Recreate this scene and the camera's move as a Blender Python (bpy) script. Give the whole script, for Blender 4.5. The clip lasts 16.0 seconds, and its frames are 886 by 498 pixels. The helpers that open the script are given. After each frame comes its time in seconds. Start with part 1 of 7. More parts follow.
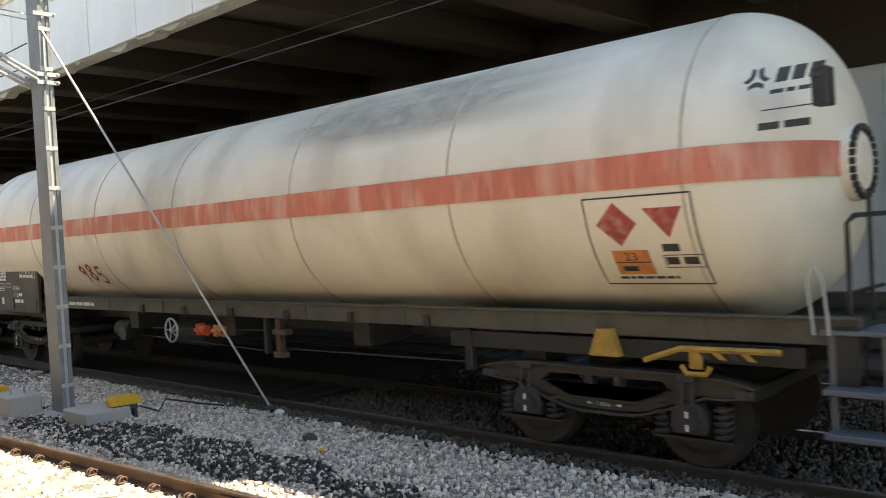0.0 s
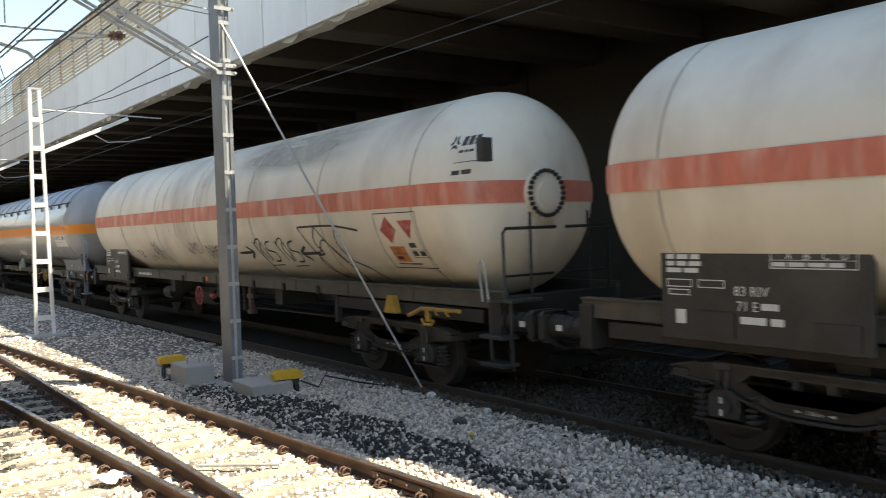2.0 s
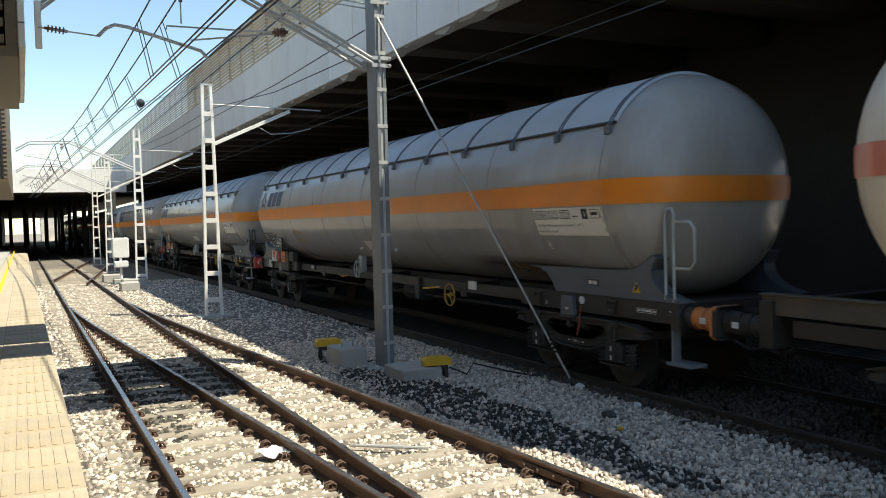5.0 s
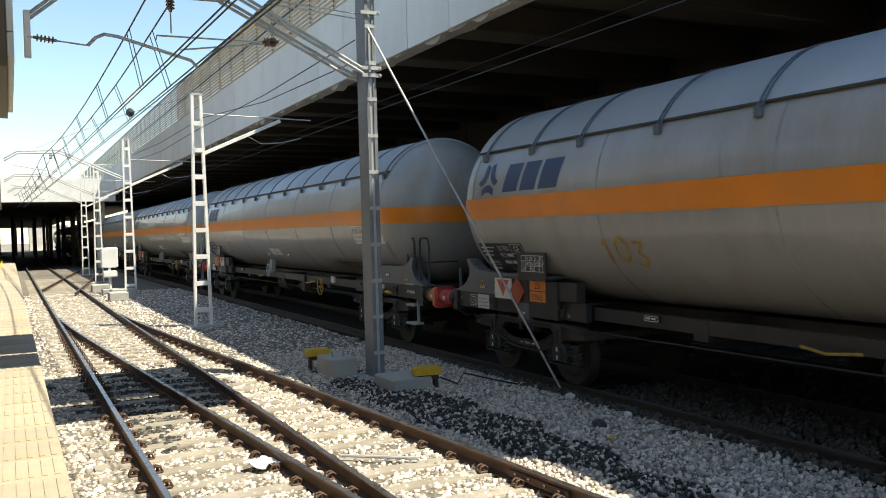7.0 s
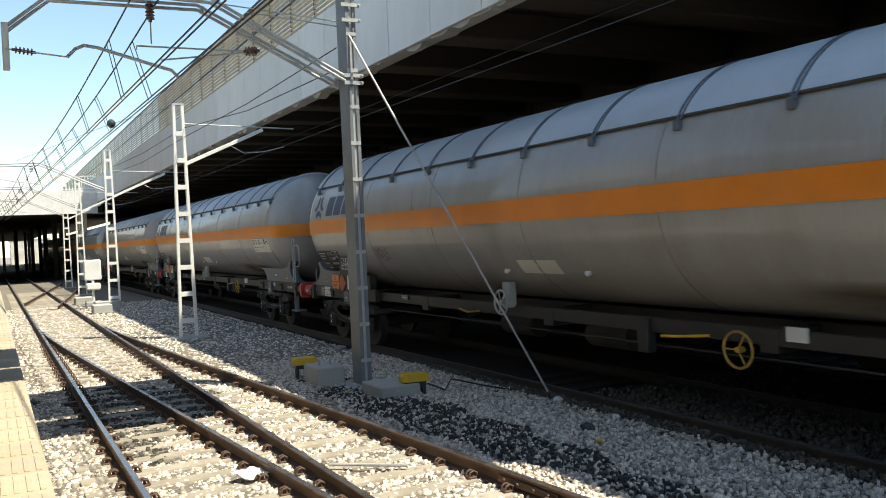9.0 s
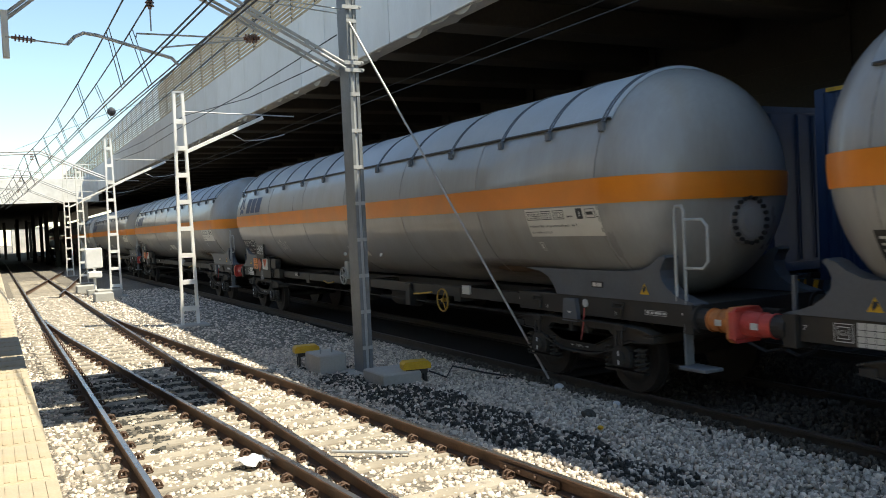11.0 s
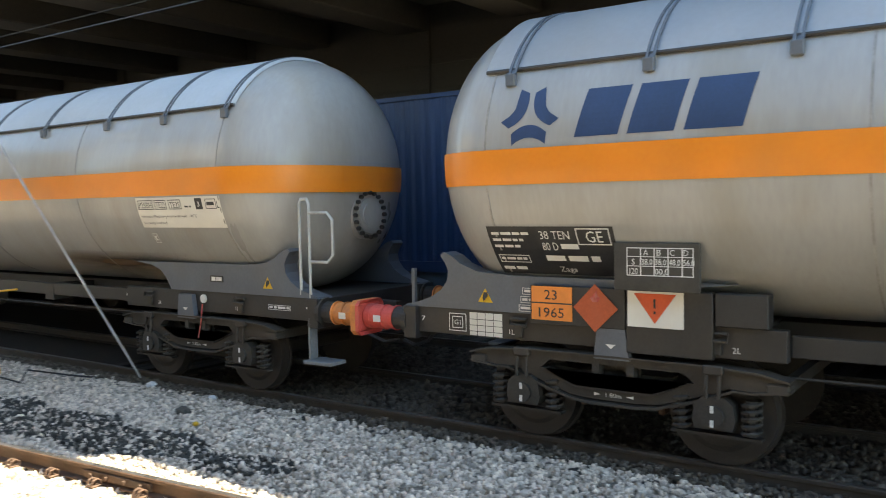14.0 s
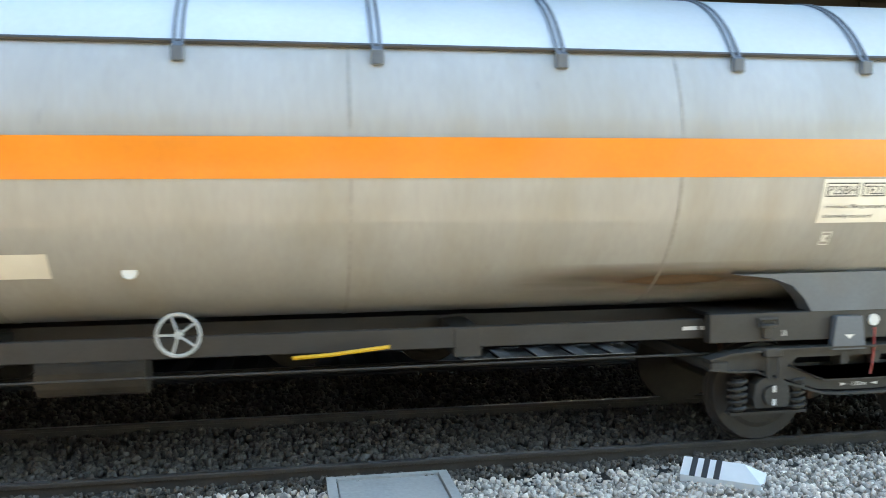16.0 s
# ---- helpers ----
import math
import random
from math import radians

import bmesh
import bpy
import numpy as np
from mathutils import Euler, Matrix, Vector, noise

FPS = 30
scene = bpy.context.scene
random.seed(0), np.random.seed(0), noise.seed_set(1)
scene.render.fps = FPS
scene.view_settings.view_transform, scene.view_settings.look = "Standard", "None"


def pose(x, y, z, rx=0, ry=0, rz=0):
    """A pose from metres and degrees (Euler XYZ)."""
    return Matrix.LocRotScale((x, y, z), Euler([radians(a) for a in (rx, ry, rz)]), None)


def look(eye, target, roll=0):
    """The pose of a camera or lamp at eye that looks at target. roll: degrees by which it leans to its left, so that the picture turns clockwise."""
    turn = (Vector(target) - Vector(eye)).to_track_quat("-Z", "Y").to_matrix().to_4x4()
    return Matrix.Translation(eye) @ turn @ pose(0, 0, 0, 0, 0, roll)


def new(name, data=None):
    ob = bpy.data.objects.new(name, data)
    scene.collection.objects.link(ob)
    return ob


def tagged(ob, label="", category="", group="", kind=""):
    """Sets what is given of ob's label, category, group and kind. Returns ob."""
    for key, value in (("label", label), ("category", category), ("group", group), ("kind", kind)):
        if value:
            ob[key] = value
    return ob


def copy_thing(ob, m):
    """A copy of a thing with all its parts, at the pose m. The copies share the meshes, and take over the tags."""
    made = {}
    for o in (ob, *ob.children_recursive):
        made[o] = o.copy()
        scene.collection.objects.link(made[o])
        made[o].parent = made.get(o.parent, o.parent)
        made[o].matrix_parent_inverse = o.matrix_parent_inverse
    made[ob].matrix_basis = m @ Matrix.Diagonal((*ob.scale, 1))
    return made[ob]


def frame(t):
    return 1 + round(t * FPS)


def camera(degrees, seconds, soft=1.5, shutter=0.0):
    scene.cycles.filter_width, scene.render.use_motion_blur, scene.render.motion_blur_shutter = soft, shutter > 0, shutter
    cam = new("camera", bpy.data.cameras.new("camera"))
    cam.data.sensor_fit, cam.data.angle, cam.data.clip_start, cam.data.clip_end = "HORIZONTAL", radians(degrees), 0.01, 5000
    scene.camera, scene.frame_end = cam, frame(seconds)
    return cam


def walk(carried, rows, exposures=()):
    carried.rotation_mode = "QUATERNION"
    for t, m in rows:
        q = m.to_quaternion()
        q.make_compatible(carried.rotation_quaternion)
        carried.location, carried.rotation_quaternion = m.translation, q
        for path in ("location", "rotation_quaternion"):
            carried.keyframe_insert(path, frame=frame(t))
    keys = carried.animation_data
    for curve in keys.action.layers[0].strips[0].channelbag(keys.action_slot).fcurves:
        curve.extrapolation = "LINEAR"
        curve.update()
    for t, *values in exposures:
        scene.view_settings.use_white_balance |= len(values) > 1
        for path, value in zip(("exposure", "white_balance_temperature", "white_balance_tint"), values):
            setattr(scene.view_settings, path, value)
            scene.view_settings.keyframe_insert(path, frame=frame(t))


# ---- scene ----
cam = camera(55.12, 16.0, soft=0.95, shutter=0.14)
EYE = (0.0, 0.0, 2.3)


def aim(yaw, pitch, roll):
    """Camera pose from compass angles in degrees; roll > 0 leans the camera to its left."""
    return pose(*EYE, 0, 0, yaw) @ pose(0, 0, 0, 90 + pitch) @ pose(0, 0, 0, 0, 0, roll)


WALK = [
    (0, -46.84, -1.22, -3.24),
    (0.5, -46.11, -1.34, -3.19),
    (1, -46.74, -1.55, -0.87),
    (1.5, -43.56, -1.48, -1.69),
    (2, -36.43, -1.55, -1.94),
    (2.5, -30.60, -1.45, -1.56),
    (3, -28.00, -1.39, -1.63),
    (3.5, -27.13, -1.58, -1.65),
    (4, -26.81, -1.84, -1.62),
    (6.5, -26.02, -1.96, -1.48),
    (7, -27.02, -1.33, -1.59),
    (7.5, -28.26, -0.11, -2.42),
    (8, -28.31, -0.15, -2.81),
    (8.5, -28.23, -0.49, -2.96),
    (9, -28.03, -0.96, -2.61),
    (9.5, -28.01, -1.34, -2.59),
    (12, -28.15, -2.09, -2.92),
    (12.5, -29.64, -2.19, -2.75),
    (13, -32.49, -2.31, -2.63),
    (13.3, -36.55, -2.54, -2.35),
    (13.4, -38.68, -2.58, -2.16),
    (13.5, -40.90, -2.72, -2.04),
    (13.8, -48.41, -2.93, -1.33),
    (13.9, -51.35, -3.06, -1.32),
    (14, -54.60, -3.20, -1.12),
    (14.2, -61.36, -3.54, -1.05),
    (14.5, -71.63, -3.57, -0.21),
    (14.7, -78.50, -3.60, 0.06),
    (15, -90.01, -3.78, -0.19),
    (15.2, -96.78, -3.98, 0.06),
    (15.3, -99.15, -3.98, 0.18),
    (15.5, -101.47, -3.78, -0.01),
    (16, -100.18, -3.59, -0.40),
]
walk(cam, [(t, aim(y, p, r)) for t, y, p, r in WALK],
     exposures=[(0, 1.72, 8400, 8), (1.2, 1.72, 8400, 8), (1.6, 1.48, 8200, 8), (2.0, 1.34, 7800, 6), (2.4, 0.95, 7450, 4), (3.0, 0.68, 7200, 3),
                (4.0, 0.58, 7150, 3), (6.5, 0.58, 7200, 3), (7.5, 0.86, 7300, 3), (9.5, 0.72, 7250, 3), (12.5, 0.88, 7300, 3), (13.0, 1.2, 7400, 3), (13.4, 1.7, 7600, 3), (13.8, 2.1, 7900, 3),
                (14.2, 2.42, 8300, 3), (14.6, 3.02, 8500, 3), (15.0, 3.2, 8700, 3), (15.5, 3.1, 7600, -2), (16.0, 2.95, 8100, -1)])

# ---- light: midday sun high over the viaduct, from behind the camera's right ----
SUN_FROM = Vector((0.336, -0.36, 0.90)).normalized()
world = bpy.data.worlds.new("sky")
scene.world = world
world.use_nodes = True
wn = world.node_tree.nodes
sky = wn.new("ShaderNodeTexSky")
sky.sky_type, sky.sun_disc = "NISHITA", False
sky.sun_elevation = math.asin(SUN_FROM.z)
sky.sun_rotation = math.atan2(SUN_FROM.x, SUN_FROM.y)
sky.air_density, sky.dust_density, sky.ozone_density = 1.0, 0.15, 2.5
wn["Background"].inputs["Strength"].default_value = 0.15
world.node_tree.links.new(sky.outputs[0], wn["Background"].inputs["Color"])
sun = new("sun", bpy.data.lights.new("sun", "SUN"))
sun.data.energy, sun.data.angle, sun.data.color = 5.0, radians(0.53), (1.0, 0.95, 0.87)
sun.matrix_world = look(SUN_FROM * 60, (0, 0, 0))

# ---- materials ----


def surface(name, base, rough=0.6, metal=0.0, vary=0.25, scale=6.0, fine=60.0, bump=0.15, dirt=None, dirt_amount=0.5,
            stretch=(1, 1, 1), spec=0.5, per_object=0.0, coat=0.0, dirt_scale=1.3, island=0.0):
    m = bpy.data.materials.new(name)
    m.use_nodes = True
    n, l = m.node_tree.nodes, m.node_tree.links
    b = n["Principled BSDF"]
    b.inputs["Roughness"].default_value, b.inputs["Metallic"].default_value = rough, metal
    b.inputs["Specular IOR Level"].default_value = spec
    b.inputs["Coat Weight"].default_value = coat
    tc = n.new("ShaderNodeTexCoord")
    mp = n.new("ShaderNodeMapping")
    mp.inputs["Scale"].default_value = stretch
    l.new(tc.outputs["Object"], mp.inputs["Vector"])

    def noise_node(s, detail=4.0):
        t = n.new("ShaderNodeTexNoise")
        t.inputs["Scale"].default_value, t.inputs["Detail"].default_value = s, detail
        l.new(mp.outputs[0], t.inputs["Vector"])
        return t
    big, small = noise_node(scale), noise_node(fine, 2.0)
    hi = tuple(min(1, c * (1 + vary)) for c in base)
    lo = tuple(c * (1 - vary) for c in base)
    r1 = n.new("ShaderNodeValToRGB")
    r1.color_ramp.elements[0].position, r1.color_ramp.elements[1].position = 0.3, 0.7
    r1.color_ramp.elements[0].color, r1.color_ramp.elements[1].color = (*lo, 1), (*hi, 1)
    l.new(big.outputs["Fac"], r1.inputs[0])
    mix = n.new("ShaderNodeMix")
    mix.data_type, mix.blend_type = "RGBA", "OVERLAY"
    mix.inputs[0].default_value = min(0.9, vary * 1.2)
    l.new(r1.outputs[0], mix.inputs[6])
    l.new(small.outputs["Fac"], mix.inputs[7])
    out = mix.outputs[2]
    if dirt:
        d = noise_node(dirt_scale, 6.0)
        rd = n.new("ShaderNodeValToRGB")
        rd.color_ramp.elements[0].position, rd.color_ramp.elements[1].position = 0.48, 0.72
        l.new(d.outputs["Fac"], rd.inputs[0])
        mu = n.new("ShaderNodeMath")
        mu.operation = "MULTIPLY"
        mu.inputs[1].default_value = dirt_amount
        l.new(rd.outputs[0], mu.inputs[0])
        m2 = n.new("ShaderNodeMix")
        m2.data_type = "RGBA"
        m2.inputs[7].default_value = (*dirt, 1)
        l.new(mu.outputs[0], m2.inputs[0])
        l.new(out, m2.inputs[6])
        out = m2.outputs[2]
    if per_object or island:
        src = n.new("ShaderNodeObjectInfo").outputs["Random"] if per_object else n.new("ShaderNodeNewGeometry").outputs["Random Per Island"]
        k = per_object or island
        mr = n.new("ShaderNodeMapRange")
        mr.inputs[3].default_value, mr.inputs[4].default_value = 1 - k, 1 + k
        l.new(src, mr.inputs[0])
        hs = n.new("ShaderNodeHueSaturation")
        l.new(mr.outputs[0], hs.inputs["Value"])
        l.new(out, hs.inputs["Color"])
        out = hs.outputs[0]
    l.new(out, b.inputs["Base Color"])
    if bump:
        bp = n.new("ShaderNodeBump")
        bp.inputs["Strength"].default_value, bp.inputs["Distance"].default_value = bump, 0.01
        l.new(small.outputs["Fac"], bp.inputs["Height"])
        l.new(bp.outputs[0], b.inputs["Normal"])
    rr = n.new("ShaderNodeMapRange")
    rr.inputs[3].default_value, rr.inputs[4].default_value = max(0.03, rough - 0.12), min(1, rough + 0.12)
    l.new(big.outputs["Fac"], rr.inputs[0])
    l.new(rr.outputs[0], b.inputs["Roughness"])
    return m


GREY_TANK = surface("grey_tank_paint", (0.335, 0.33, 0.315), 0.32, vary=0.08, scale=0.9, fine=14, bump=0.02, dirt=(0.27, 0.24, 0.185), dirt_amount=0.5, stretch=(1, 1.6, 0.35), coat=0.35)
# lighter and bluer than the tank: sky reflection put into the colour
SHIELD = surface("sunshield_sky_grey", (0.43, 0.47, 0.51), 0.40, vary=0.06, scale=1.2, fine=18, bump=0.02, dirt=(0.42, 0.42, 0.40), dirt_amount=0.3, coat=0.15)
ORANGE = surface("orange_stripe", (0.80, 0.24, 0.022), 0.36, vary=0.08, scale=1.4, fine=25, bump=0.02, dirt=(0.62, 0.24, 0.06), dirt_amount=0.35)
WHITE_TANK = surface("cream_tank_paint", (0.77, 0.70, 0.57), 0.5, vary=0.08, scale=0.7, fine=10, bump=0.03, dirt=(0.43, 0.35, 0.25), dirt_amount=0.6, stretch=(1, 1.0, 0.5), dirt_scale=0.9)
RED_STRIPE = surface("faded_red_stripe", (0.62, 0.185, 0.12), 0.55, vary=0.14, scale=3.0, fine=20, bump=0.02, dirt=(0.70, 0.50, 0.39), dirt_amount=0.9, dirt_scale=1.5, stretch=(1, 2.2, 0.5))
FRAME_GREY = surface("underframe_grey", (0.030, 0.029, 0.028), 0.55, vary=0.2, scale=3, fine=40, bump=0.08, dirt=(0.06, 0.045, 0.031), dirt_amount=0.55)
SADDLE_GREY = surface("saddle_blue_grey", (0.10, 0.115, 0.135), 0.45, vary=0.12, scale=2, fine=30, bump=0.04, dirt=(0.14, 0.12, 0.10), dirt_amount=0.4)
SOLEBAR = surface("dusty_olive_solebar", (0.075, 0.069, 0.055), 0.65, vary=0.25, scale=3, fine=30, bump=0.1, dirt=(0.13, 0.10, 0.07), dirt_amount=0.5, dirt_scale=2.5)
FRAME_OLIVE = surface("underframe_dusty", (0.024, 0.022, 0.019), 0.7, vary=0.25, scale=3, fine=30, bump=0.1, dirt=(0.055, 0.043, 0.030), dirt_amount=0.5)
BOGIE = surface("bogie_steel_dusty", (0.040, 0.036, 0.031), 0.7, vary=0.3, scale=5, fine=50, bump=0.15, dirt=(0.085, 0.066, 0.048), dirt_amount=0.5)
WHEEL = surface("wheel_steel", (0.04, 0.034, 0.03), 0.6, metal=0.2, vary=0.3, scale=4, fine=60, bump=0.1)
BLACK = surface("black_plate", (0.02, 0.02, 0.021), 0.4, vary=0.3, scale=5, fine=50, bump=0.02, dirt=(0.07, 0.06, 0.05), dirt_amount=0.35)
DARK_BOARD = surface("dark_grey_board", (0.035, 0.033, 0.029), 0.6, vary=0.2, scale=3, fine=40, bump=0.05, dirt=(0.11, 0.10, 0.08), dirt_amount=0.5)
WHITE_MARK = surface("white_lettering", (0.68, 0.68, 0.65), 0.6, vary=0.1, scale=6, fine=60, bump=0)
LABEL_WHITE = surface("label_panel_white", (0.74, 0.72, 0.66), 0.5, vary=0.05, scale=3, fine=40, bump=0.0, dirt=(0.5, 0.46, 0.38), dirt_amount=0.25)
MARK_BLACK = surface("black_lettering", (0.035, 0.035, 0.035), 0.6, vary=0.2, scale=8, fine=60, bump=0)
LOGO_BLUE = surface("logo_blue", (0.018, 0.045, 0.115), 0.45, vary=0.12, scale=3, fine=40, bump=0)
HAZ_ORANGE = surface("hazard_orange", (0.80, 0.25, 0.05), 0.5, vary=0.1, scale=5, fine=40, bump=0.02)
HAZ_RED = surface("hazard_red", (0.66, 0.10, 0.035), 0.5, vary=0.12, scale=5, fine=40, bump=0.02)
HAZ_FLAME = surface("flame_placard_red", (0.46, 0.085, 0.03), 0.5, vary=0.14, scale=5, fine=40, bump=0.02, dirt=(0.3, 0.08, 0.04), dirt_amount=0.5, dirt_scale=5)
HAZ_WORN = surface("worn_hazard_red", (0.42, 0.06, 0.05), 0.6, vary=0.25, scale=7, fine=40, bump=0.02, dirt=(0.5, 0.4, 0.34), dirt_amount=0.5, dirt_scale=9)
YELLOW = surface("safety_yellow", (0.72, 0.42, 0.02), 0.5, vary=0.15, scale=5, fine=40, bump=0.05, dirt=(0.4, 0.24, 0.06), dirt_amount=0.4)
BUFFER_ORANGE = surface("buffer_orange", (0.62, 0.22, 0.06), 0.5, vary=0.15, scale=5, fine=40, bump=0.05, dirt=(0.3, 0.13, 0.06), dirt_amount=0.5, dirt_scale=6)
BUFFER_RED = surface("buffer_red", (0.62, 0.085, 0.07), 0.5, vary=0.15, scale=5, fine=40, bump=0.05, dirt=(0.4, 0.12, 0.1), dirt_amount=0.5, dirt_scale=6)
GALV = surface("galvanised_steel", (0.46, 0.465, 0.47), 0.45, metal=0.15, vary=0.12, scale=5, fine=50, bump=0.05, dirt=(0.32, 0.31, 0.29), dirt_amount=0.3)
# kept dark so that the pole's flanges read as shaded beside its web
POLE_STEEL = surface("weathered_pole_steel", (0.20, 0.215, 0.23), 0.5, metal=0.1, vary=0.18, scale=3, fine=40, bump=0.05, dirt=(0.16, 0.15, 0.135), dirt_amount=0.45)
RAIL_PAINT = surface("handrail_grey", (0.40, 0.41, 0.40), 0.45, vary=0.15, scale=5, fine=50, bump=0.05)
RUST = surface("rusty_rail", (0.105, 0.058, 0.036), 0.7, metal=0.1, vary=0.3, scale=4, fine=50, bump=0.25, dirt=(0.05, 0.037, 0.03), dirt_amount=0.6)
# darker copies of RUST and RAILHEAD, with the viaduct's shade in the colour
RUST_SHADED = surface("shaded_rusty_rail", (0.05, 0.04, 0.032), 0.7, metal=0.1, vary=0.3, scale=4, fine=50, bump=0.2)
HEAD_SHADED = surface("shaded_railhead", (0.13, 0.12, 0.11), 0.4, metal=0.6, vary=0.25, scale=3, fine=50, bump=0.05)
RAILHEAD = surface("polished_railhead", (0.34, 0.33, 0.33), 0.28, metal=0.9, vary=0.2, scale=3, fine=60, bump=0.03, dirt=(0.2, 0.13, 0.09), dirt_amount=0.4)
CONCRETE = surface("concrete", (0.42, 0.41, 0.38), 0.85, vary=0.14, scale=1.6, fine=26, bump=0.2, dirt=(0.26, 0.24, 0.21), dirt_amount=0.5, dirt_scale=0.8)
# brown concrete coloured far darker than CONCRETE to hold the viaduct's shade
SHADED_CONC = surface("brown_shaded_concrete", (0.06, 0.05, 0.038), 0.9, vary=0.22, scale=0.8, fine=12, bump=0.2, dirt=(0.022, 0.019, 0.016), dirt_amount=0.6, dirt_scale=0.4)
FASCIA = surface("fascia_panel_concrete", (0.66, 0.67, 0.675), 0.75, vary=0.07, scale=0.9, fine=20, bump=0.08, dirt=(0.40, 0.39, 0.36), dirt_amount=0.45, dirt_scale=0.7, stretch=(1, 1, 0.4), per_object=0.05)
SLEEPER = surface("sleeper_concrete", (0.33, 0.29, 0.235), 0.9, vary=0.16, scale=4, fine=40, bump=0.25, dirt=(0.27, 0.22, 0.16), dirt_amount=0.55, dirt_scale=3, per_object=0.12)
BALLAST = surface("ballast_stone", (0.60, 0.515, 0.43), 0.9, vary=0.22, scale=14, fine=120, bump=0.3, island=0.52)
# darker than the stones, so that the gaps among them read as shaded
BALLAST_BED = surface("ballast_bed", (0.17, 0.148, 0.12), 0.95, vary=0.45, scale=22, fine=55, bump=0.9, dirt=(0.09, 0.08, 0.068), dirt_amount=0.5, dirt_scale=0.5)
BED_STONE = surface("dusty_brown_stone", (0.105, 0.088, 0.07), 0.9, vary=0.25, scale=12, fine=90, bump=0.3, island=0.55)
DARK_STONE = surface("oily_dark_stone", (0.05, 0.048, 0.042), 0.85, vary=0.3, scale=12, fine=90, bump=0.3, island=0.5)
# near-black base carries the shade beneath train and viaduct
TRACK_BED = surface("shaded_track_bed", (0.028, 0.025, 0.022), 0.95, vary=0.45, scale=16, fine=60, bump=0.9, dirt=(0.02, 0.018, 0.016), dirt_amount=0.6, dirt_scale=0.7)
EARTH = surface("dry_earth", (0.24, 0.21, 0.17), 0.95, vary=0.25, scale=0.6, fine=14, bump=0.4, dirt=(0.33, 0.30, 0.25), dirt_amount=0.5, dirt_scale=0.2)
PAVE = surface("platform_tile", (0.46, 0.39, 0.29), 0.8, vary=0.1, scale=3, fine=45, bump=0.15, dirt=(0.40, 0.29, 0.16), dirt_amount=0.5, dirt_scale=1.8, per_object=0.08)
YELLOW_LINE = surface("yellow_line_paint", (0.80, 0.56, 0.02), 0.6, vary=0.12, scale=4, fine=40, bump=0.05)
WIRE = surface("dark_cable", (0.025, 0.03, 0.04), 0.6, metal=0.1, vary=0.1, scale=5, fine=40, bump=0)
STEEL_WIRE = surface("guy_wire_steel", (0.45, 0.44, 0.43), 0.45, metal=0.5, vary=0.15, scale=9, fine=60, bump=0.1)
INSULATOR = surface("brown_insulator", (0.17, 0.09, 0.07), 0.25, vary=0.15, scale=9, fine=60, bump=0)
SLAT = surface("timber_fence_slat", (0.42, 0.345, 0.23), 0.75, vary=0.18, scale=3, fine=40, bump=0.1, per_object=0.1)
C_RED = surface("container_red", (0.46, 0.115, 0.05), 0.55, vary=0.1, scale=1.6, fine=25, bump=0.05, dirt=(0.33, 0.10, 0.055), dirt_amount=0.5, stretch=(1, 1, 0.3))
C_BLUE = surface("container_blue", (0.014, 0.047, 0.13), 0.5, vary=0.12, scale=1.6, fine=25, bump=0.05, dirt=(0.02, 0.038, 0.075), dirt_amount=0.5, stretch=(1, 1, 0.3))
C_WHITE = surface("container_white", (0.55, 0.55, 0.54), 0.55, vary=0.08, scale=1.6, fine=25, bump=0.05, dirt=(0.42, 0.40, 0.36), dirt_amount=0.4, stretch=(1, 1, 0.3))
C_DECK = surface("flat_wagon_blue", (0.03, 0.085, 0.14), 0.6, vary=0.2, scale=3, fine=40, bump=0.1, dirt=(0.06, 0.06, 0.055), dirt_amount=0.6)
BROWN_CLAD = surface("brown_cladding", (0.16, 0.125, 0.085), 0.7, vary=0.15, scale=2, fine=30, bump=0.1)
WHITE_PAINT = surface("white_paint", (0.78, 0.77, 0.74), 0.6, vary=0.06, scale=4, fine=40, bump=0.05, dirt=(0.5, 0.47, 0.42), dirt_amount=0.3)
RUBBISH = surface("pale_litter", (0.75, 0.75, 0.76), 0.6, vary=0.1, scale=20, fine=80, bump=0.1)
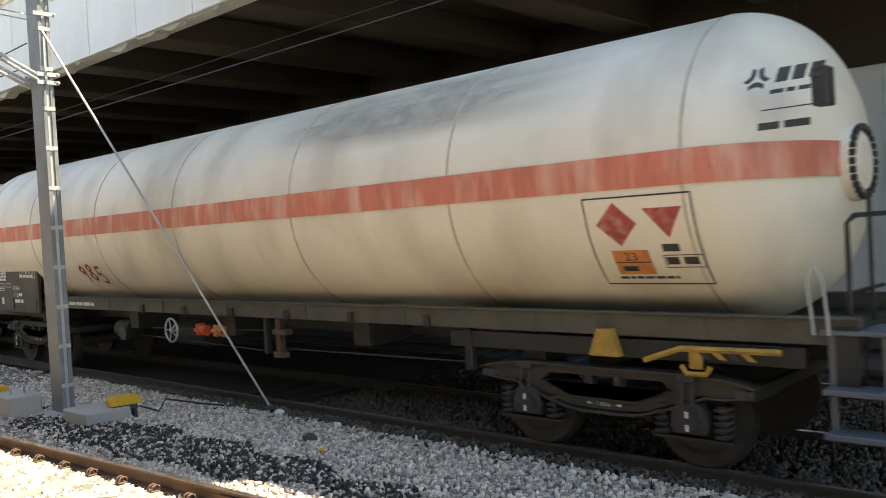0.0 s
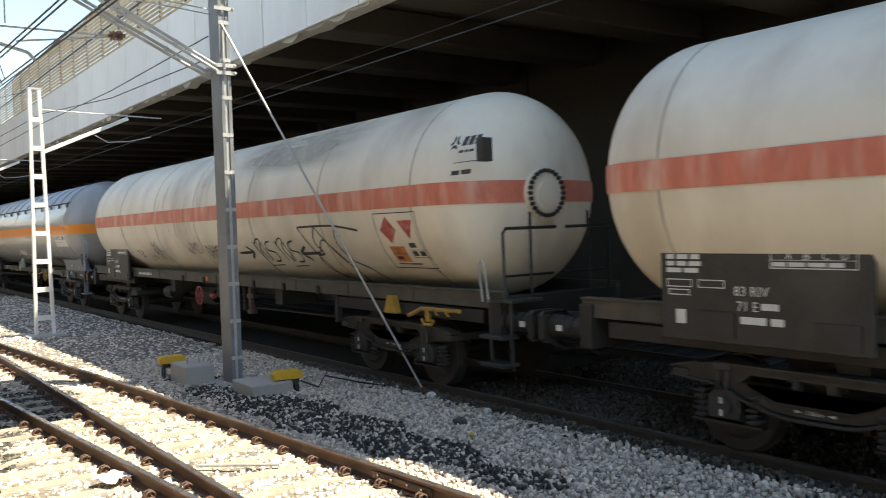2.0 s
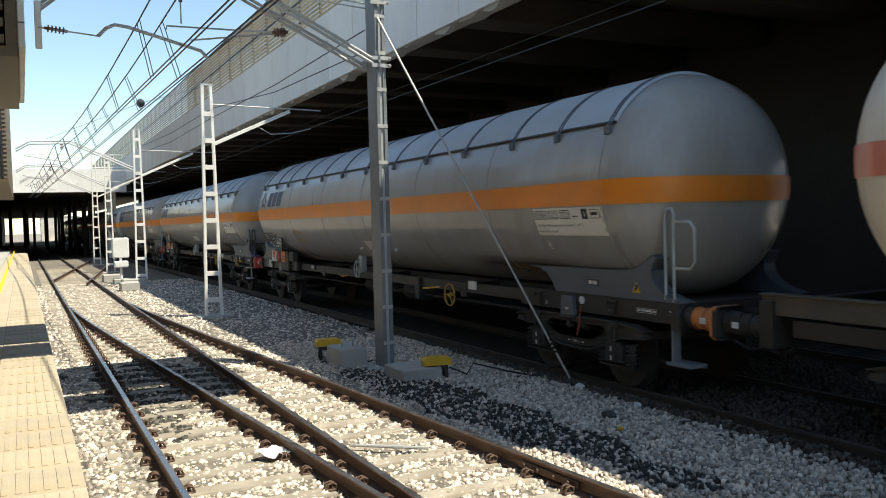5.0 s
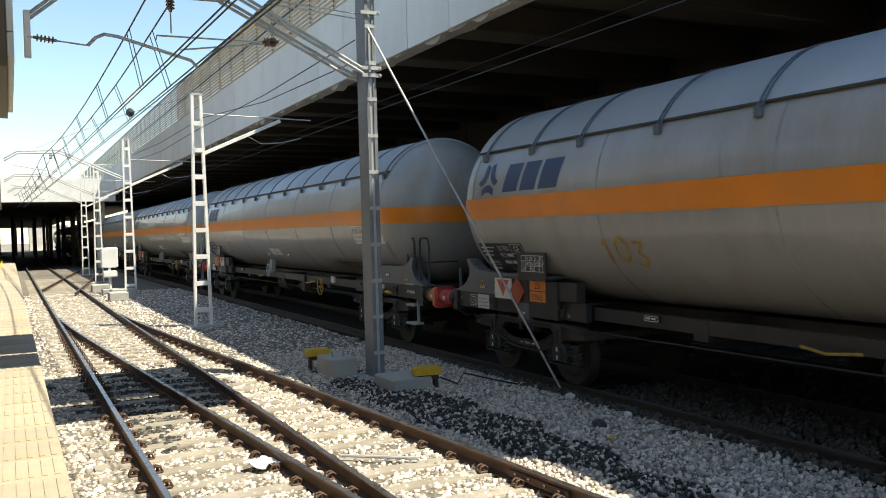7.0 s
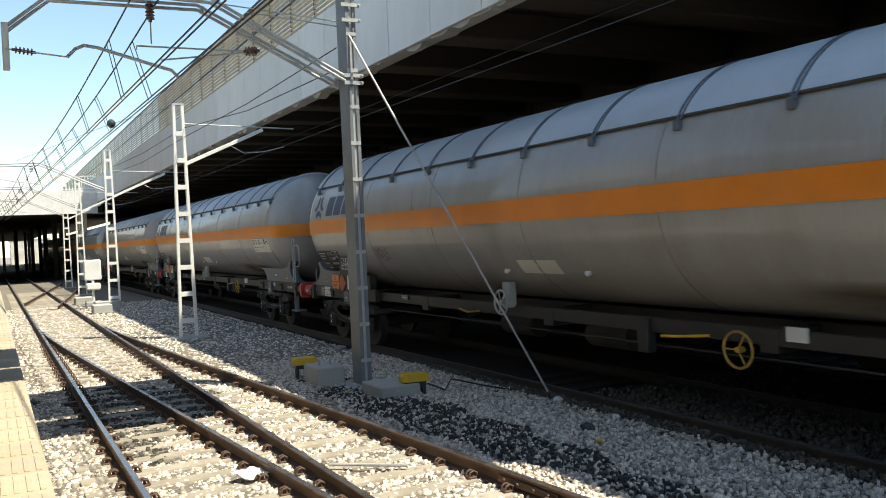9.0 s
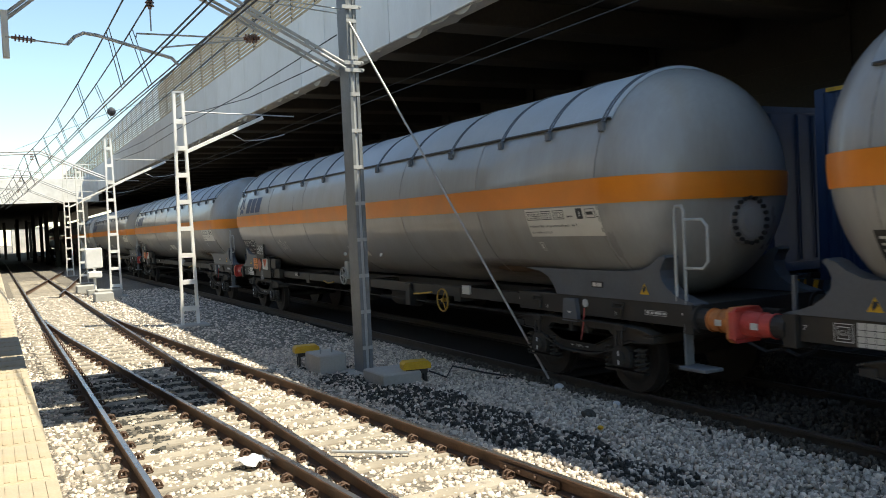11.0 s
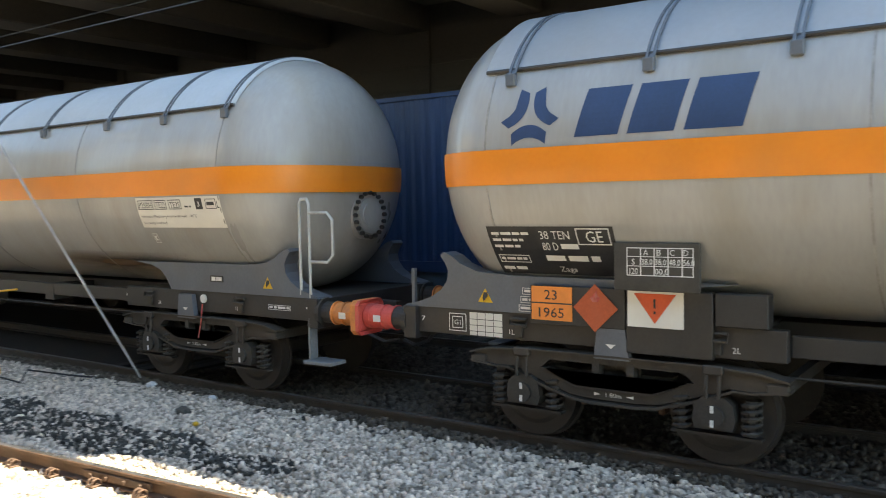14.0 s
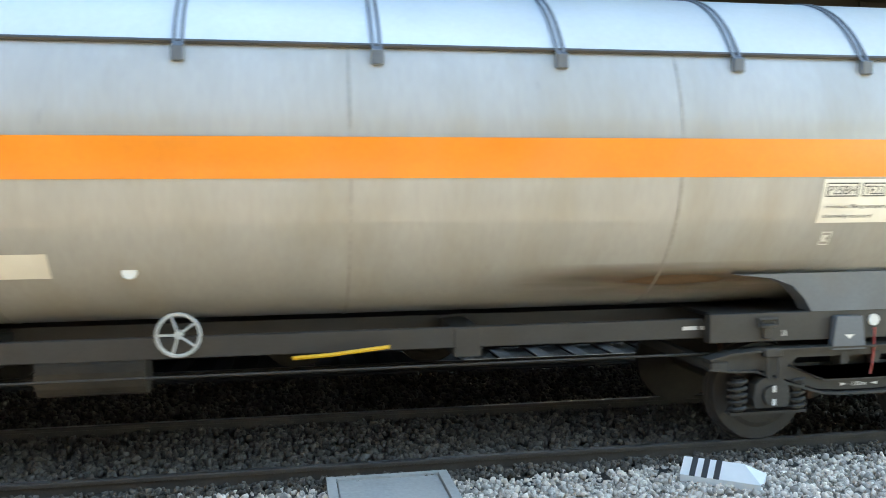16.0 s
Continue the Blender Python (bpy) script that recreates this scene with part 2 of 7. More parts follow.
def soft_stain(name, colour, reach, along, height, tall):
    """A brown run-off stain that fades out from a line near y=along, z=height."""
    m = surface(name, colour, 0.7, vary=0.3, scale=4, fine=30, bump=0.0)
    n, l = m.node_tree.nodes, m.node_tree.links
    tc, sp = n.new("ShaderNodeTexCoord"), n.new("ShaderNodeSeparateXYZ")
    l.new(tc.outputs["Object"], sp.inputs[0])

    def fall(out, at, width):
        s, a, r = n.new("ShaderNodeMath"), n.new("ShaderNodeMath"), n.new("ShaderNodeMapRange")
        s.operation, a.operation = "SUBTRACT", "ABSOLUTE"
        s.inputs[1].default_value = at
        l.new(out, s.inputs[0])
        l.new(s.outputs[0], a.inputs[0])
        r.interpolation_type = "SMOOTHSTEP"
        r.inputs[1].default_value, r.inputs[2].default_value, r.inputs[3].default_value, r.inputs[4].default_value = 0, width, 1, 0
        l.new(a.outputs[0], r.inputs[0])
        return r.outputs[0]
    k = n.new("ShaderNodeMath")
    k.operation = "MULTIPLY"
    l.new(fall(sp.outputs[1], along, reach), k.inputs[0])
    l.new(fall(sp.outputs[2], height, tall), k.inputs[1])
    t = n.new("ShaderNodeTexNoise")
    t.inputs["Scale"].default_value = 3.0
    q = n.new("ShaderNodeMath")
    q.operation = "MULTIPLY"
    l.new(k.outputs[0], q.inputs[0])
    l.new(t.outputs["Fac"], q.inputs[1])
    g2 = n.new("ShaderNodeMath")
    g2.operation, g2.use_clamp = "MULTIPLY", True
    g2.inputs[1].default_value = 1.7
    l.new(q.outputs[0], g2.inputs[0])
    l.new(g2.outputs[0], n["Principled BSDF"].inputs["Alpha"])
    return m


STAIN = soft_stain("rust_stain", (0.11, 0.065, 0.032), 2.1, -16.4, 1.52, 0.22)
GRIME = soft_stain("grey_grime", (0.42, 0.38, 0.31), 3.4, -14.5, 3.75, 0.5)
SEAM_GREY = surface("grey_weld_seam", (0.29, 0.28, 0.26), 0.6, vary=0.2, scale=5, fine=40, bump=0.05)
SEAM_CREAM = surface("dirty_weld_seam", (0.47, 0.41, 0.32), 0.7, vary=0.25, scale=3, fine=40, bump=0.05)
YELLOW_OLD = surface("dirty_yellow", (0.46, 0.27, 0.04), 0.6, vary=0.2, scale=6, fine=40, bump=0.08, dirt=(0.2, 0.12, 0.05), dirt_amount=0.6, dirt_scale=5)
CHALK = surface("chalk_line", (0.62, 0.60, 0.55), 0.8, vary=0.2, scale=30, fine=90, bump=0)
RED_PAINT = surface("red_spray_paint", (0.26, 0.03, 0.025), 0.6, vary=0.2, scale=15, fine=60, bump=0)
STREET = surface("sunlit_street", (0.60, 0.56, 0.50), 0.85, vary=0.15, scale=0.7, fine=10, bump=0.1)
GLASSY = surface("dark_window_glass", (0.03, 0.035, 0.04), 0.12, vary=0.1, scale=2, fine=10, bump=0)
LEAF = surface("weed_leaf", (0.055, 0.12, 0.03), 0.6, vary=0.3, scale=8, fine=40, bump=0.1)

# ---- mesh helpers ----


def part(name, bm, material, parent=None, label="", smooth=False):
    me = bpy.data.meshes.new(name)
    bm.normal_update()
    bm.to_mesh(me)
    bm.free()
    for m in (material if isinstance(material, (list, tuple)) else (material,)):
        me.materials.append(m)
    if smooth:
        for p in me.polygons:
            p.use_smooth = True
    ob = new(name, me)
    if parent:
        ob.parent = parent
    if label:
        ob["label"] = label
    return ob


def empty(name, m=None, **tags):
    e = new(name)
    e.empty_display_size = 0.2
    if m is not None:
        e.matrix_basis = m
    return tagged(e, **tags)


def box(bm, x0, x1, y0, y1, z0, z1, bevel=0.0, m=None):
    r = bmesh.ops.create_cube(bm, size=1.0)
    vs = r["verts"]
    bmesh.ops.scale(bm, vec=(abs(x1 - x0), abs(y1 - y0), abs(z1 - z0)), verts=vs)
    bmesh.ops.translate(bm, vec=((x0 + x1) / 2, (y0 + y1) / 2, (z0 + z1) / 2), verts=vs)
    if bevel:
        es = list({e for v in vs for e in v.link_edges})
        out = bmesh.ops.bevel(bm, geom=es, offset=bevel, segments=1, affect="EDGES", profile=0.5)
        vs = list({v for f in out["faces"] for v in f.verts} | {v for v in vs if v.is_valid})
    if m is not None:
        bmesh.ops.transform(bm, matrix=m, verts=vs)
    return vs


def boxes(*rows, bevel=0.0):
    bm = bmesh.new()
    for r in rows:
        box(bm, *r, bevel=bevel)
    return bm


def tube(bm, pts, r, seg=8, closed=False):
    """A round bar along points."""
    pts = [Vector(p) for p in pts]
    rings = []
    n = len(pts)
    up = None
    for i, p in enumerate(pts):
        a = pts[i - 1] if i or closed else p
        b = pts[(i + 1) % n] if i < n - 1 or closed else p
        d = (b - a).normalized()
        if up is None:
            up = Vector((0, 0, 1)) if abs(d.z) < 0.9 else Vector((1, 0, 0))
        s = d.cross(up).normalized()
        up = s.cross(d).normalized()
        rr = r[i] if isinstance(r, (list, tuple)) else r
        rings.append([bm.verts.new(p + s * math.cos(2 * math.pi * k / seg) * rr + up * math.sin(2 * math.pi * k / seg) * rr) for k in range(seg)])
    for i in range(n if closed else n - 1):
        a, b = rings[i], rings[(i + 1) % n]
        for k in range(seg):
            bm.faces.new((a[k], a[(k + 1) % seg], b[(k + 1) % seg], b[k]))
    if not closed:
        bm.faces.new(rings[0][::-1])
        bm.faces.new(rings[-1])
    return bm


def bar(*pts, r=0.02, seg=8, closed=False):
    return tube(bmesh.new(), pts, r, seg, closed)


def disc(bm, c, axis, r, depth, seg=24, r2=None):
    """A solid disc or cone about an axis, centred at c."""
    q = Vector(axis).to_track_quat("Z", "Y").to_matrix().to_4x4()
    bmesh.ops.create_cone(bm, cap_ends=True, segments=seg, radius1=r, radius2=r if r2 is None else r2, depth=depth, matrix=Matrix.Translation(c) @ q)
    return bm


def prism(bm, outline, axis, a0, a1):
    """An outline of (u, v) pairs drawn out along axis 'x' (u=y, v=z) or 'y' (u=x, v=z) or 'z' (u=x, v=y)."""
    def at(u, v, w):
        return (w, u, v) if axis == "x" else (u, w, v) if axis == "y" else (u, v, w)
    lo = [bm.verts.new(at(u, v, a0)) for u, v in outline]
    hi = [bm.verts.new(at(u, v, a1)) for u, v in outline]
    n = len(outline)
    fs = [bm.faces.new(lo[::-1]), bm.faces.new(hi)]
    for i in range(n):
        fs.append(bm.faces.new((lo[i], lo[(i + 1) % n], hi[(i + 1) % n], hi[i])))
    bmesh.ops.recalc_face_normals(bm, faces=fs)
    return bm


def lathe(profile, seg=56, axis_z=0.0, arc=None, thick=None):
    """Spin (y, r) pairs about the line x=0, z=axis_z along y. arc: from, to in degrees (0 is -x, 90 is up)."""
    bm = bmesh.new()
    a0, a1 = arc or (0, 360)
    cols = seg if arc is None else seg + 1
    rings = []
    for y, r in profile:
        rings.append([bm.verts.new((-r * math.cos(radians(a0 + (a1 - a0) * k / seg)), y, axis_z + r * math.sin(radians(a0 + (a1 - a0) * k / seg)))) for k in range(cols)])
    for a, b in zip(rings, rings[1:]):
        for k in range(cols if arc is None else cols - 1):
            bm.faces.new((a[k], a[(k + 1) % cols], b[(k + 1) % cols], b[k]))
    if arc is None:
        bmesh.ops.remove_doubles(bm, verts=bm.verts, dist=1e-4)
    bmesh.ops.recalc_face_normals(bm, faces=bm.faces)
    return bm


class Skin:
    """Lays flat drawings onto the camera side of a tank of radius r whose axis is at height zc. u runs along -y from y0, v is height."""

    def __init__(self, r, zc, lift=0.004):
        self.r, self.zc, self.lift = r, zc, lift

    def put(self, y, z):
        rr = self.r + self.lift
        h = max(-0.98, min(0.98, (z - self.zc) / self.r))
        return Vector((-rr * math.sqrt(1 - h * h), y, self.zc + rr * h))

    def rect(self, y0, y1, z0, z1, bm=None, shear=0.0):
        bm = bm or bmesh.new()
        k = max(1, int(abs(z1 - z0) / 0.05))
        rows = []
        for i in range(k + 1):
            z = z0 + (z1 - z0) * i / k
            s = -shear * (z - z0)
            rows.append((bm.verts.new(self.put(y0 + s, z)), bm.verts.new(self.put(y1 + s, z))))
        for (a, b), (c, d) in zip(rows, rows[1:]):
            bm.faces.new((a, b, d, c))
        return bm

    def rim(self, y0, y1, z0, z1, w=0.015, bm=None):
        bm = bm or bmesh.new()
        for q in ((y0, y1, z0, z0 + w), (y0, y1, z1 - w, z1), (y0, y0 - w, z0 + w, z1 - w), (y1 + w, y1, z0 + w, z1 - w)):
            self.rect(*q, bm=bm)
        return bm

    def poly(self, pts, bm=None):
        """A filled outline, cut into level strips so that it bends with the skin."""
        bm = bm or bmesh.new()
        flat = bmesh.new()
        flat.faces.new([flat.verts.new((0, y, z)) for y, z in pts])
        bmesh.ops.triangulate(flat, faces=flat.faces[:])
        lo, hi = min(z for _, z in pts), max(z for _, z in pts)
        for k in range(1, int((hi - lo) / 0.05) + 1):
            bmesh.ops.bisect_plane(flat, geom=flat.verts[:] + flat.edges[:] + flat.faces[:], plane_co=(0, 0, lo + 0.05 * k), plane_no=(0, 0, 1))
        made = {v: bm.verts.new(self.put(v.co.y, v.co.z)) for v in flat.verts}
        for f in flat.faces:
            bm.faces.new([made[v] for v in f.verts])
        flat.free()
        return bm

    def stroke(self, pts, w, bm=None):
        """A painted line through (y, z) points."""
        bm = bm or bmesh.new()
        rows = []
        for i, p in enumerate(pts):
            a, b = Vector(pts[max(0, i - 1)]), Vector(pts[min(len(pts) - 1, i + 1)])
            d = (b - a).normalized()
            nrm = Vector((-d.y, d.x)) * w / 2
            p = Vector(p)
            rows.append((bm.verts.new(self.put(*(p + nrm))), bm.verts.new(self.put(*(p - nrm)))))
        for (a, b), (c, d) in zip(rows, rows[1:]):
            bm.faces.new((a, b, d, c))
        return bm


class Flat(Skin):
    """The same for an upright flat plate at x."""

    def __init__(self, x, lift=0.004):
        self.x = x - lift

    def put(self, y, z):
        return Vector((self.x, y, z))


def lettering(body, height, skin, y, z, width=None, bm=None, slant=0.0):
    """Built-in font letters laid on a skin, starting at y (reading towards -y), baseline z."""
    bm = bm or bmesh.new()
    cu = bpy.data.curves.new("letters", "FONT")
    cu.body, cu.size, cu.resolution_u = body, 1.0, 2
    ob = bpy.data.objects.new("letters", cu)
    scene.collection.objects.link(ob)
    bpy.context.view_layer.update()
    me = bpy.data.meshes.new_from_object(ob.evaluated_get(bpy.context.evaluated_depsgraph_get()))
    xs = [v.co.x for v in me.vertices] or [0]
    ys = [v.co.y for v in me.vertices] or [1]
    sy = height / 0.7
    sx = width / (max(xs) - min(xs)) if width else sy
    base = len(bm.verts)
    vs = [bm.verts.new(skin.put(y - (v.co.x - min(xs)) * sx - slant * v.co.y * sy, z + v.co.y * sy)) for v in me.vertices]
    for p in me.polygons:
        try:
            bm.faces.new([vs[i] for i in p.vertices])
        except ValueError:
            pass
    bpy.data.objects.remove(ob)
    bpy.data.meshes.remove(me)
    bpy.data.curves.remove(cu)
    return bm


def bars_of_text(skin, y, z, width, height, lines=1, seed=0, bm=None):
    """Unreadable small print as plain bars."""
    bm = bm or bmesh.new()
    rnd = random.Random(seed)
    step = height / lines
    for i in range(lines):
        a = y
        end = y - width * rnd.uniform(0.75, 1.0)
        while a - step > end:
            w = min(rnd.uniform(1.2, 3.2) * step, a - end)
            skin.rect(a, a - w, z + height - (i + 1) * step + step * 0.2, z + height - i * step - step * 0.12, bm=bm)
            a -= w + step * 0.45
    return bm

# ---- setting ----
TRACK_X = 8.1          # centre of the tank train's track
BOX_X = 12.42          # centre of the container train's track
DECK_X = 8.1           # edge of the viaduct
DECK_Z = 6.3

g = bmesh.new()
box(g, -400, 400, -300, 900, -3.0, -0.30)
tagged(part("ground", g, EARTH), "dry dusty earth ground reaching to the horizon", "ground", kind="structure")
tagged(part("ballast_bed", boxes((0.31, 6.98, -14, 110, -0.295, -0.17)), BALLAST_BED), "gravel bed between the tracks, darkened to shade gaps among stones", "ballast", kind="structure")
tagged(part("track_bed", boxes((6.98, 16.2, -60, 232, -0.295, -0.19)), TRACK_BED), "track bed beneath the viaduct, shade put into its dark colour", "track bed", kind="structure")

# platform with a ribbed edge
pl = bmesh.new()
box(pl, -9, 0.22, -14, 110, -0.29, 0.52)
box(pl, -9, -0.92, -14, 110, 0.52, 0.69)
platform = tagged(part("platform", pl, CONCRETE), "pale concrete station platform with ribbed edge tiles", "platform", kind="structure")
tagged(part("platform_line", boxes((-0.66, -0.56, -14, 110, 0.701, 0.705)), YELLOW_LINE), "yellow safety line painted along the platform edge", "line", kind="structure")


def stone_field(name, material, spots, sizes, label, seed):
    """Loose stones: dented blocks, all in one mesh."""
    rng = np.random.default_rng(seed)
    n = len(spots)
    cube = np.array([[-1, -1, -1], [1, -1, -1], [1, 1, -1], [-1, 1, -1], [-.72, -.72, 1], [.72, -.72, 1], [.72, .72, 1], [-.72, .72, 1]], float)
    v = cube[None] * (1 + rng.uniform(-0.38, 0.38, (n, 8, 3))) * sizes[:, None, None] * rng.uniform(0.6, 1.15, (n, 1, 3))
    a, b = rng.uniform(0, 6.28, n), rng.uniform(-0.7, 0.7, n)
    ca, sa, cb, sb = np.cos(a), np.sin(a), np.cos(b), np.sin(b)
    y, z = v[..., 1] * cb[:, None] - v[..., 2] * sb[:, None], v[..., 1] * sb[:, None] + v[..., 2] * cb[:, None]
    x = v[..., 0] * ca[:, None] - y * sa[:, None]
    y = v[..., 0] * sa[:, None] + y * ca[:, None]
    co = np.stack([x, y, z], -1) + spots[:, None, :]
    quads = np.array([[0, 3, 2, 1], [4, 5, 6, 7], [0, 1, 5, 4], [1, 2, 6, 5], [2, 3, 7, 6], [3, 0, 4, 7]])
    loops = (quads[None] + 8 * np.arange(n)[:, None, None]).reshape(-1)
    me = bpy.data.meshes.new(name)
    me.vertices.add(8 * n)
    me.vertices.foreach_set("co", co.reshape(-1))
    me.loops.add(len(loops))
    me.loops.foreach_set("vertex_index", loops.astype(np.int32))
    me.polygons.add(6 * n)
    me.polygons.foreach_set("loop_start", np.arange(0, 24 * n, 4, dtype=np.int32))
    me.update(calc_edges=True)
    me.materials.append(material)
    return tagged(new(name, me), label, "ballast", kind="stuff")


def dark_patch(x, y):
    """Where oily earth shows between the stones."""
    return np.exp(-((x - 5.25 + 0.03 * (y - 9)) / 0.66) ** 2 - ((y - 10.4) / 4.4) ** 2) + 0.25 * np.sin(3.1 * x + 2.2 * y) * np.sin(1.7 * y - x)


def scatter(x0, x1, y0, y1, per_m2, seed):
    rng = np.random.default_rng(seed)
    n = int((x1 - x0) * (y1 - y0) * per_m2)
    return np.column_stack([rng.uniform(x0, x1, n), rng.uniform(y0, y1, n), rng.uniform(-0.19, -0.145, n)]), rng


p, rng = scatter(4.55, 7.1, -7, 17, 880, 3)
keep = (dark_patch(p[:, 0], p[:, 1]) < 0.45) | (rng.random(len(p)) < 0.4)
stone_field("ballast_shoulder", BALLAST, p[keep], rng.uniform(0.011, 0.028, keep.sum()), "loose pale grey ballast stones beside the rails", 4)
stone_field("oily_stones", DARK_STONE, p[~keep], rng.uniform(0.012, 0.03, (~keep).sum()), "dark oily stones and earth near the pole", 5)
p, rng = scatter(0.36, 4.7, 4.6, 17, 620, 6)
p[:, 2] -= 0.027
# stones darkened here for oil and to paint in the tracks' shadow band
stain = np.exp(-((p[:, 0] - 1.9) / 1.1) ** 2 - ((p[:, 1] - 14.2) / 2.0) ** 2) + np.exp(-((p[:, 0] - 1.45) / 0.3) ** 2 - ((p[:, 1] - 11.3) / 1.0) ** 2) + 0.3 * np.sin(4.1 * p[:, 0] + p[:, 1]) * np.sin(2.3 * p[:, 1])
oily = (stain > 0.36) & (rng.random(len(p)) < 0.88)
stone_field("ballast_between_rails", BALLAST, p[~oily], rng.uniform(0.017, 0.036, (~oily).sum()), "sunlit pale ballast stones between sleepers", 7)
stone_field("oily_track_stones", DARK_STONE, p[oily], rng.uniform(0.017, 0.034, oily.sum()), "dark oily stones between the rails, deepening the shadow band in colour", 12)
p, rng = scatter(0.36, 7.1, 17, 42, 170, 8)
stone_field("ballast_far", BALLAST, p - np.array([0, 0, 0.03]), rng.uniform(0.018, 0.04, len(p)), "pale ballast stones along the far tracks", 9)
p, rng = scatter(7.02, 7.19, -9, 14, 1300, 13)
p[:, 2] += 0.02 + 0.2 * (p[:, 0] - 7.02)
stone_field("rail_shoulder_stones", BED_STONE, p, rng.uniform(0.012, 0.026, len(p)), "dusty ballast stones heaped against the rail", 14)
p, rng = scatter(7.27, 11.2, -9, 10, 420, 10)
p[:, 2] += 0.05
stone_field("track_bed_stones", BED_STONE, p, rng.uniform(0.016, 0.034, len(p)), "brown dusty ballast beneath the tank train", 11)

# rails: foot, web and head
RAIL_OUTLINE = [(-0.066, -0.152), (0.066, -0.152), (0.066, -0.140), (0.012, -0.122), (0.009, -0.045), (0.034, -0.036), (0.036, -0.008), (0.028, 0.0), (-0.028, 0.0), (-0.036, -0.008), (-0.034, -0.036), (-0.009, -0.045), (-0.012, -0.122), (-0.066, -0.140)]


def rail(xs_ys, label, mats=(RUST, RAILHEAD)):
    bm = bmesh.new()
    rings = [[bm.verts.new((x + u, y, v)) for u, v in RAIL_OUTLINE] for x, y in xs_ys]
    n = len(RAIL_OUTLINE)
    for a, b in zip(rings, rings[1:]):
        for k in range(n):
            f = bm.faces.new((a[k], a[(k + 1) % n], b[(k + 1) % n], b[k]))
            f.material_index = 1 if k == 7 else 0
    bm.faces.new(rings[0])
    bm.faces.new(rings[-1][::-1])
    bmesh.ops.recalc_face_normals(bm, faces=bm.faces)
    return tagged(part("rail", bm, mats), label, "rail", kind="structure")


def spread(y):
    """Sideways offset of the turnout's curved track."""
    s = 26.8 - y
    return 0.0 if s <= 0 else (0.075 * s - 0.14 * (1 - math.exp(-s / 3.0)))


RAIL_A, RAIL_C = 1.17, 2.87
ys = [-14 + 2 * i for i in range(63)]
rail([(RAIL_A, y) for y in ys], "rusty running rail beside the platform")
rail([(RAIL_C, y) for y in ys], "rusty running rail of the straight track")
ys2 = [27.5 - 0.5 * i for i in range(84)]
rail([(RAIL_A + 0.075 + spread(y), y) for y in ys2], "rusty curved rail of the turnout")
rail([(RAIL_C + 0.075 + spread(y), y) for y in ys2], "rusty outer rail of the turnout")
# rails under the viaduct use the copies darkened for shade
for cx in (TRACK_X, BOX_X):
    for s in (-0.87, 0.87):
        rail([(cx + s, y) for y in (-60, -30, 0, 30, 60, 100, 140)], "dark running rail beneath the viaduct", (RUST_SHADED, HEAD_SHADED))
# far crossover
rail([(RAIL_A + 0.1 + 0.13 * (y - 44) , y) for y in [44 + 2 * i for i in range(14)]], "crossover rail in the distance")
rail([(RAIL_C + 0.1 + 0.13 * (y - 44), y) for y in [40 + 2 * i for i in range(14)]], "crossover rail in the distance")

# sleepers of the turnout: one shared mesh for each kind
sl = bmesh.new()
prism(sl, [(-0.13, -0.06), (-0.11, 0.0), (0.11, 0.0), (0.13, -0.06)], "x", -1.3, 1.3)
sleeper = part("sleeper", sl, SLEEPER)
sleeper.matrix_basis = pose(2.02, 4.4, -0.153)
tagged(sleeper, "pale concrete sleeper bedded in ballast", "sleeper", group="track sleepers")
for i in range(1, 92):
    y = 4.4 + 0.6 * i
    wide = spread(y) if y < 27 else 0.0
    copy_thing(sleeper, pose(2.02 + wide * 0.5, y, -0.148 + random.uniform(-0.012, 0.004), 0, 0, random.uniform(-1.5, 1.5)) @ Matrix.Diagonal((1 + wide / 2.6, 1, 1, 1)))
# sleepers beneath the viaduct, darker than the turnout's pale ones
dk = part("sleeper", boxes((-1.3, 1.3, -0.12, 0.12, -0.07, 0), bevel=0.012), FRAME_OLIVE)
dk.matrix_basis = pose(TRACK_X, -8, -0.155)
tagged(dk, "dark sleeper beneath the viaduct", "sleeper", group="dark sleepers")
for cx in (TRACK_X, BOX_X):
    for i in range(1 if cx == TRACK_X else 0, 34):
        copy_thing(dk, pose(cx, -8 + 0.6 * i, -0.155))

# rail clips
cl = bmesh.new()
box(cl, -0.05, 0.05, -0.045, 0.045, -0.15, -0.13, bevel=0.006)
disc(cl, (0.0, 0, -0.105), (0, 0, 1), 0.017, 0.07, 6)
for s in (-0.032, 0.032):
    tube(cl, [(-0.05, s, -0.138), (-0.045, s, -0.095), (-0.01, s, -0.075), (0.03, s, -0.088), (0.052, s, -0.14)], 0.011, 6)
clip = part("rail_clip", cl, RUST)
clip.matrix_basis = pose(RAIL_A + 0.115, 4.4, 0)
tagged(clip, "rusty spring clip bolting the rail to its sleeper", "rail clip", group="rail clips")
for i in range(34):
    y = 4.4 + 0.6 * i
    for k, x in enumerate((RAIL_A, RAIL_C, RAIL_A + 0.075 + spread(y), RAIL_C + 0.075 + spread(y))):
        if k > 1 and spread(y) < 0.3:
            continue
        for s in (-0.115, 0.115):
            if (i or k or s < 0):
                copy_thing(clip, pose(x + s, y, 0, 0, 0, 0 if s > 0 else 180))

# fishplate on the outer rail
fp = boxes((-0.05, -0.03, -0.45, 0.45, -0.115, -0.045), (0.03, 0.05, -0.45, 0.45, -0.115, -0.045), bevel=0.004)
for k in (-0.33, -0.12, 0.12, 0.33):
    disc(fp, (-0.058, k, -0.08), (1, 0, 0), 0.02, 0.03, 6)
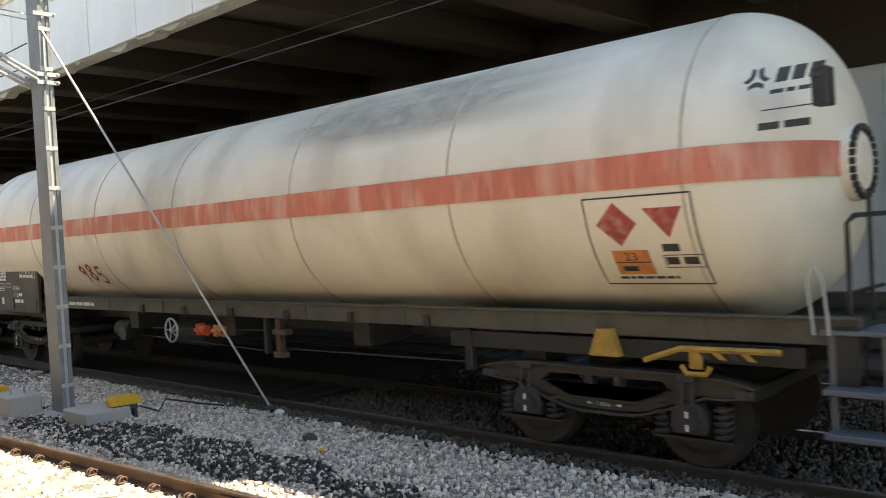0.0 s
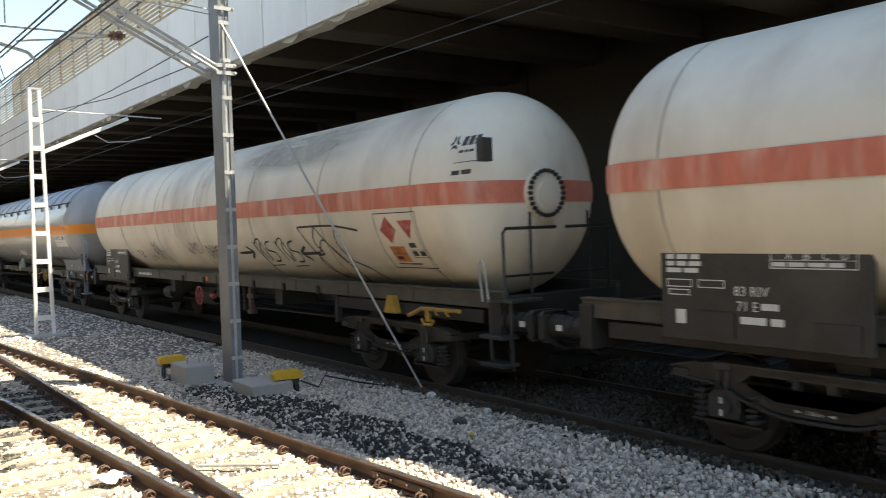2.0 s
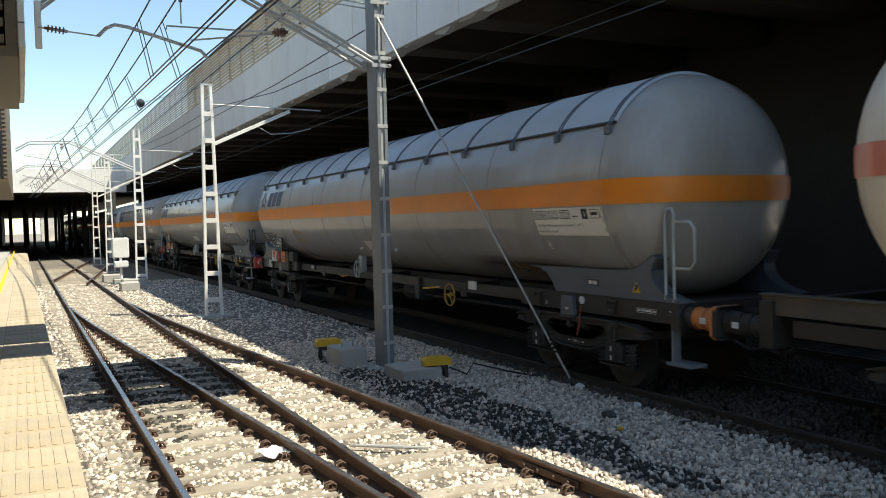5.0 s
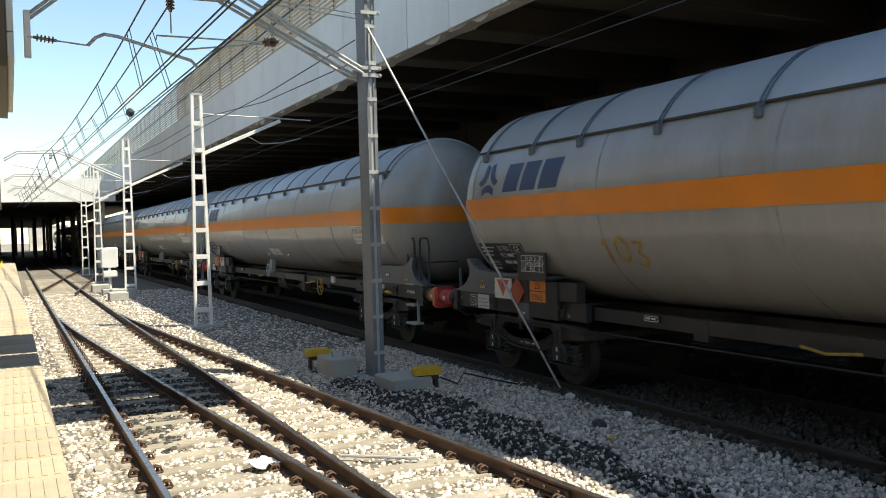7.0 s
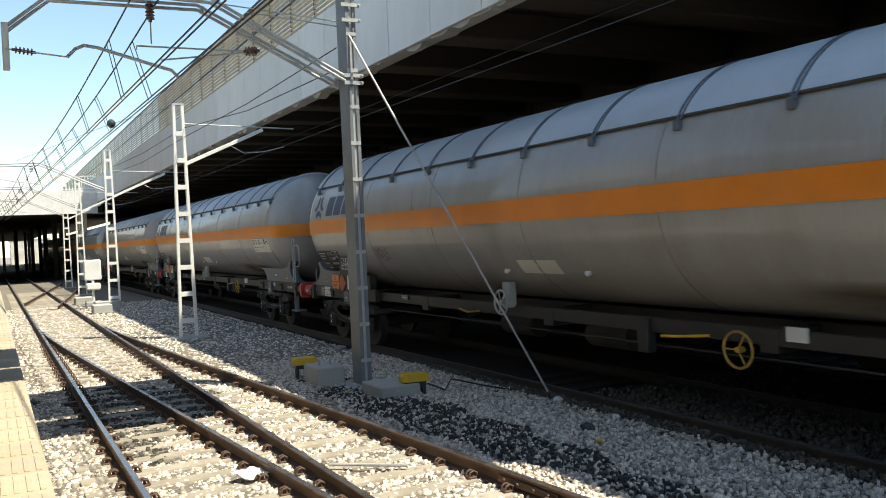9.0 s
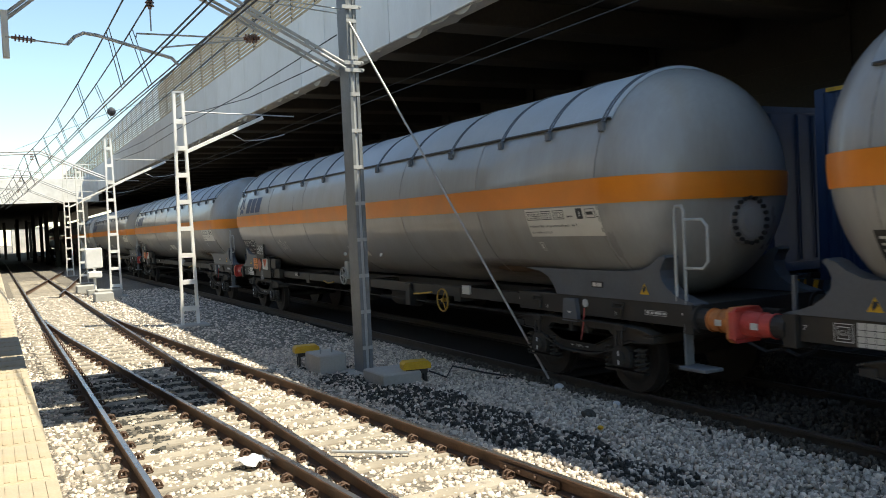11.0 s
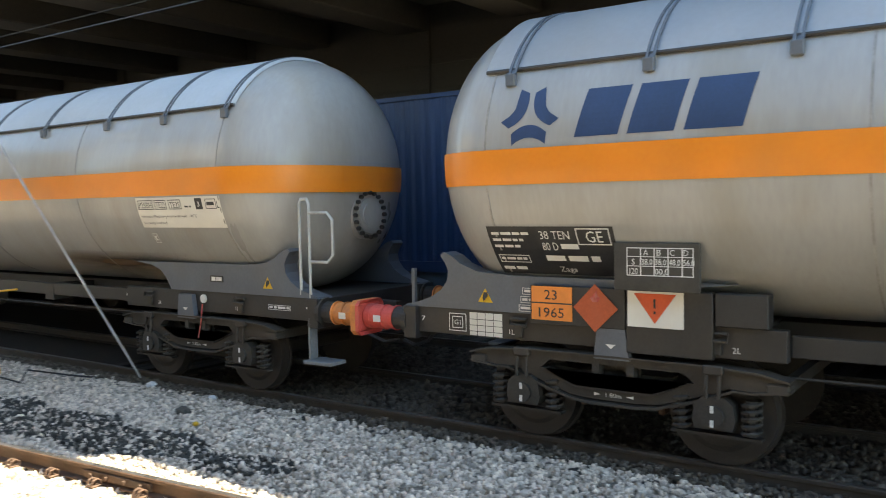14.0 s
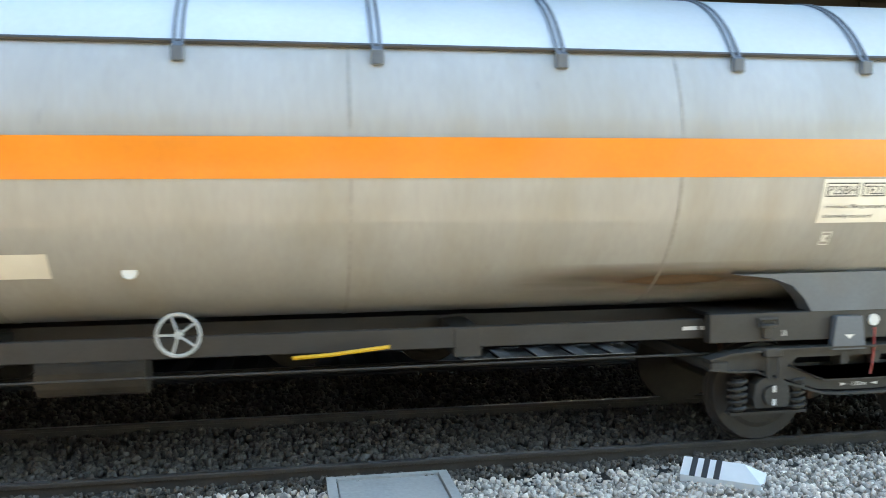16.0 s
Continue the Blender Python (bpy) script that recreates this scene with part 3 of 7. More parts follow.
f1 = tagged(part("fishplate", fp, RUST), "rusty bolted joint plate on the outer rail", "rail joint", kind="")
f1.matrix_basis = pose(RAIL_C + 0.075 + spread(6.6), 6.6, 0, 0, 0, 4.3)

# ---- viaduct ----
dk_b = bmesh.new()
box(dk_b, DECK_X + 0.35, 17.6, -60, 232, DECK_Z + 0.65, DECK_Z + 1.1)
deck = tagged(part("viaduct_deck", dk_b, SHADED_CONC), "concrete deck of the viaduct, its shade put into the dark colour", "viaduct", kind="structure")
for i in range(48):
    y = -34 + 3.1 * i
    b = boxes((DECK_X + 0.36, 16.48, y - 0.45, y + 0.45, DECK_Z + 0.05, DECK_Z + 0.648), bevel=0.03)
    o = part("deck_beam", b, SHADED_CONC, deck)
edge = bmesh.new()
rnd = random.Random(5)
box(edge, DECK_X - 0.02, DECK_X + 0.35, -60, 140, DECK_Z + 0.02, DECK_Z + 1.1)
y = -20.0
while y < 110:
    w, h = rnd.uniform(0.05, 0.4), rnd.uniform(0.02, 0.13) * rnd.choice((0.4, 1, 1))
    outline = [(y - w, DECK_Z + 0.02), (y - w * rnd.uniform(0.6, 0.95), DECK_Z - h * rnd.uniform(0.2, 0.7)), (y - w * rnd.uniform(0.1, 0.4), DECK_Z - h), (y + w * rnd.uniform(0.0, 0.5), DECK_Z - h * rnd.uniform(0.5, 1.1)), (y + w * rnd.uniform(0.6, 0.95), DECK_Z - h * rnd.uniform(0.1, 0.5)), (y + w, DECK_Z + 0.02)]
    prism(edge, outline, "x", DECK_X + 0.0, DECK_X + rnd.uniform(0.12, 0.34))
    y += 2 * w + rnd.uniform(0.05, 1.1)
tagged(part("deck_edge_beam", edge, CONCRETE), "rough crumbling concrete edge beam of the viaduct", "beam", kind="structure")
fas = tagged(part("viaduct_fascia", boxes((DECK_X - 0.03, DECK_X + 0.1, -60, 140, DECK_Z + 0.1, DECK_Z + 1.95)), CONCRETE), "pale concrete parapet of the viaduct in upright panels", "parapet", kind="structure")
pan = boxes((-0.09, -0.034, -0.995, 0.995, 0.0, 1.97), bevel=0.008)
panel = part("panel", pan, FASCIA, fas)
panel.matrix_basis = pose(DECK_X, -18, DECK_Z + 0.02)
for i in range(1, 70):
    q = panel.copy()
    scene.collection.objects.link(q)
    q.matrix_basis = pose(DECK_X + random.uniform(-0.006, 0.006), -18 + 2.01 * i, DECK_Z + 0.02)
# fence of slats on the parapet
fence = empty("parapet_fence", pose(DECK_X, 0, DECK_Z + 1.97), label="brown slatted screen fence standing on the viaduct parapet", category="fence")
post = part("post", boxes((-0.03, 0.03, -0.03, 0.03, 0, 1.90)), FRAME_GREY, fence)
post.matrix_basis = pose(0, 4, 0)
for i in range(1, 56):
    q = post.copy()
    scene.collection.objects.link(q)
    q.matrix_basis = pose(0, 4 + 2.0 * i, 0) @ Matrix.Diagonal((1, 2.6 if i % 4 == 0 else 1, 1, 1))
for z in (0.98, 1.88):
    part("fence_rail", boxes((-0.045, 0.0, 4, 114, z - 0.03, z + 0.03)), FRAME_GREY, fence, "dark steel rail of the fence")
slat = part("slat", boxes((-0.016, 0.0, -0.965, 0.965, -0.043, 0.043)), SLAT, fence)
slat.matrix_basis = pose(-0.02, 5, 0.10, 0, -22, 0)
ROWS = 14
for i in range(21):
    for k in range(ROWS):
        if i or k:
            q = slat.copy()
            scene.collection.objects.link(q)
            q.matrix_basis = pose(-0.02, 5 + 2.0 * i, 0.10 + 0.127 * k + random.uniform(-0.004, 0.004), 0, -22, 0)
sl2 = bmesh.new()
for i in range(21, 55):
    for k in range(ROWS):
        box(sl2, -0.036, -0.018, 4 + 2.0 * i + 0.035, 6 + 2.0 * i - 0.035, 0.06 + 0.127 * k, 0.14 + 0.127 * k)
tagged(part("far_slats", sl2, SLAT, fence), kind="stuff")

# back wall with its openings to a street
BACK_X = 16.5
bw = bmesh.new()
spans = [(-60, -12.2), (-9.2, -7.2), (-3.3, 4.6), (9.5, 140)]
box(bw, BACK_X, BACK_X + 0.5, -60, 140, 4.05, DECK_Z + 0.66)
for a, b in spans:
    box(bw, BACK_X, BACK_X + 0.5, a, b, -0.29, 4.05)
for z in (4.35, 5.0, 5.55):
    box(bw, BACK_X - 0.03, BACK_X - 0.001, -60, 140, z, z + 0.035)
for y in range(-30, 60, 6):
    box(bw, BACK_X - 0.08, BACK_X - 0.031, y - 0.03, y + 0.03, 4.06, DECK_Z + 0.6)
tagged(part("wall_back", bw, SHADED_CONC), "brown concrete rear wall beneath the viaduct with open bays", "wall", kind="structure")
tagged(part("wall_end", boxes((DECK_X + 0.4, 16.4, -60.6, -60, -0.29, DECK_Z + 0.66)), SHADED_CONC), "plain concrete end wall beneath the viaduct", "wall", kind="structure")
# street behind: pavement, fence, facade and parked cars
tagged(part("street", boxes((17.02, 60, -45, 60, -0.29, 0.18)), STREET), "sunlit pale street behind the viaduct", "street", kind="structure")
sf = empty("street_railing", pose(17.6, 0, 0.18), label="black spiked steel railing along the street", category="railing")
part("rail_bar", boxes((-0.02, 0.02, -14, 12, 0.3, 0.35), (-0.02, 0.02, -14, 12, 2.0, 2.05)), BLACK, sf)
sp = bmesh.new()
box(sp, -0.016, 0.016, -0.016, 0.016, 0, 2.3)
disc(sp, (0, 0, 2.36), (0, 0, 1), 0.022, 0.14, 4, 0.001)
spike = part("spike", sp, BLACK, sf)
spike.matrix_basis = pose(0, -14, 0)
for i in range(1, 150):
    q = spike.copy()
    scene.collection.objects.link(q)
    q.matrix_basis = pose(0, -14 + 0.175 * i, 0)


def house(y0, y1, x, h, tint, base, label):
    e = empty("street_house", pose(x, y0, base), label=label, category="house")
    w = y1 - y0
    part("wall", boxes((0, 9, 0, w, 0, h)), tint, e)
    part("roof", boxes((-0.4, 9.3, -0.1, w + 0.1, h, h + 0.35)), CONCRETE, e)
    n = int(w / 2.6)
    for r in range(int(h / 3)):
        for k in range(n):
            wy = 0.8 + k * 2.6
            wd = part("window", boxes((-0.02, 0.05, wy, wy + 1.2, 0.9 + 3 * r, 2.4 + 3 * r)), GLASSY, e)
            part("shutter", boxes((-0.06, -0.024, wy - 0.04, wy + 1.24, 1.7 + 3 * r, 2.45 + 3 * r)), WHITE_PAINT, wd)
    return e


house(-30, -4, 34, 9.5, STREET, 0.17, "pale rendered street house with shuttered windows")
house(-3, 24, 36, 8.5, FASCIA, 0.17, "light grey street house with shuttered windows")


def parked_car(m, paint, label):
    e = empty("parked_car", m, label=label, category="car")
    b = bmesh.new()
    prism(b, [(-2.0, 0.32), (2.0, 0.32), (2.05, 0.62), (1.95, 0.82), (1.0, 0.92), (0.45, 1.40), (-1.1, 1.43), (-1.75, 0.98), (-2.05, 0.85)], "x", -0.82, 0.82)
    bmesh.ops.bevel(b, geom=list(b.edges), offset=0.05, segments=2, affect="EDGES")
    part("body", b, paint, e, smooth=True)
    for s in (-0.825, 0.825):
        gb = bmesh.new()
        prism(gb, [(-1.45, 0.98), (0.82, 0.95), (0.40, 1.33), (-1.05, 1.35)], "x", s - 0.012, s + 0.012)
        part("window", gb, GLASSY, e)
        for y in (-1.25, 1.28):
            wb = disc(bmesh.new(), (s * 0.94, y, 0.31), (1, 0, 0), 0.31, 0.2, 20)
            w = part("wheel", wb, BLACK, e)
            part("rim", disc(bmesh.new(), (s * 1.06, y, 0.31), (1, 0, 0), 0.19, 0.03, 12), GALV, w)
    return e


CAR_BLUE = surface("car_blue_paint", (0.03, 0.11, 0.26), 0.3, vary=0.05, scale=2, fine=20, bump=0, coat=0.5)
parked_car(pose(20.2, -5.6, 0.18), WHITE_PAINT, "white parked hatchback behind the street railing")
parked_car(pose(20.4, -10.6, 0.18), CAR_BLUE, "blue parked hatchback behind the street railing")
parked_car(pose(20.2, 8.2, 0.18), WHITE_PAINT, "white parked car in the street beyond the open bay")

# far bridge across the tracks
br = bmesh.new()
# deck colour holds the underside's shade; the white front stands for sun
tagged(part("far_bridge_deck", boxes((-30, 8.4, 76.01, 232, 5.5, 6.3)), SHADED_CONC), "concrete deck over the far tracks, coloured dark for its underside's shade", "bridge", kind="structure")
box(br, -30, 8.0, 75.6, 76, 5.4, 7.3)
for x in (-14, -3.2, 7.0):
    box(br, x - 0.35, x + 0.35, 78, 78.7, -0.29, 5.5)
    box(br, x - 0.35, x + 0.35, 101, 101.7, -0.29, 5.5)
tagged(part("far_bridge", br, WHITE_PAINT), "sunlit white road bridge crossing the tracks", "bridge", kind="structure")
bf = empty("bridge_railing", pose(0, 75.8, 7.3), label="pale railing on the far road bridge", category="railing")
part("top_rail", boxes((-30, 8, -0.03, 0.03, 1.15, 1.22), (-30, 8, -0.03, 0.03, 0.1, 0.16)), WHITE_PAINT, bf)
bp = part("baluster", boxes((-0.02, 0.02, -0.02, 0.02, 0, 1.15)), WHITE_PAINT, bf)
bp.matrix_basis = pose(-14, 0, 0)
for i in range(1, 90):
    q = bp.copy()
    scene.collection.objects.link(q)
    q.matrix_basis = pose(-14 + 0.24 * i, 0, 0)
# columns, dark with the shade in their concrete colour, and far houses beyond the bridge
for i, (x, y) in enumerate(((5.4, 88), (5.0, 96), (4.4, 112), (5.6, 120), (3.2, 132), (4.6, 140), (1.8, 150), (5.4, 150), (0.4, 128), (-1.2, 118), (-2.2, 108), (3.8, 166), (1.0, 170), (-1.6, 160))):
    tagged(part("column", boxes((x - 0.2, x + 0.2, y - 0.2, y + 0.2, -0.29, 5.5), bevel=0.02), SHADED_CONC), "dark square column beyond the bridge", "column", kind="structure")
house(240, 252, 4.5, 6, STREET, -0.31, "pale house in the distance beyond the bridge")
house(240, 256, -14, 6, STREET, -0.31, "pale low house in the distance beyond the bridge")
tagged(part("far_screen_wall", boxes((-30, -3.6, 77, 231, -0.29, 5.4)), SHADED_CONC), "dark abutment beneath the far bridge", "wall", kind="structure")

# platform building and canopy at the platform's side
ub = empty("platform_building", pose(0, 0, 0), label="brown ribbed building raised over the platform", category="building")
part("body", boxes((-9, -0.42, 40, 66, 4.5, 14.0)), BROWN_CLAD, ub)
rb = bmesh.new()
for i in range(52):
    box(rb, -8.9, -0.43, 39.93, 39.999, 4.55 + 0.18 * i, 4.64 + 0.18 * i)
part("cladding_ribs", rb, BROWN_CLAD, ub)
part("column", boxes((-2.4, -2.0, 41, 41.4, 0.69, 4.5), (-2.4, -2.0, 64, 64.4, 0.69, 4.5), bevel=0.02), CONCRETE, ub)
part("downpipe", bar((-0.62, 39.86, 4.5), (-0.62, 39.86, 13.5), r=0.05), BLACK, ub)
sg = bmesh.new()
prism(sg, [(-0.95, 6.2), (-0.6, 6.55), (-0.95, 6.9), (-1.3, 6.55)], "y", 39.78, 39.81)
sgn = tagged(part("platform_sign", sg, HAZ_RED, ub), "red and white diamond sign")
s2 = bmesh.new()
prism(s2, [(-0.95, 6.35), (-0.75, 6.55), (-0.95, 6.75), (-1.15, 6.55)], "y", 39.765, 39.778)
part("sign_field", s2, WHITE_PAINT, sgn)
cn = empty("platform_canopy", pose(0, 0, 0), label="dark brown steel canopy hanging over the platform", category="canopy")
cb = bmesh.new()
# roof stretched nearer than its visible end, to hold back sky light
box(cb, -9, -0.12, -14.0, 20.0, 5.62, 5.9)
for i in range(9):
    part("front_slat", boxes((-9, -0.12, 13.93, 13.999, 5.05 + 0.24 * i, 5.17 + 0.24 * i)), BROWN_CLAD, cn)
box(cb, -9, 0.06, 14.0, 20.0, 4.87, 5.02)
box(cb, -9, 0.05, 14.0, 20.0, 5.905, 7.2)
box(cb, -0.1, 0.06, 14.0, 20.0, 5.021, 5.9)
part("roof", cb, BROWN_CLAD, cn)
for z0, z1 in ((5.0, 5.36), (5.375, 6.1), (6.115, 7.3)):
    part("fascia_panel", boxes((0.065, 0.16, 13.96, 20.02, z0, z1), bevel=0.01), WHITE_PAINT, cn, "white edge panel of the canopy")
for y in (-8.0, 0.5, 8.8, 17.0):
    part("column", boxes((-3.4, -3.1, y - 0.15, y + 0.15, 0.69, 5.62), bevel=0.02), CONCRETE, cn)
tagged(part("wall_platform", boxes((-9.4, -9.0, -14, 40, -0.29, 7.2)), BROWN_CLAD), "plain brown wall closing the platform", "wall", kind="structure")
# slab crossing overhead, out of view, added to cast the tracks' shadow band
tagged(part("footbridge", boxes((-9, 6.0, 9.0, 10.2, 8.2, 8.6), (-9, 6.0, 10.5, 13.0, 8.2, 8.6), (5.6, 6.0, 10.2, 10.5, 8.25, 8.55), (-9.0, -8.6, 9.0, 13.0, 7.2, 8.2)), CONCRETE), "unseen concrete slab over the tracks, added for its shadow", "footbridge", kind="structure")

# ---- overhead line ----


def catenary_pole(m, label):
    e = empty("catenary_pole", m, label=label, category="catenary pole")
    # one steel in two tones: dark flanges hold shade, pale web holds sun
    for x0, x1 in ((-0.09, -0.028), (0.028, 0.09)):
        part("flange", boxes((x0, x1, -0.2, 0.2, 0, 7.6), bevel=0.006), POLE_STEEL, e)
    part("web", boxes((-0.027, 0.027, -0.175, 0.175, 0, 7.58)), GALV, e)
    for k in range(12):
        part("tie_plate", boxes((-0.088, 0.088, -0.207, -0.2005, 0.4 + 0.6 * k, 0.46 + 0.6 * k)), GALV, e)
    part("foundation", boxes((-0.35, 0.35, -0.35, 0.35, -0.15, 0.02), bevel=0.03), CONCRETE, e)
    for z, ys_ in ((5.02, (-1, 1)), (5.14, (-1, 1)), (6.05, (-1,)), (6.3, (-1,))):
        for y in ys_:
            part("clamp", boxes((-0.16, 0.16, y * 0.208, y * 0.235, z - 0.03, z + 0.03)), GALV, e)
        part("clamp_bolt", disc(bmesh.new(), (0.14, -0.24, z), (0, 1, 0), 0.02, 0.08, 6), GALV, e)
    # two brackets, each of twin channels; heights over the pole's foot
    for y, run in ((-0.2, ((-0.14, 5.09), (-2.29, 6.18), (-4.19, 6.21))), (0.2, ((-0.14, 5.05), (-2.39, 6.16), (-4.50, 6.12), (-5.06, 5.64)))):
        for dz in (-0.045, 0.045):
            part("bracket_tube", bar(*[(x, y, z + dz * 0.85) for x, z in run], r=0.027), GALV, e)
        for f in (0.3, 0.97):
            x, z = run[0][0] + (run[1][0] - run[0][0]) * f, run[0][1] + (run[1][1] - run[0][1]) * f
            part("spacer", boxes((x - 0.03, x + 0.03, y - 0.02, y + 0.02, z - 0.06, z + 0.06)), GALV, e)
    part("end_drop", boxes((-5.13, -5.04, 0.15, 0.25, 5.05, 5.72), bevel=0.01), WHITE_PAINT, e)
    part("registration_tube", bar((-4.31, 0, 5.24), (-4.2, 0, 5.36), (-4.08, 0, 5.42), (-3.9, 0, 5.40), (-3.16, 0, 5.20), (-2.86, 0, 5.12), (-2.77, 0, 5.02), r=0.026), GALV, e)
    part("registration_rod", bar((-5.09, 0.1, 5.33), (-4.31, 0, 5.24), r=0.012, seg=6), GALV, e)
    part("steady_rod", bar((-1.64, 0, 5.48), (-3.35, 0, 5.46), (-3.36, 0, 5.40), r=0.014, seg=6), GALV, e)
    part("steady_rod", bar((-1.64, 0, 5.47), (-3.01, 0, 5.27), r=0.014, seg=6), GALV, e)
    part("stay_rod", bar((-0.13, -0.05, 6.05), (-2.25, -0.05, 6.19), r=0.010, seg=6), GALV, e)
    part("stay_rod", bar((-0.13, 0.05, 6.0), (-1.67, 0.05, 6.11), r=0.010, seg=6), GALV, e)
    for name, (x, y, z), axis, r, n in (("insulator", (-4.96, 0.09, 5.32), (1, 0, -0.1), 0.055, 5), ("insulator", (-1.70, 0, 5.48), (1, 0, 0.1), 0.075, 4),
                                        ("insulator", (-3.13, 0.05, 5.90), (0, 0, 1), 0.07, 5), ("insulator", (-2.85, -0.2, 6.26), (0, 0, 1), 0.09, 4)):
        ins = bmesh.new()
        ax = Vector(axis).normalized()
        for k in range(n):
            disc(ins, Vector((x, y, z)) + ax * 0.05 * k, ax, r, 0.022, 14, r * 0.8)
        disc(ins, Vector((x, y, z)) + ax * 0.025 * (n - 1), ax, r * 0.4, 0.05 * n + 0.06, 8)
        part(name, ins, INSULATOR, e, "ribbed brown insulator")
    part("drop_bar", bar((-3.13, 0.05, 5.88), (-3.13, 0.05, 5.52), r=0.012, seg=6), GALV, e)
    for z in (6.62, 6.85, 7.1):
        part("bolt", bar((0.12, -0.1, z), (0.26, -0.1, z), r=0.015, seg=6), GALV, e)
    return e


POLE = (5.41, 13.25)
catenary_pole(pose(POLE[0], POLE[1], -0.15), "weathered grey steel overhead line pole with bracket arm")


def lattice_mast(m, height, label, left_arm=True):
    e = empty("lattice_mast", m, label=label, category="lattice mast")
    w0, w1 = 0.21, 0.11
    for s in (-1, 1):
        b = bmesh.new()
        prism(b, [(s * w0 - 0.035, 0), (s * w0 + 0.035, 0), (s * w1 + 0.035, height), (s * w1 - 0.035, height)], "y", -0.07, 0.07)
        part("leg", b, WHITE_PAINT, e)
    n = int(height / 0.72)
    for k in range(n):
        z = 0.45 + k * 0.72
        w = w0 + (w1 - w0) * z / height - 0.02
        part("batten", boxes((-w, w, -0.076, 0.076, z - 0.06, z + 0.06)), WHITE_PAINT, e)
    part("cap", boxes((-w1 - 0.05, w1 + 0.05, -0.08, 0.08, height, height + 0.05)), GALV, e)
    part("foundation", boxes((-0.45, 0.45, -0.4, 0.4, -0.1, 0.03), bevel=0.02), CONCRETE, e)
    part("deck_arm", boxes((0, 2.35, -0.05, 0.05, -0.05, 0.05), bevel=0.008), WHITE_PAINT, e).matrix_basis = pose(0.15, 0, 4.68, 0, -24, 0)
    part("arm_tip", bar((1.35, 0, 5.2), (1.75, 0, 4.98), (2.3, 0, 5.02), (2.9, 0, 5.16), r=0.014, seg=6), GALV, e)
    part("cross_arm", bar((0.1, 0, 5.76), (3.2, 0, 5.68), r=0.018), GALV, e)
    if left_arm:
        for dz in (-0.05, 0.05):
            part("bracket_tube", bar((-0.15, 0, 4.95 + dz), (-2.6, 0, 6.05 + dz), (-4.1, 0, 6.0 + dz), (-4.6, 0, 5.7 + dz), r=0.032), GALV, e)
        part("registration_tube", bar((-4.3, 0, 5.5), (-3.5, 0, 5.35), (-2.4, 0, 5.2), r=0.022), GALV, e)
        i2 = bmesh.new()
        for k in range(4):
            disc(i2, (-2.9, 0, 5.95 - 0.06 * k), (0, 0, 1), 0.07, 0.03, 10)
        part("insulator", i2, INSULATOR, e)
    return e


lattice_mast(pose(4.62, 23.5, -0.15), 6.25, "white painted lattice mast rising from the ballast", False)
lattice_mast(pose(4.50, 38.0, -0.15), 6.6, "white painted lattice mast with a long bracket arm")
lattice_mast(pose(4.45, 51.5, -0.15), 6.6, "white painted lattice mast farther along the track")
lattice_mast(pose(4.6, 63.0, -0.15), 7.6, "white lattice mast close to the far bridge")


def sag_wire(name, x, zs, r, label):
    """A wire over support heights at given y, hanging between them."""
    pts = []
    for (y0, z0, s0), (y1, z1, s1) in zip(zs, zs[1:]):
        for k in range(8):
            f = k / 8
            pts.append((x[0] + (x[1] - x[0]) * (y0 + (y1 - y0) * f) / 100.0, y0 + (y1 - y0) * f, z0 + (z1 - z0) * f - s0 * 4 * f * (1 - f)))
    y, z, _ = zs[-1]
    pts.append((x[0] + (x[1] - x[0]) * y / 100.0, y, z))
    return tagged(part(name, tube(bmesh.new(), pts, r, 5), WIRE), label, "overhead wire", kind="structure")


DRIFT = -2.6           # metres to the side in a hundred, as the tracks bend away


def strung(x, y):
    """Where a wire that hangs at x over the pole runs at y."""
    return x + DRIFT * (y - 13.3) / 100.0


for mx, cx, cz in ((2.02, 2.22, 4.93), (2.40, 2.68, 4.93)):
    sag_wire("messenger_wire", (strung(mx, 0), strung(mx, 100)), [(-14, 6.0, .3), (13.3, 6.02, 0.35), (39.1, 5.85, 0.35), (75, 5.9, 0)], 0.014, "dark sagging messenger wire over the track")
    for dx in (-0.035, 0.035):
        sag_wire("contact_wire", (strung(cx + dx, 0), strung(cx + dx, 100)), [(-14, cz, 0), (75, cz, 0)], 0.012, "dark taut contact wire over the track")
    for i in range(12):
        y = 15.5 + 4.6 * i
        f = (y - 13.3) / 25.8 if y < 39.1 else (y - 39.1) / 35.9
        zt = 6.02 - 0.17 * f - 0.35 * 4 * f * (1 - f) if y < 39.1 else 5.85 + 0.05 * f - 0.35 * 4 * f * (1 - f)
        for dy in (0, 0.35):
            tagged(part("dropper_wire", bar((strung(mx, y), y + dy, zt), (strung(cx, y), y + dy, cz), r=0.008, seg=4), WIRE), "thin dark dropper between overhead wires", "overhead wire", kind="structure")
sag_wire("deck_contact_wire", (TRACK_X, TRACK_X), [(-60, 5.25, 0), (140, 5.25, 0)], 0.012, "dark overhead wire beneath the viaduct")
sag_wire("deck_feeder_wire", (9.3, 9.3), [(-60, 5.9, 0), (140, 5.9, 0)], 0.012, "dark feeder wire beneath the viaduct")
tagged(part("feeder_wire", bar((5.22, 13.25, 5.48), (5.0, 18, 5.30), (4.74, 23.5, 5.24), (4.82, 31, 5.30), (4.88, 39.1, 5.62), r=0.01, seg=5), WIRE), "thin dark feeder wire slung between masts", "overhead wire", kind="structure")
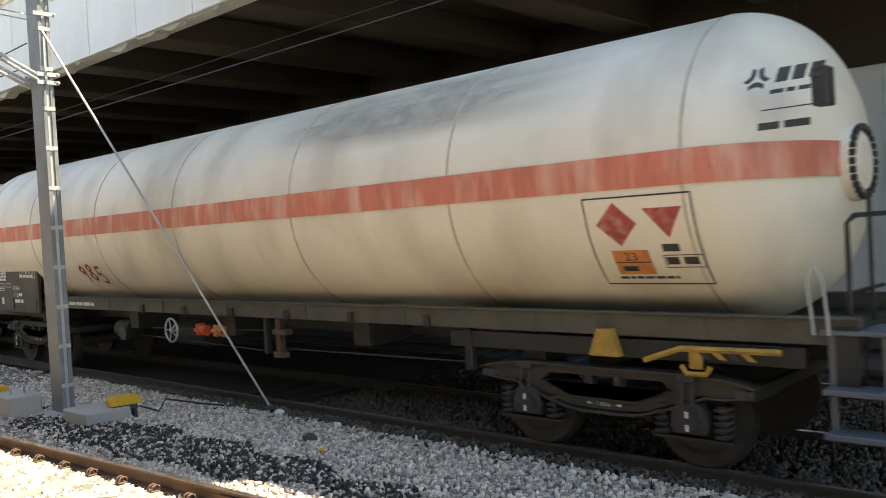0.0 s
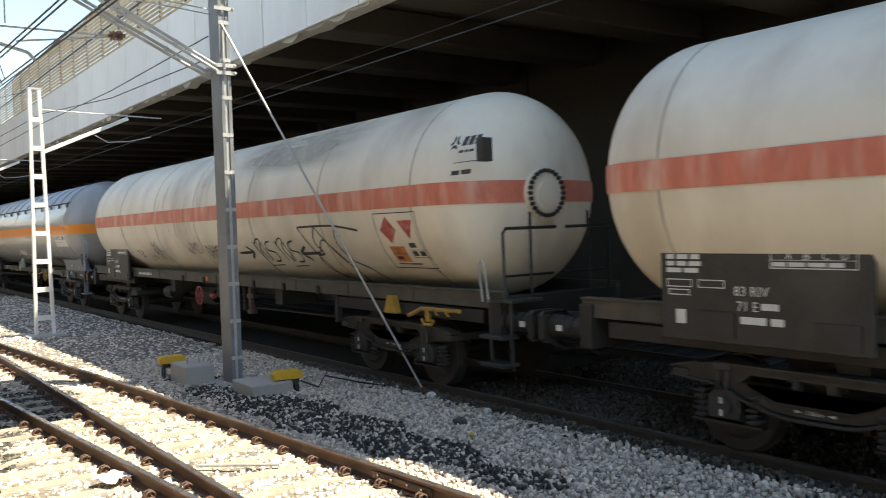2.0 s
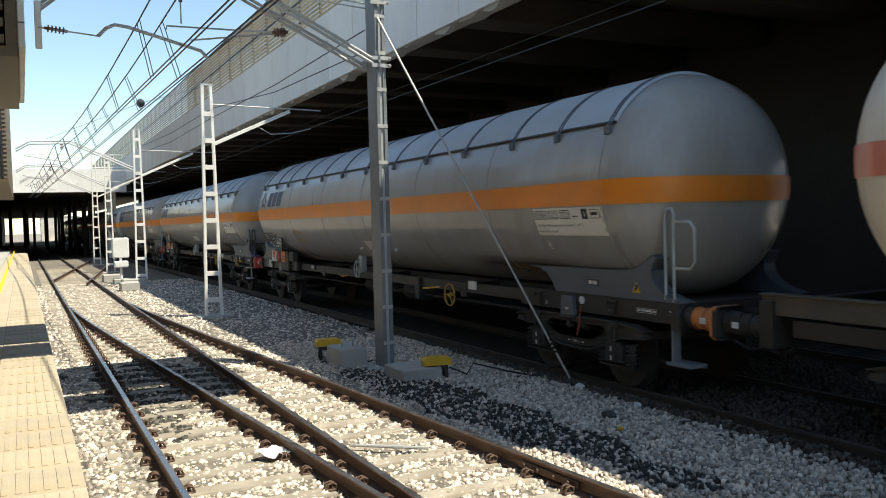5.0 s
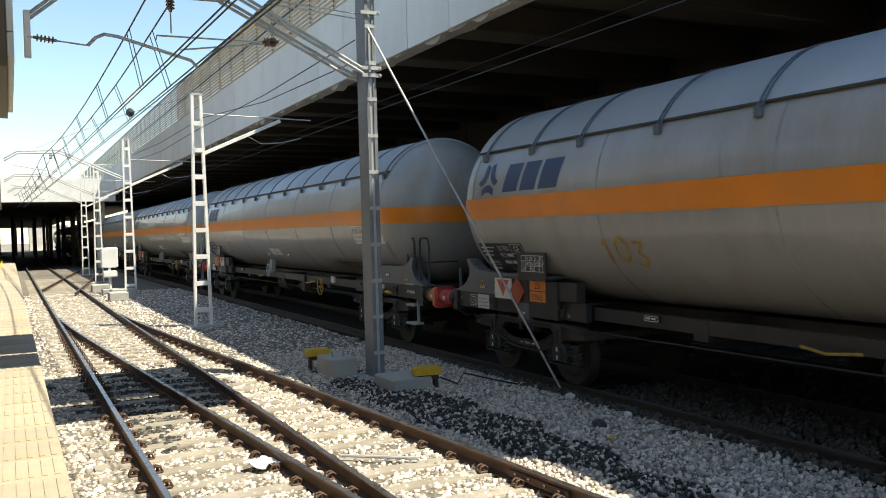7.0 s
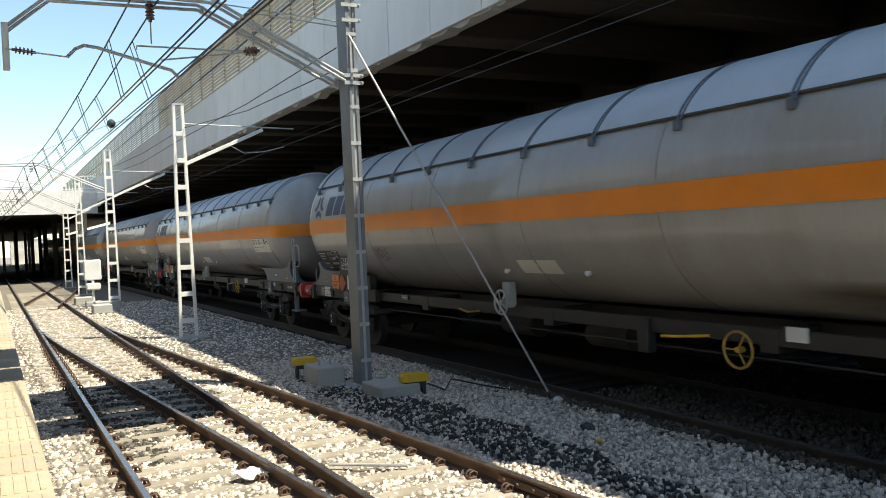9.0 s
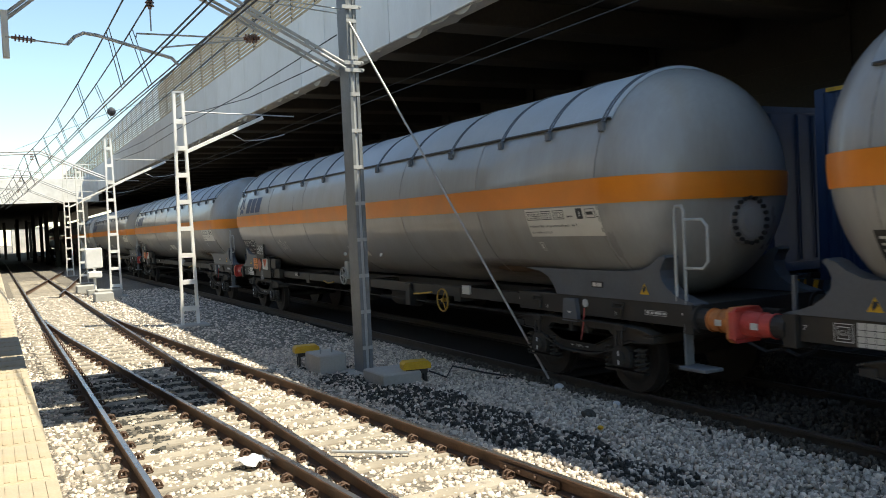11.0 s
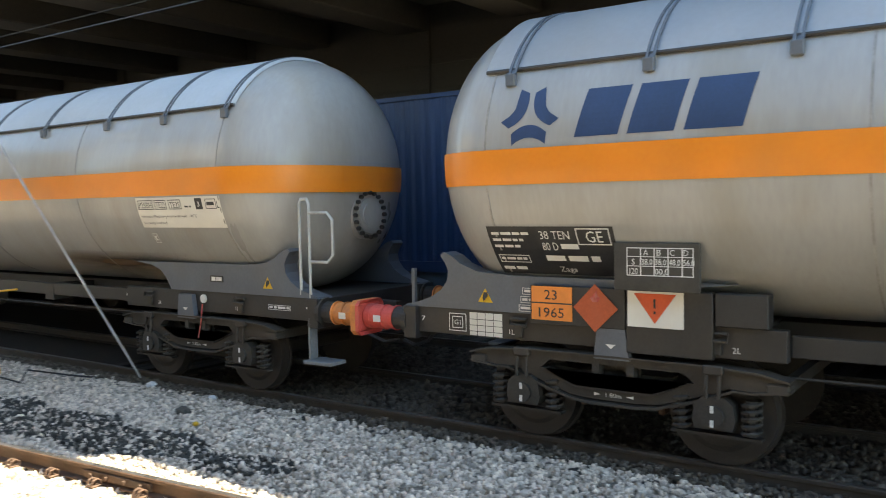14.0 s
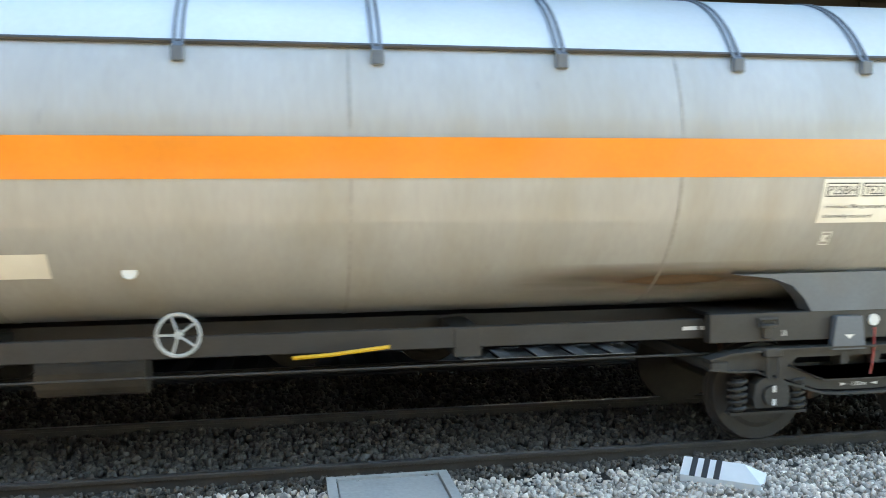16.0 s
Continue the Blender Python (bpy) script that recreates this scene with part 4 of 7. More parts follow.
tagged(part("feeder_wire", bar((5.2, 13.25, 5.12), (5.0, 18, 5.15), (4.76, 23.5, 5.50), (4.82, 31, 5.6), (4.88, 39.1, 5.9), r=0.01, seg=5), WIRE), "thin dark feeder wire slung between masts", "overhead wire", kind="structure")
span = tagged(part("cross_span_wire", bar((4.62, 23.5, 6.1), (3.73, 30, 6.48), (1.2, 44, 6.6), r=0.008, seg=4), WIRE), "thin cross wire carrying a section insulator", "overhead wire", kind="structure")
ib = bmesh.new()
bmesh.ops.create_uvsphere(ib, u_segments=14, v_segments=8, radius=0.14)
for k in (-0.1, 0.1):
    disc(ib, (0, 0, k), (0, 0, 1), 0.06, 0.08, 8)
isl = part("insulator_ball", ib, WIRE, span, "dark round insulator")
isl.matrix_basis = pose(3.73, 30, 6.48)
# guy wire
gw = tagged(part("guy_wire", bar((5.36, 13.08, 5.70), (7.2, 10.32, -0.19), r=0.019, seg=8), STEEL_WIRE), "steel guy wire staying the overhead line pole", "guy wire")

# ---- track side things ----


def junction_box(m, label):
    e = empty("junction_box", m, label=label, category="junction box")
    b = bmesh.new()
    prism(b, [(-0.22, 0.10), (0.22, 0.10), (0.22, 0.18), (0.18, 0.22), (-0.18, 0.22), (-0.22, 0.18)], "y", -0.13, 0.13)
    part("cover", b, YELLOW, e)
    part("body", boxes((-0.17, 0.17, -0.1, 0.1, 0.03, 0.098)), BLACK, e)
    for x, y in ((-0.14, -0.08), (0.14, -0.08), (-0.14, 0.08), (0.14, 0.08)):
        part("leg", boxes((x - 0.02, x + 0.02, y - 0.02, y + 0.02, -0.15, 0.03)), BLACK, e)
    return e


junction_box(pose(5.72, 11.9, -0.05, 0, 0, -12), "yellow topped junction box on black legs")
tagged(part("cable", bar((5.9, 11.8, 0.0), (6.1, 11.6, -0.1), (6.3, 11.75, 0.03), (6.7, 11.4, -0.08), (6.95, 11.1, -0.13), r=0.014), BLACK), "black cable curling over the ballast", "cable")
tagged(part("concrete_plinth", boxes((5.1, 5.75, 11.75, 12.55, -0.17, 0.03), bevel=0.02), CONCRETE), "weathered concrete plinth beside the pole", "plinth")
junction_box(pose(4.86, 14.6, 0.0, 0, 0, -8), "yellow topped junction box farther along the track")
ps = bmesh.new()
box(ps, 4.72, 5.2, 13.5, 14.25, -0.17, 0.16, bevel=0.02)
for x in (4.85, 5.05):
    disc(ps, (x, 13.8, 0.2), (0, 0, 1), 0.015, 0.12, 6)
tagged(part("concrete_block", ps, CONCRETE), "grey concrete foundation block with bolts", "foundation")

sgl = empty("shunting_signal", pose(3.92, 40.4, -0.15), label="white shunting signal on a short post in the ballast", category="signal")
part("post", bar((0, 0, 0), (0, 0, 1.2), r=0.06, seg=10), WHITE_PAINT, sgl)
part("head", boxes((-0.36, 0.36, -0.1, 0.12, 1.15, 2.05), bevel=0.05), WHITE_PAINT, sgl)
part("lamp_hood", boxes((-0.3, 0.3, -0.2, 0.05, 0.72, 1.02), bevel=0.05), WHITE_PAINT, sgl)
part("base", boxes((-0.35, 0.35, -0.3, 0.3, -0.1, 0.22), bevel=0.03), CONCRETE, sgl)
for x, y, s in ((4.2, 38.0, 0.5), (3.7, 42.5, 0.4), (3.75, 35.8, 0.35)):
    tagged(part("concrete_block", boxes((x - s, x + s, y - 0.4, y + 0.4, -0.17, 0.18), bevel=0.03), CONCRETE), "pale concrete block lying in the ballast", "concrete block")

lid = empty("cable_pit_cover", pose(6.72, -0.78, -0.13), label="grey concrete cable pit cover in the ballast", category="pit cover")
part("rim", boxes((-0.40, 0.42, -0.52, -0.44, -0.05, 0.05), (-0.40, 0.42, 0.44, 0.52, -0.05, 0.05), (0.36, 0.42, -0.44, 0.44, -0.05, 0.05), (-0.40, -0.36, -0.44, 0.44, -0.05, 0.05)), CONCRETE, lid)
part("slab", boxes((-0.35, 0.352, -0.43, 0.43, -0.05, 0.035), bevel=0.008), CONCRETE, lid)

mk = empty("fouling_point_marker", pose(6.62, -3.62, -0.16, 0, 0, -38), label="white concrete marker block with black stripes", category="marker")
b = bmesh.new()
prism(b, [(-0.17, 0.0), (0.17, 0.0), (0.17, 0.06), (0.0, 0.17), (-0.17, 0.06)], "y", -0.33, 0.33)
for v in b.verts:
    if v.co.y < -0.3 and v.co.z > 0.1:
        v.co.y += 0.16
part("block", b, WHITE_PAINT, mk)
for k in range(3):
    y = 0.03 + 0.1 * k
    s = bmesh.new()
    prism(s, [(-0.172, 0.063), (0.0, 0.1745), (0.0, 0.171), (-0.171, 0.058)], "y", y - 0.024, y + 0.024)
    part("stripe", s, MARK_BLACK, mk, "black painted stripe")

for i, (x, y, s, mt, lb) in enumerate(((7.22 - 0.2, 9.9, 0.075, RUBBISH, "white stone lying on the ballast"), (6.3, 8.3, 0.09, DARK_STONE, "dark rounded stone on the ballast"), (6.95, 8.55, 0.05, RUBBISH, "pale stone at the ballast edge"), (6.0, 7.7, 0.035, YELLOW, "small yellow scrap on the ballast"))):
    b = bmesh.new()
    bmesh.ops.create_icosphere(b, subdivisions=2, radius=s)
    for v in b.verts:
        v.co *= 1 + 0.25 * noise.noise(v.co * 14 + Vector((i * 3, 0, 0)))
        v.co.z *= 0.7
    o = tagged(part("loose_stone", b, mt), lb, "stone")
    o.matrix_basis = pose(x, y, -0.12)
b = bmesh.new()
bmesh.ops.create_grid(b, x_segments=6, y_segments=5, size=0.15)
for v in b.verts:
    v.co.z = 0.05 + 0.06 * noise.noise(v.co * 13)
bmesh.ops.solidify(b, geom=b.faces[:], thickness=0.006)
o = tagged(part("crumpled_paper", b, RUBBISH), "crumpled white paper lying between the rails", "litter")
o.matrix_basis = pose(2.28, 8.75, -0.13, 4, 0, 25)
tagged(part("steel_rod", bar((3.1, 8.6, -0.1), (3.75, 8.05, -0.1), r=0.018), GALV), "pale steel rod lying on the sleepers", "rod")
wd = bmesh.new()
rnd = random.Random(2)
for i in range(70):
    a, rr, h = rnd.uniform(0, 6.28), rnd.uniform(0, 0.12), rnd.uniform(0.05, 0.16)
    p0 = Vector((rr * math.cos(a), rr * math.sin(a), 0))
    d = Vector((math.cos(a) * 0.7, math.sin(a) * 0.7, 1)).normalized() * h
    sdv = Vector((-math.sin(a), math.cos(a), 0)) * 0.012
    wd.faces.new([wd.verts.new(q) for q in (p0 - sdv * 0.4, p0 + d * 0.6 - sdv, p0 + d, p0 + d * 0.6 + sdv, p0 + sdv * 0.4)])
o = tagged(part("weed", wd, LEAF), "small green weed growing in the ballast", "weed")
o.matrix_basis = pose(6.35, 1.45, -0.16)

# ---- rolling stock ----
LONG = 21.0            # length of a tank wagon over buffers
SPEED = 7.1            # metres a second, towards -y


def bogie(parent, y, dust=BOGIE):
    """Two-axle bogie: side frames with open windows, bolster, boxes, springs and wheelsets."""
    b = bmesh.new()
    for s in (-1, 1):
        x0, x1 = s * 0.99, s * 1.09
        prism(b, [(-1.48, 0.80), (-1.30, 0.85), (-0.85, 0.875), (0.85, 0.875), (1.30, 0.85), (1.48, 0.80), (1.48, 0.71), (1.22, 0.70), (0.74, 0.715), (0.64, 0.80), (-0.64, 0.80), (-0.74, 0.715), (-1.22, 0.70), (-1.48, 0.72)], "x", x0, x1)
        prism(b, [(-1.05, 0.715), (-0.70, 0.715), (-0.38, 0.575), (0.38, 0.575), (0.70, 0.715), (1.05, 0.715), (0.72, 0.59), (0.42, 0.495), (0.20, 0.478), (-0.20, 0.478), (-0.42, 0.495), (-0.72, 0.59)], "x", s * 1.0, s * 1.08)
        prism(b, [(-1.08, 0.705), (-0.72, 0.572), (-0.40, 0.476), (-0.20, 0.461), (0.20, 0.461), (0.40, 0.476), (0.72, 0.572), (1.08, 0.705), (1.08, 0.685), (0.72, 0.548), (0.40, 0.452), (0.2, 0.437), (-0.2, 0.437), (-0.40, 0.452), (-0.72, 0.548), (-1.08, 0.685)], "x", s * 0.96, s * 1.125)
        for q in (-0.20, 0.13):
            box(b, x0, s * 1.10, q, q + 0.07, 0.565, 0.83)
        prism(b, [(-0.71, 0.722), (-0.37, 0.588), (0.37, 0.588), (0.71, 0.722), (0.69, 0.722), (0.365, 0.574), (-0.365, 0.574), (-0.69, 0.722)], "x", s * 0.97, s * 1.115)
        for q in (-1.42, 1.42):
            box(b, s * 0.97, s * 1.12, q - 0.09, q + 0.09, 0.70, 0.79, bevel=0.015)
        prism(b, [(-1.52, 0.815), (-1.30, 0.866), (-0.85, 0.893), (0.85, 0.893), (1.30, 0.866), (1.52, 0.815), (1.52, 0.797), (1.30, 0.848), (0.85, 0.876), (-0.85, 0.876), (-1.30, 0.848), (-1.52, 0.797)], "x", s * 0.955, s * 1.135)
        for q in (-1, 1):
            prism(b, [(q * 1.52, 0.735), (q * 1.22, 0.70), (q * 1.05, 0.702), (q * 1.05, 0.685), (q * 1.22, 0.682), (q * 1.52, 0.717)], "x", s * 0.965, s * 1.125)
    box(b, -0.98, 0.98, -0.22, 0.22, 0.56, 0.82)
    for q in (-1.46, 1.46):
        box(b, -0.98, 0.98, q - 0.04, q + 0.04, 0.70, 0.80)
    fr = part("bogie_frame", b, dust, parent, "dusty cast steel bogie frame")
    fr.matrix_basis = pose(0, y, 0)
    st = lettering("1.80m", 0.04, Flat(-1.08), 0.075, 0.51, 0.15)
    part("wheelbase_stencil", st, WHITE_MARK, fr)
    for q in (-0.17, 0.17):
        part("arrow_stencil", Flat(-1.08).poly([(q - math.copysign(0.05, q), 0.528), (q + math.copysign(0.02, q), 0.543), (q + math.copysign(0.02, q), 0.513)]), WHITE_MARK, fr)
    for a in (-0.91, 0.91):
        for s in (-1, 1):
            lk = bmesh.new()
            tube(lk, [(s * 1.13, a - 0.05, 0.86), (s * 1.15, a - 0.055, 0.72), (s * 1.15, a - 0.05, 0.62)], 0.016, 6)
            tube(lk, [(s * 1.13, a + 0.05, 0.86), (s * 1.15, a + 0.055, 0.72), (s * 1.15, a + 0.05, 0.62)], 0.016, 6)
            box(lk, s * 1.10, s * 1.16, a - 0.085, a + 0.085, 0.82, 0.90, bevel=0.012)
            part("damper_link", lk, dust, fr)
            part("brake_shoe", boxes((s * 0.78, s * 0.92, a + (0.50 if a < 0 else -0.56), a + (0.56 if a < 0 else -0.50), 0.36, 0.66), bevel=0.015), RUST, fr)
        w = bmesh.new()
        for s in (-1, 1):
            for p0, r0, p1, r1 in ((0.76, 0.49, 0.79, 0.49), (0.79, 0.465, 0.90, 0.455)):
                disc(w, (s * (p0 + p1) / 2, 0, 0), (s, 0, 0), r0, p1 - p0, 36, r1)
            disc(w, (s * 0.905, 0, 0), (s, 0, 0), 0.36, 0.02, 32, 0.30)
            disc(w, (s * 0.93, 0, 0), (s, 0, 0), 0.13, 0.06, 16)
        disc(w, (0, 0, 0), (1, 0, 0), 0.085, 2.0, 14)
        ws = part("wheelset", w, WHEEL, fr, "worn steel wheelset")
        ws.matrix_basis = pose(0, a, 0.46)
        for s in (-1, 1):
            bx = bmesh.new()
            prism(bx, [(-0.16, 0.36), (0.16, 0.36), (0.18, 0.44), (0.16, 0.57), (0.09, 0.63), (-0.09, 0.63), (-0.16, 0.57), (-0.18, 0.44)], "x", s * 0.98, s * 1.13)
            disc(bx, (s * 1.14, 0, 0.47), (1, 0, 0), 0.095, 0.05, 12)
            box(bx, s * 0.98, s * 1.08, -0.38, 0.38, 0.285, 0.31)
            box(bx, s * 1.0, s * 1.07, -0.045, 0.045, 0.62, 0.78)
            ab = part("axle_box", bx, dust, fr)
            ab.matrix_basis = pose(0, a, 0)
            for z in (0.385, 0.505):
                tk = part("tick_mark", boxes((s * 1.168, s * 1.171, -0.015, 0.015, z, z + 0.06)), WHITE_MARK, fr, "white painted tick mark")
                tk.matrix_basis = pose(0, a, 0)
            for d in (-0.29, 0.29):
                h = [(s * 1.035 + 0.075 * math.cos(k * 0.785), d + 0.075 * math.sin(k * 0.785), 0.32 + 0.30 * k / 40) for k in range(41)]
                sp = part("spring", tube(bmesh.new(), h, 0.019, 5), dust, fr)
                sp.matrix_basis = pose(0, a, 0)
                part("spring_core", disc(bmesh.new(), (s * 1.035, a + d, 0.47), (0, 0, 1), 0.05, 0.3, 8), BLACK, fr)
    return fr


def buffers(parent, y, out, paint, plate=True):
    """The pair of buffers at one end; out is +1 or -1 along y."""
    for s in (-1, 1):
        b = bmesh.new()
        disc(b, (s * 0.975, y + out * 0.37, 1.06), (0, out, 0), 0.118, 0.40, 24, 0.137)
        for k in (0.19, 0.34, 0.50):
            disc(b, (s * 0.975, y + out * k, 1.06), (0, out, 0), 0.137, 0.02, 24)
        bf = part("buffer", b, paint, parent, smooth=False)
        h = bmesh.new()
        box(h, s * 0.975 - 0.22, s * 0.975 + 0.22, y + out * 0.585, y + out * 0.615, 0.86, 1.24, bevel=0.05)
        part("buffer_head", h, paint, bf)
        part("buffer_base", disc(bmesh.new(), (s * 0.975, y + out * 0.0, 1.06), (0, out, 0), 0.17, 0.06, 16), FRAME_GREY, bf)
        part("buffer_sleeve", disc(bmesh.new(), (s * 0.975, y + out * 0.10, 1.06), (0, out, 0), 0.125, 0.16, 18), FRAME_GREY, bf)
        part("buffer_label", boxes((s * 0.975 - 0.14, s * 0.975 - 0.137, y + out * 0.32, y + out * 0.42, 1.02, 1.09)), WHITE_MARK, bf)


def coupling(parent, y, out):
    b = bmesh.new()
    box(b, -0.06, 0.06, y, y + out * 0.3, 0.98, 1.1, bevel=0.01)
    tube(b, [(0, y + out * 0.25, 1.05), (0.03, y + out * 0.45, 0.95), (0.0, y + out * 0.6, 0.9)], 0.03, 6)
    part("draw_hook", b, BOGIE, parent)
    for x in (-0.45, 0.4):
        part("brake_hose", bar((x, y, 0.95), (x + 0.02, y + out * 0.18, 0.74), (x + 0.05, y + out * 0.4, 0.66), (x + 0.08, y + out * 0.58, 0.7), r=0.022, seg=6), BLACK, parent)


def end_rails(parent, y, out, side, paint=RAIL_PAINT):
    """Shunter's handrail, loop and step at one corner. out: +1/-1 along y; side: -1 is the camera side."""
    x = side * 1.06
    b = bmesh.new()
    tube(b, [(x, y, 1.0), (x, y, 2.30), (x + side * 0.0, y - out * 0.03, 2.36), (x, y - out * 0.12, 2.36), (x, y - out * 0.15, 2.30), (x, y - out * 0.15, 1.25)], 0.019, 6)
    tube(b, [(x, y, 2.2), (x, y + out * 0.28, 2.2), (x, y + out * 0.36, 2.12), (x, y + out * 0.36, 1.72), (x, y + out * 0.28, 1.64), (x, y, 1.64)], 0.019, 6)
    r = part("handrail", b, paint, parent, "grey tubular steel handrail")
    s = bmesh.new()
    box(s, x - 0.06, x + 0.06, y - out * 0.0, y + out * 0.03, 0.5, 1.0)
    box(s, x - 0.14, x + 0.14, y - out * 0.02, y + out * 0.4, 0.48, 0.52, bevel=0.008)
    part("step", s, POLE_STEEL, parent)


def shell(r, zc, y_rear, y_front, head):
    """Closed tank: domed heads and a plain cylinder between."""
    prof = []
    for k in range(25):
        a = math.pi / 2 * k / 24
        prof.append((y_rear - head + head * math.cos(a), max(0.001, r * math.sin(a) ** 0.78)))
    n = 10
    for k in range(1, n):
        prof.append((y_rear - head + (y_front - y_rear + 2 * head) * k / n, r))
    for k in range(25):
        a = math.pi / 2 * (1 - k / 24)
        prof.append((y_front + head - head * math.cos(a), max(0.001, r * math.sin(a) ** 0.78)))
    return lathe(prof, 72, zc), prof


def stripe_band(r, zc, z0, z1, prof):
    """A painted band following the tank's outline, both sides, 3 mm proud."""
    bm = bmesh.new()
    mid = (prof[0][0] + prof[-1][0]) / 2
    half = abs(prof[0][0] - mid)
    for side in (1, -1):
        rows = []
        for y, rr in prof:
            y = mid + (y - mid) * (1 + 0.014 / half)
            rr += 0.006
            row = []
            for k in range(5):
                h = z0 + (z1 - z0) * k / 4 - zc
                q = rr * rr - h * h
                if q < 1e-4:
                    q = 1e-4
                k2 = math.sqrt(q)
                row.append(bm.verts.new((-side * (k2 + 0.004), y, zc + h)))
            rows.append(row)
        for a, b in zip(rows, rows[1:]):
            if abs(a[0].co.x) < 0.1 or abs(b[0].co.x) < 0.1:
                continue
            for k in range(4):
                bm.faces.new((a[k], a[k + 1], b[k + 1], b[k]))
    for k in (0, -1):
        y, out = prof[k][0], 0.017 if k == 0 else -0.017
        bm.faces.new([bm.verts.new((x, y + out, z)) for x, z in ((-0.36, z0), (0.36, z0), (0.36, z1), (-0.36, z1))])
    bmesh.ops.remove_doubles(bm, verts=bm.verts, dist=1e-5)
    return bm


def ring(y, r, zc, w=0.03, up=0.006, arc=None):
    return lathe([(y + w / 2, r), (y + w / 2, r + up), (y - w / 2, r + up), (y - w / 2, r)], 64 if arc is None else 30, zc, arc)


def twin_ring(y, r, zc, arc):
    """Two flat bands side by side, as one strap."""
    up = 0.014
    return lathe([(y + 0.042, r), (y + 0.042, r + up), (y + 0.018, r + up), (y + 0.018, r), (y - 0.018, r), (y - 0.018, r + up), (y - 0.042, r + up), (y - 0.042, r)], 30, zc, arc)


def saddle(parent, base_y, out, paint):
    """Curved saddle plates between underframe and tank; out: +1 at the rear end, -1 at the front end."""
    o = [(-0.62, 1.216), (-0.64, 1.235), (-0.80, 1.27), (-0.95, 1.32), (-1.08, 1.40), (-1.16, 1.50), (-1.175, 1.60), (-1.13, 1.69), (-1.08, 1.75), (-1.12, 1.785), (-1.22, 1.75), (-1.33, 1.67), (-1.52, 1.60), (-1.9, 1.575), (-4.05, 1.57), (-3.7, 1.53), (-3.5, 1.46), (-3.38, 1.34), (-3.3, 1.215)]
    for s in (-1, 1):
        b = bmesh.new()
        prism(b, [(base_y + out * y, z) for y, z in o], "x", s * 0.86, s * 1.075)
        part("saddle_plate", b, paint, parent, "blue-grey curved saddle plate")


def hatch(parent, y, out, x, z, r, studs, ringmat, studmat):
    b = bmesh.new()
    disc(b, (x, y, z), (0, out, 0), r, 0.10, 28)
    disc(b, (x, y + out * 0.06, z), (0, out, 0), r * 0.72, 0.04, 24)
    h = part("manhole", b, ringmat, parent, "bolted round manhole cover")
    first_bolt = None
    for k in range(studs):
        a = 2 * math.pi * k / studs
        at = pose(x + r * 0.9 * math.cos(a), y + out * 0.06, z + r * 0.9 * math.sin(a))
        if first_bolt is None:
            first_bolt = part("bolt", disc(bmesh.new(), (0, 0, 0), (0, out, 0), r * 0.085, 0.07, 6), studmat, h)
            first_bolt.matrix_basis = at
        else:
            q = first_bolt.copy()
            scene.collection.objects.link(q)
            q.matrix_basis = at
    part("inner_ring", disc(bmesh.new(), (x, y + out * 0.085, z), (0, out, 0), r * 0.5, 0.03, 18), ringmat, h)


def hand_wheel(parent, x, y, z, r, paint, spokes=5, name="hand_wheel"):
    b = bmesh.new()
    tube(b, [(x, y + r * math.cos(k * math.pi / 10), z + r * math.sin(k * math.pi / 10)) for k in range(20)], 0.016, 6, closed=True)
    for k in range(spokes):
        a = 2 * math.pi * k / spokes
        tube(b, [(x, y, z), (x, y + r * math.cos(a), z + r * math.sin(a))], 0.011, 5)
    disc(b, (x + 0.03, y, z), (1, 0, 0), 0.035, 0.1, 10)
    part(name, b, paint, parent)


def emblem(skin, yc, zc, r, bm):
    """Three arched blades round a point."""
    for k in range(3):
        a0 = -math.pi / 2 + 2 * math.pi * k / 3
        line = [-0.66 + 1.32 * j / 8 for j in range(9)]
        pts = [(s, 0.24 + 0.62 * s * s) for s in line] + [(s * 0.95, 0.66 + 0.55 * s * s) for s in reversed(line)]
        out = []
        for s, q in pts:
            u = q * math.cos(a0) - s * math.sin(a0)
            v = q * math.sin(a0) + s * math.cos(a0)
            out.append((yc - r * u, zc + r * v))
        skin.poly(out, bm)
    return bm


# grey wagon
R_B, Z_B = 1.48, 2.68


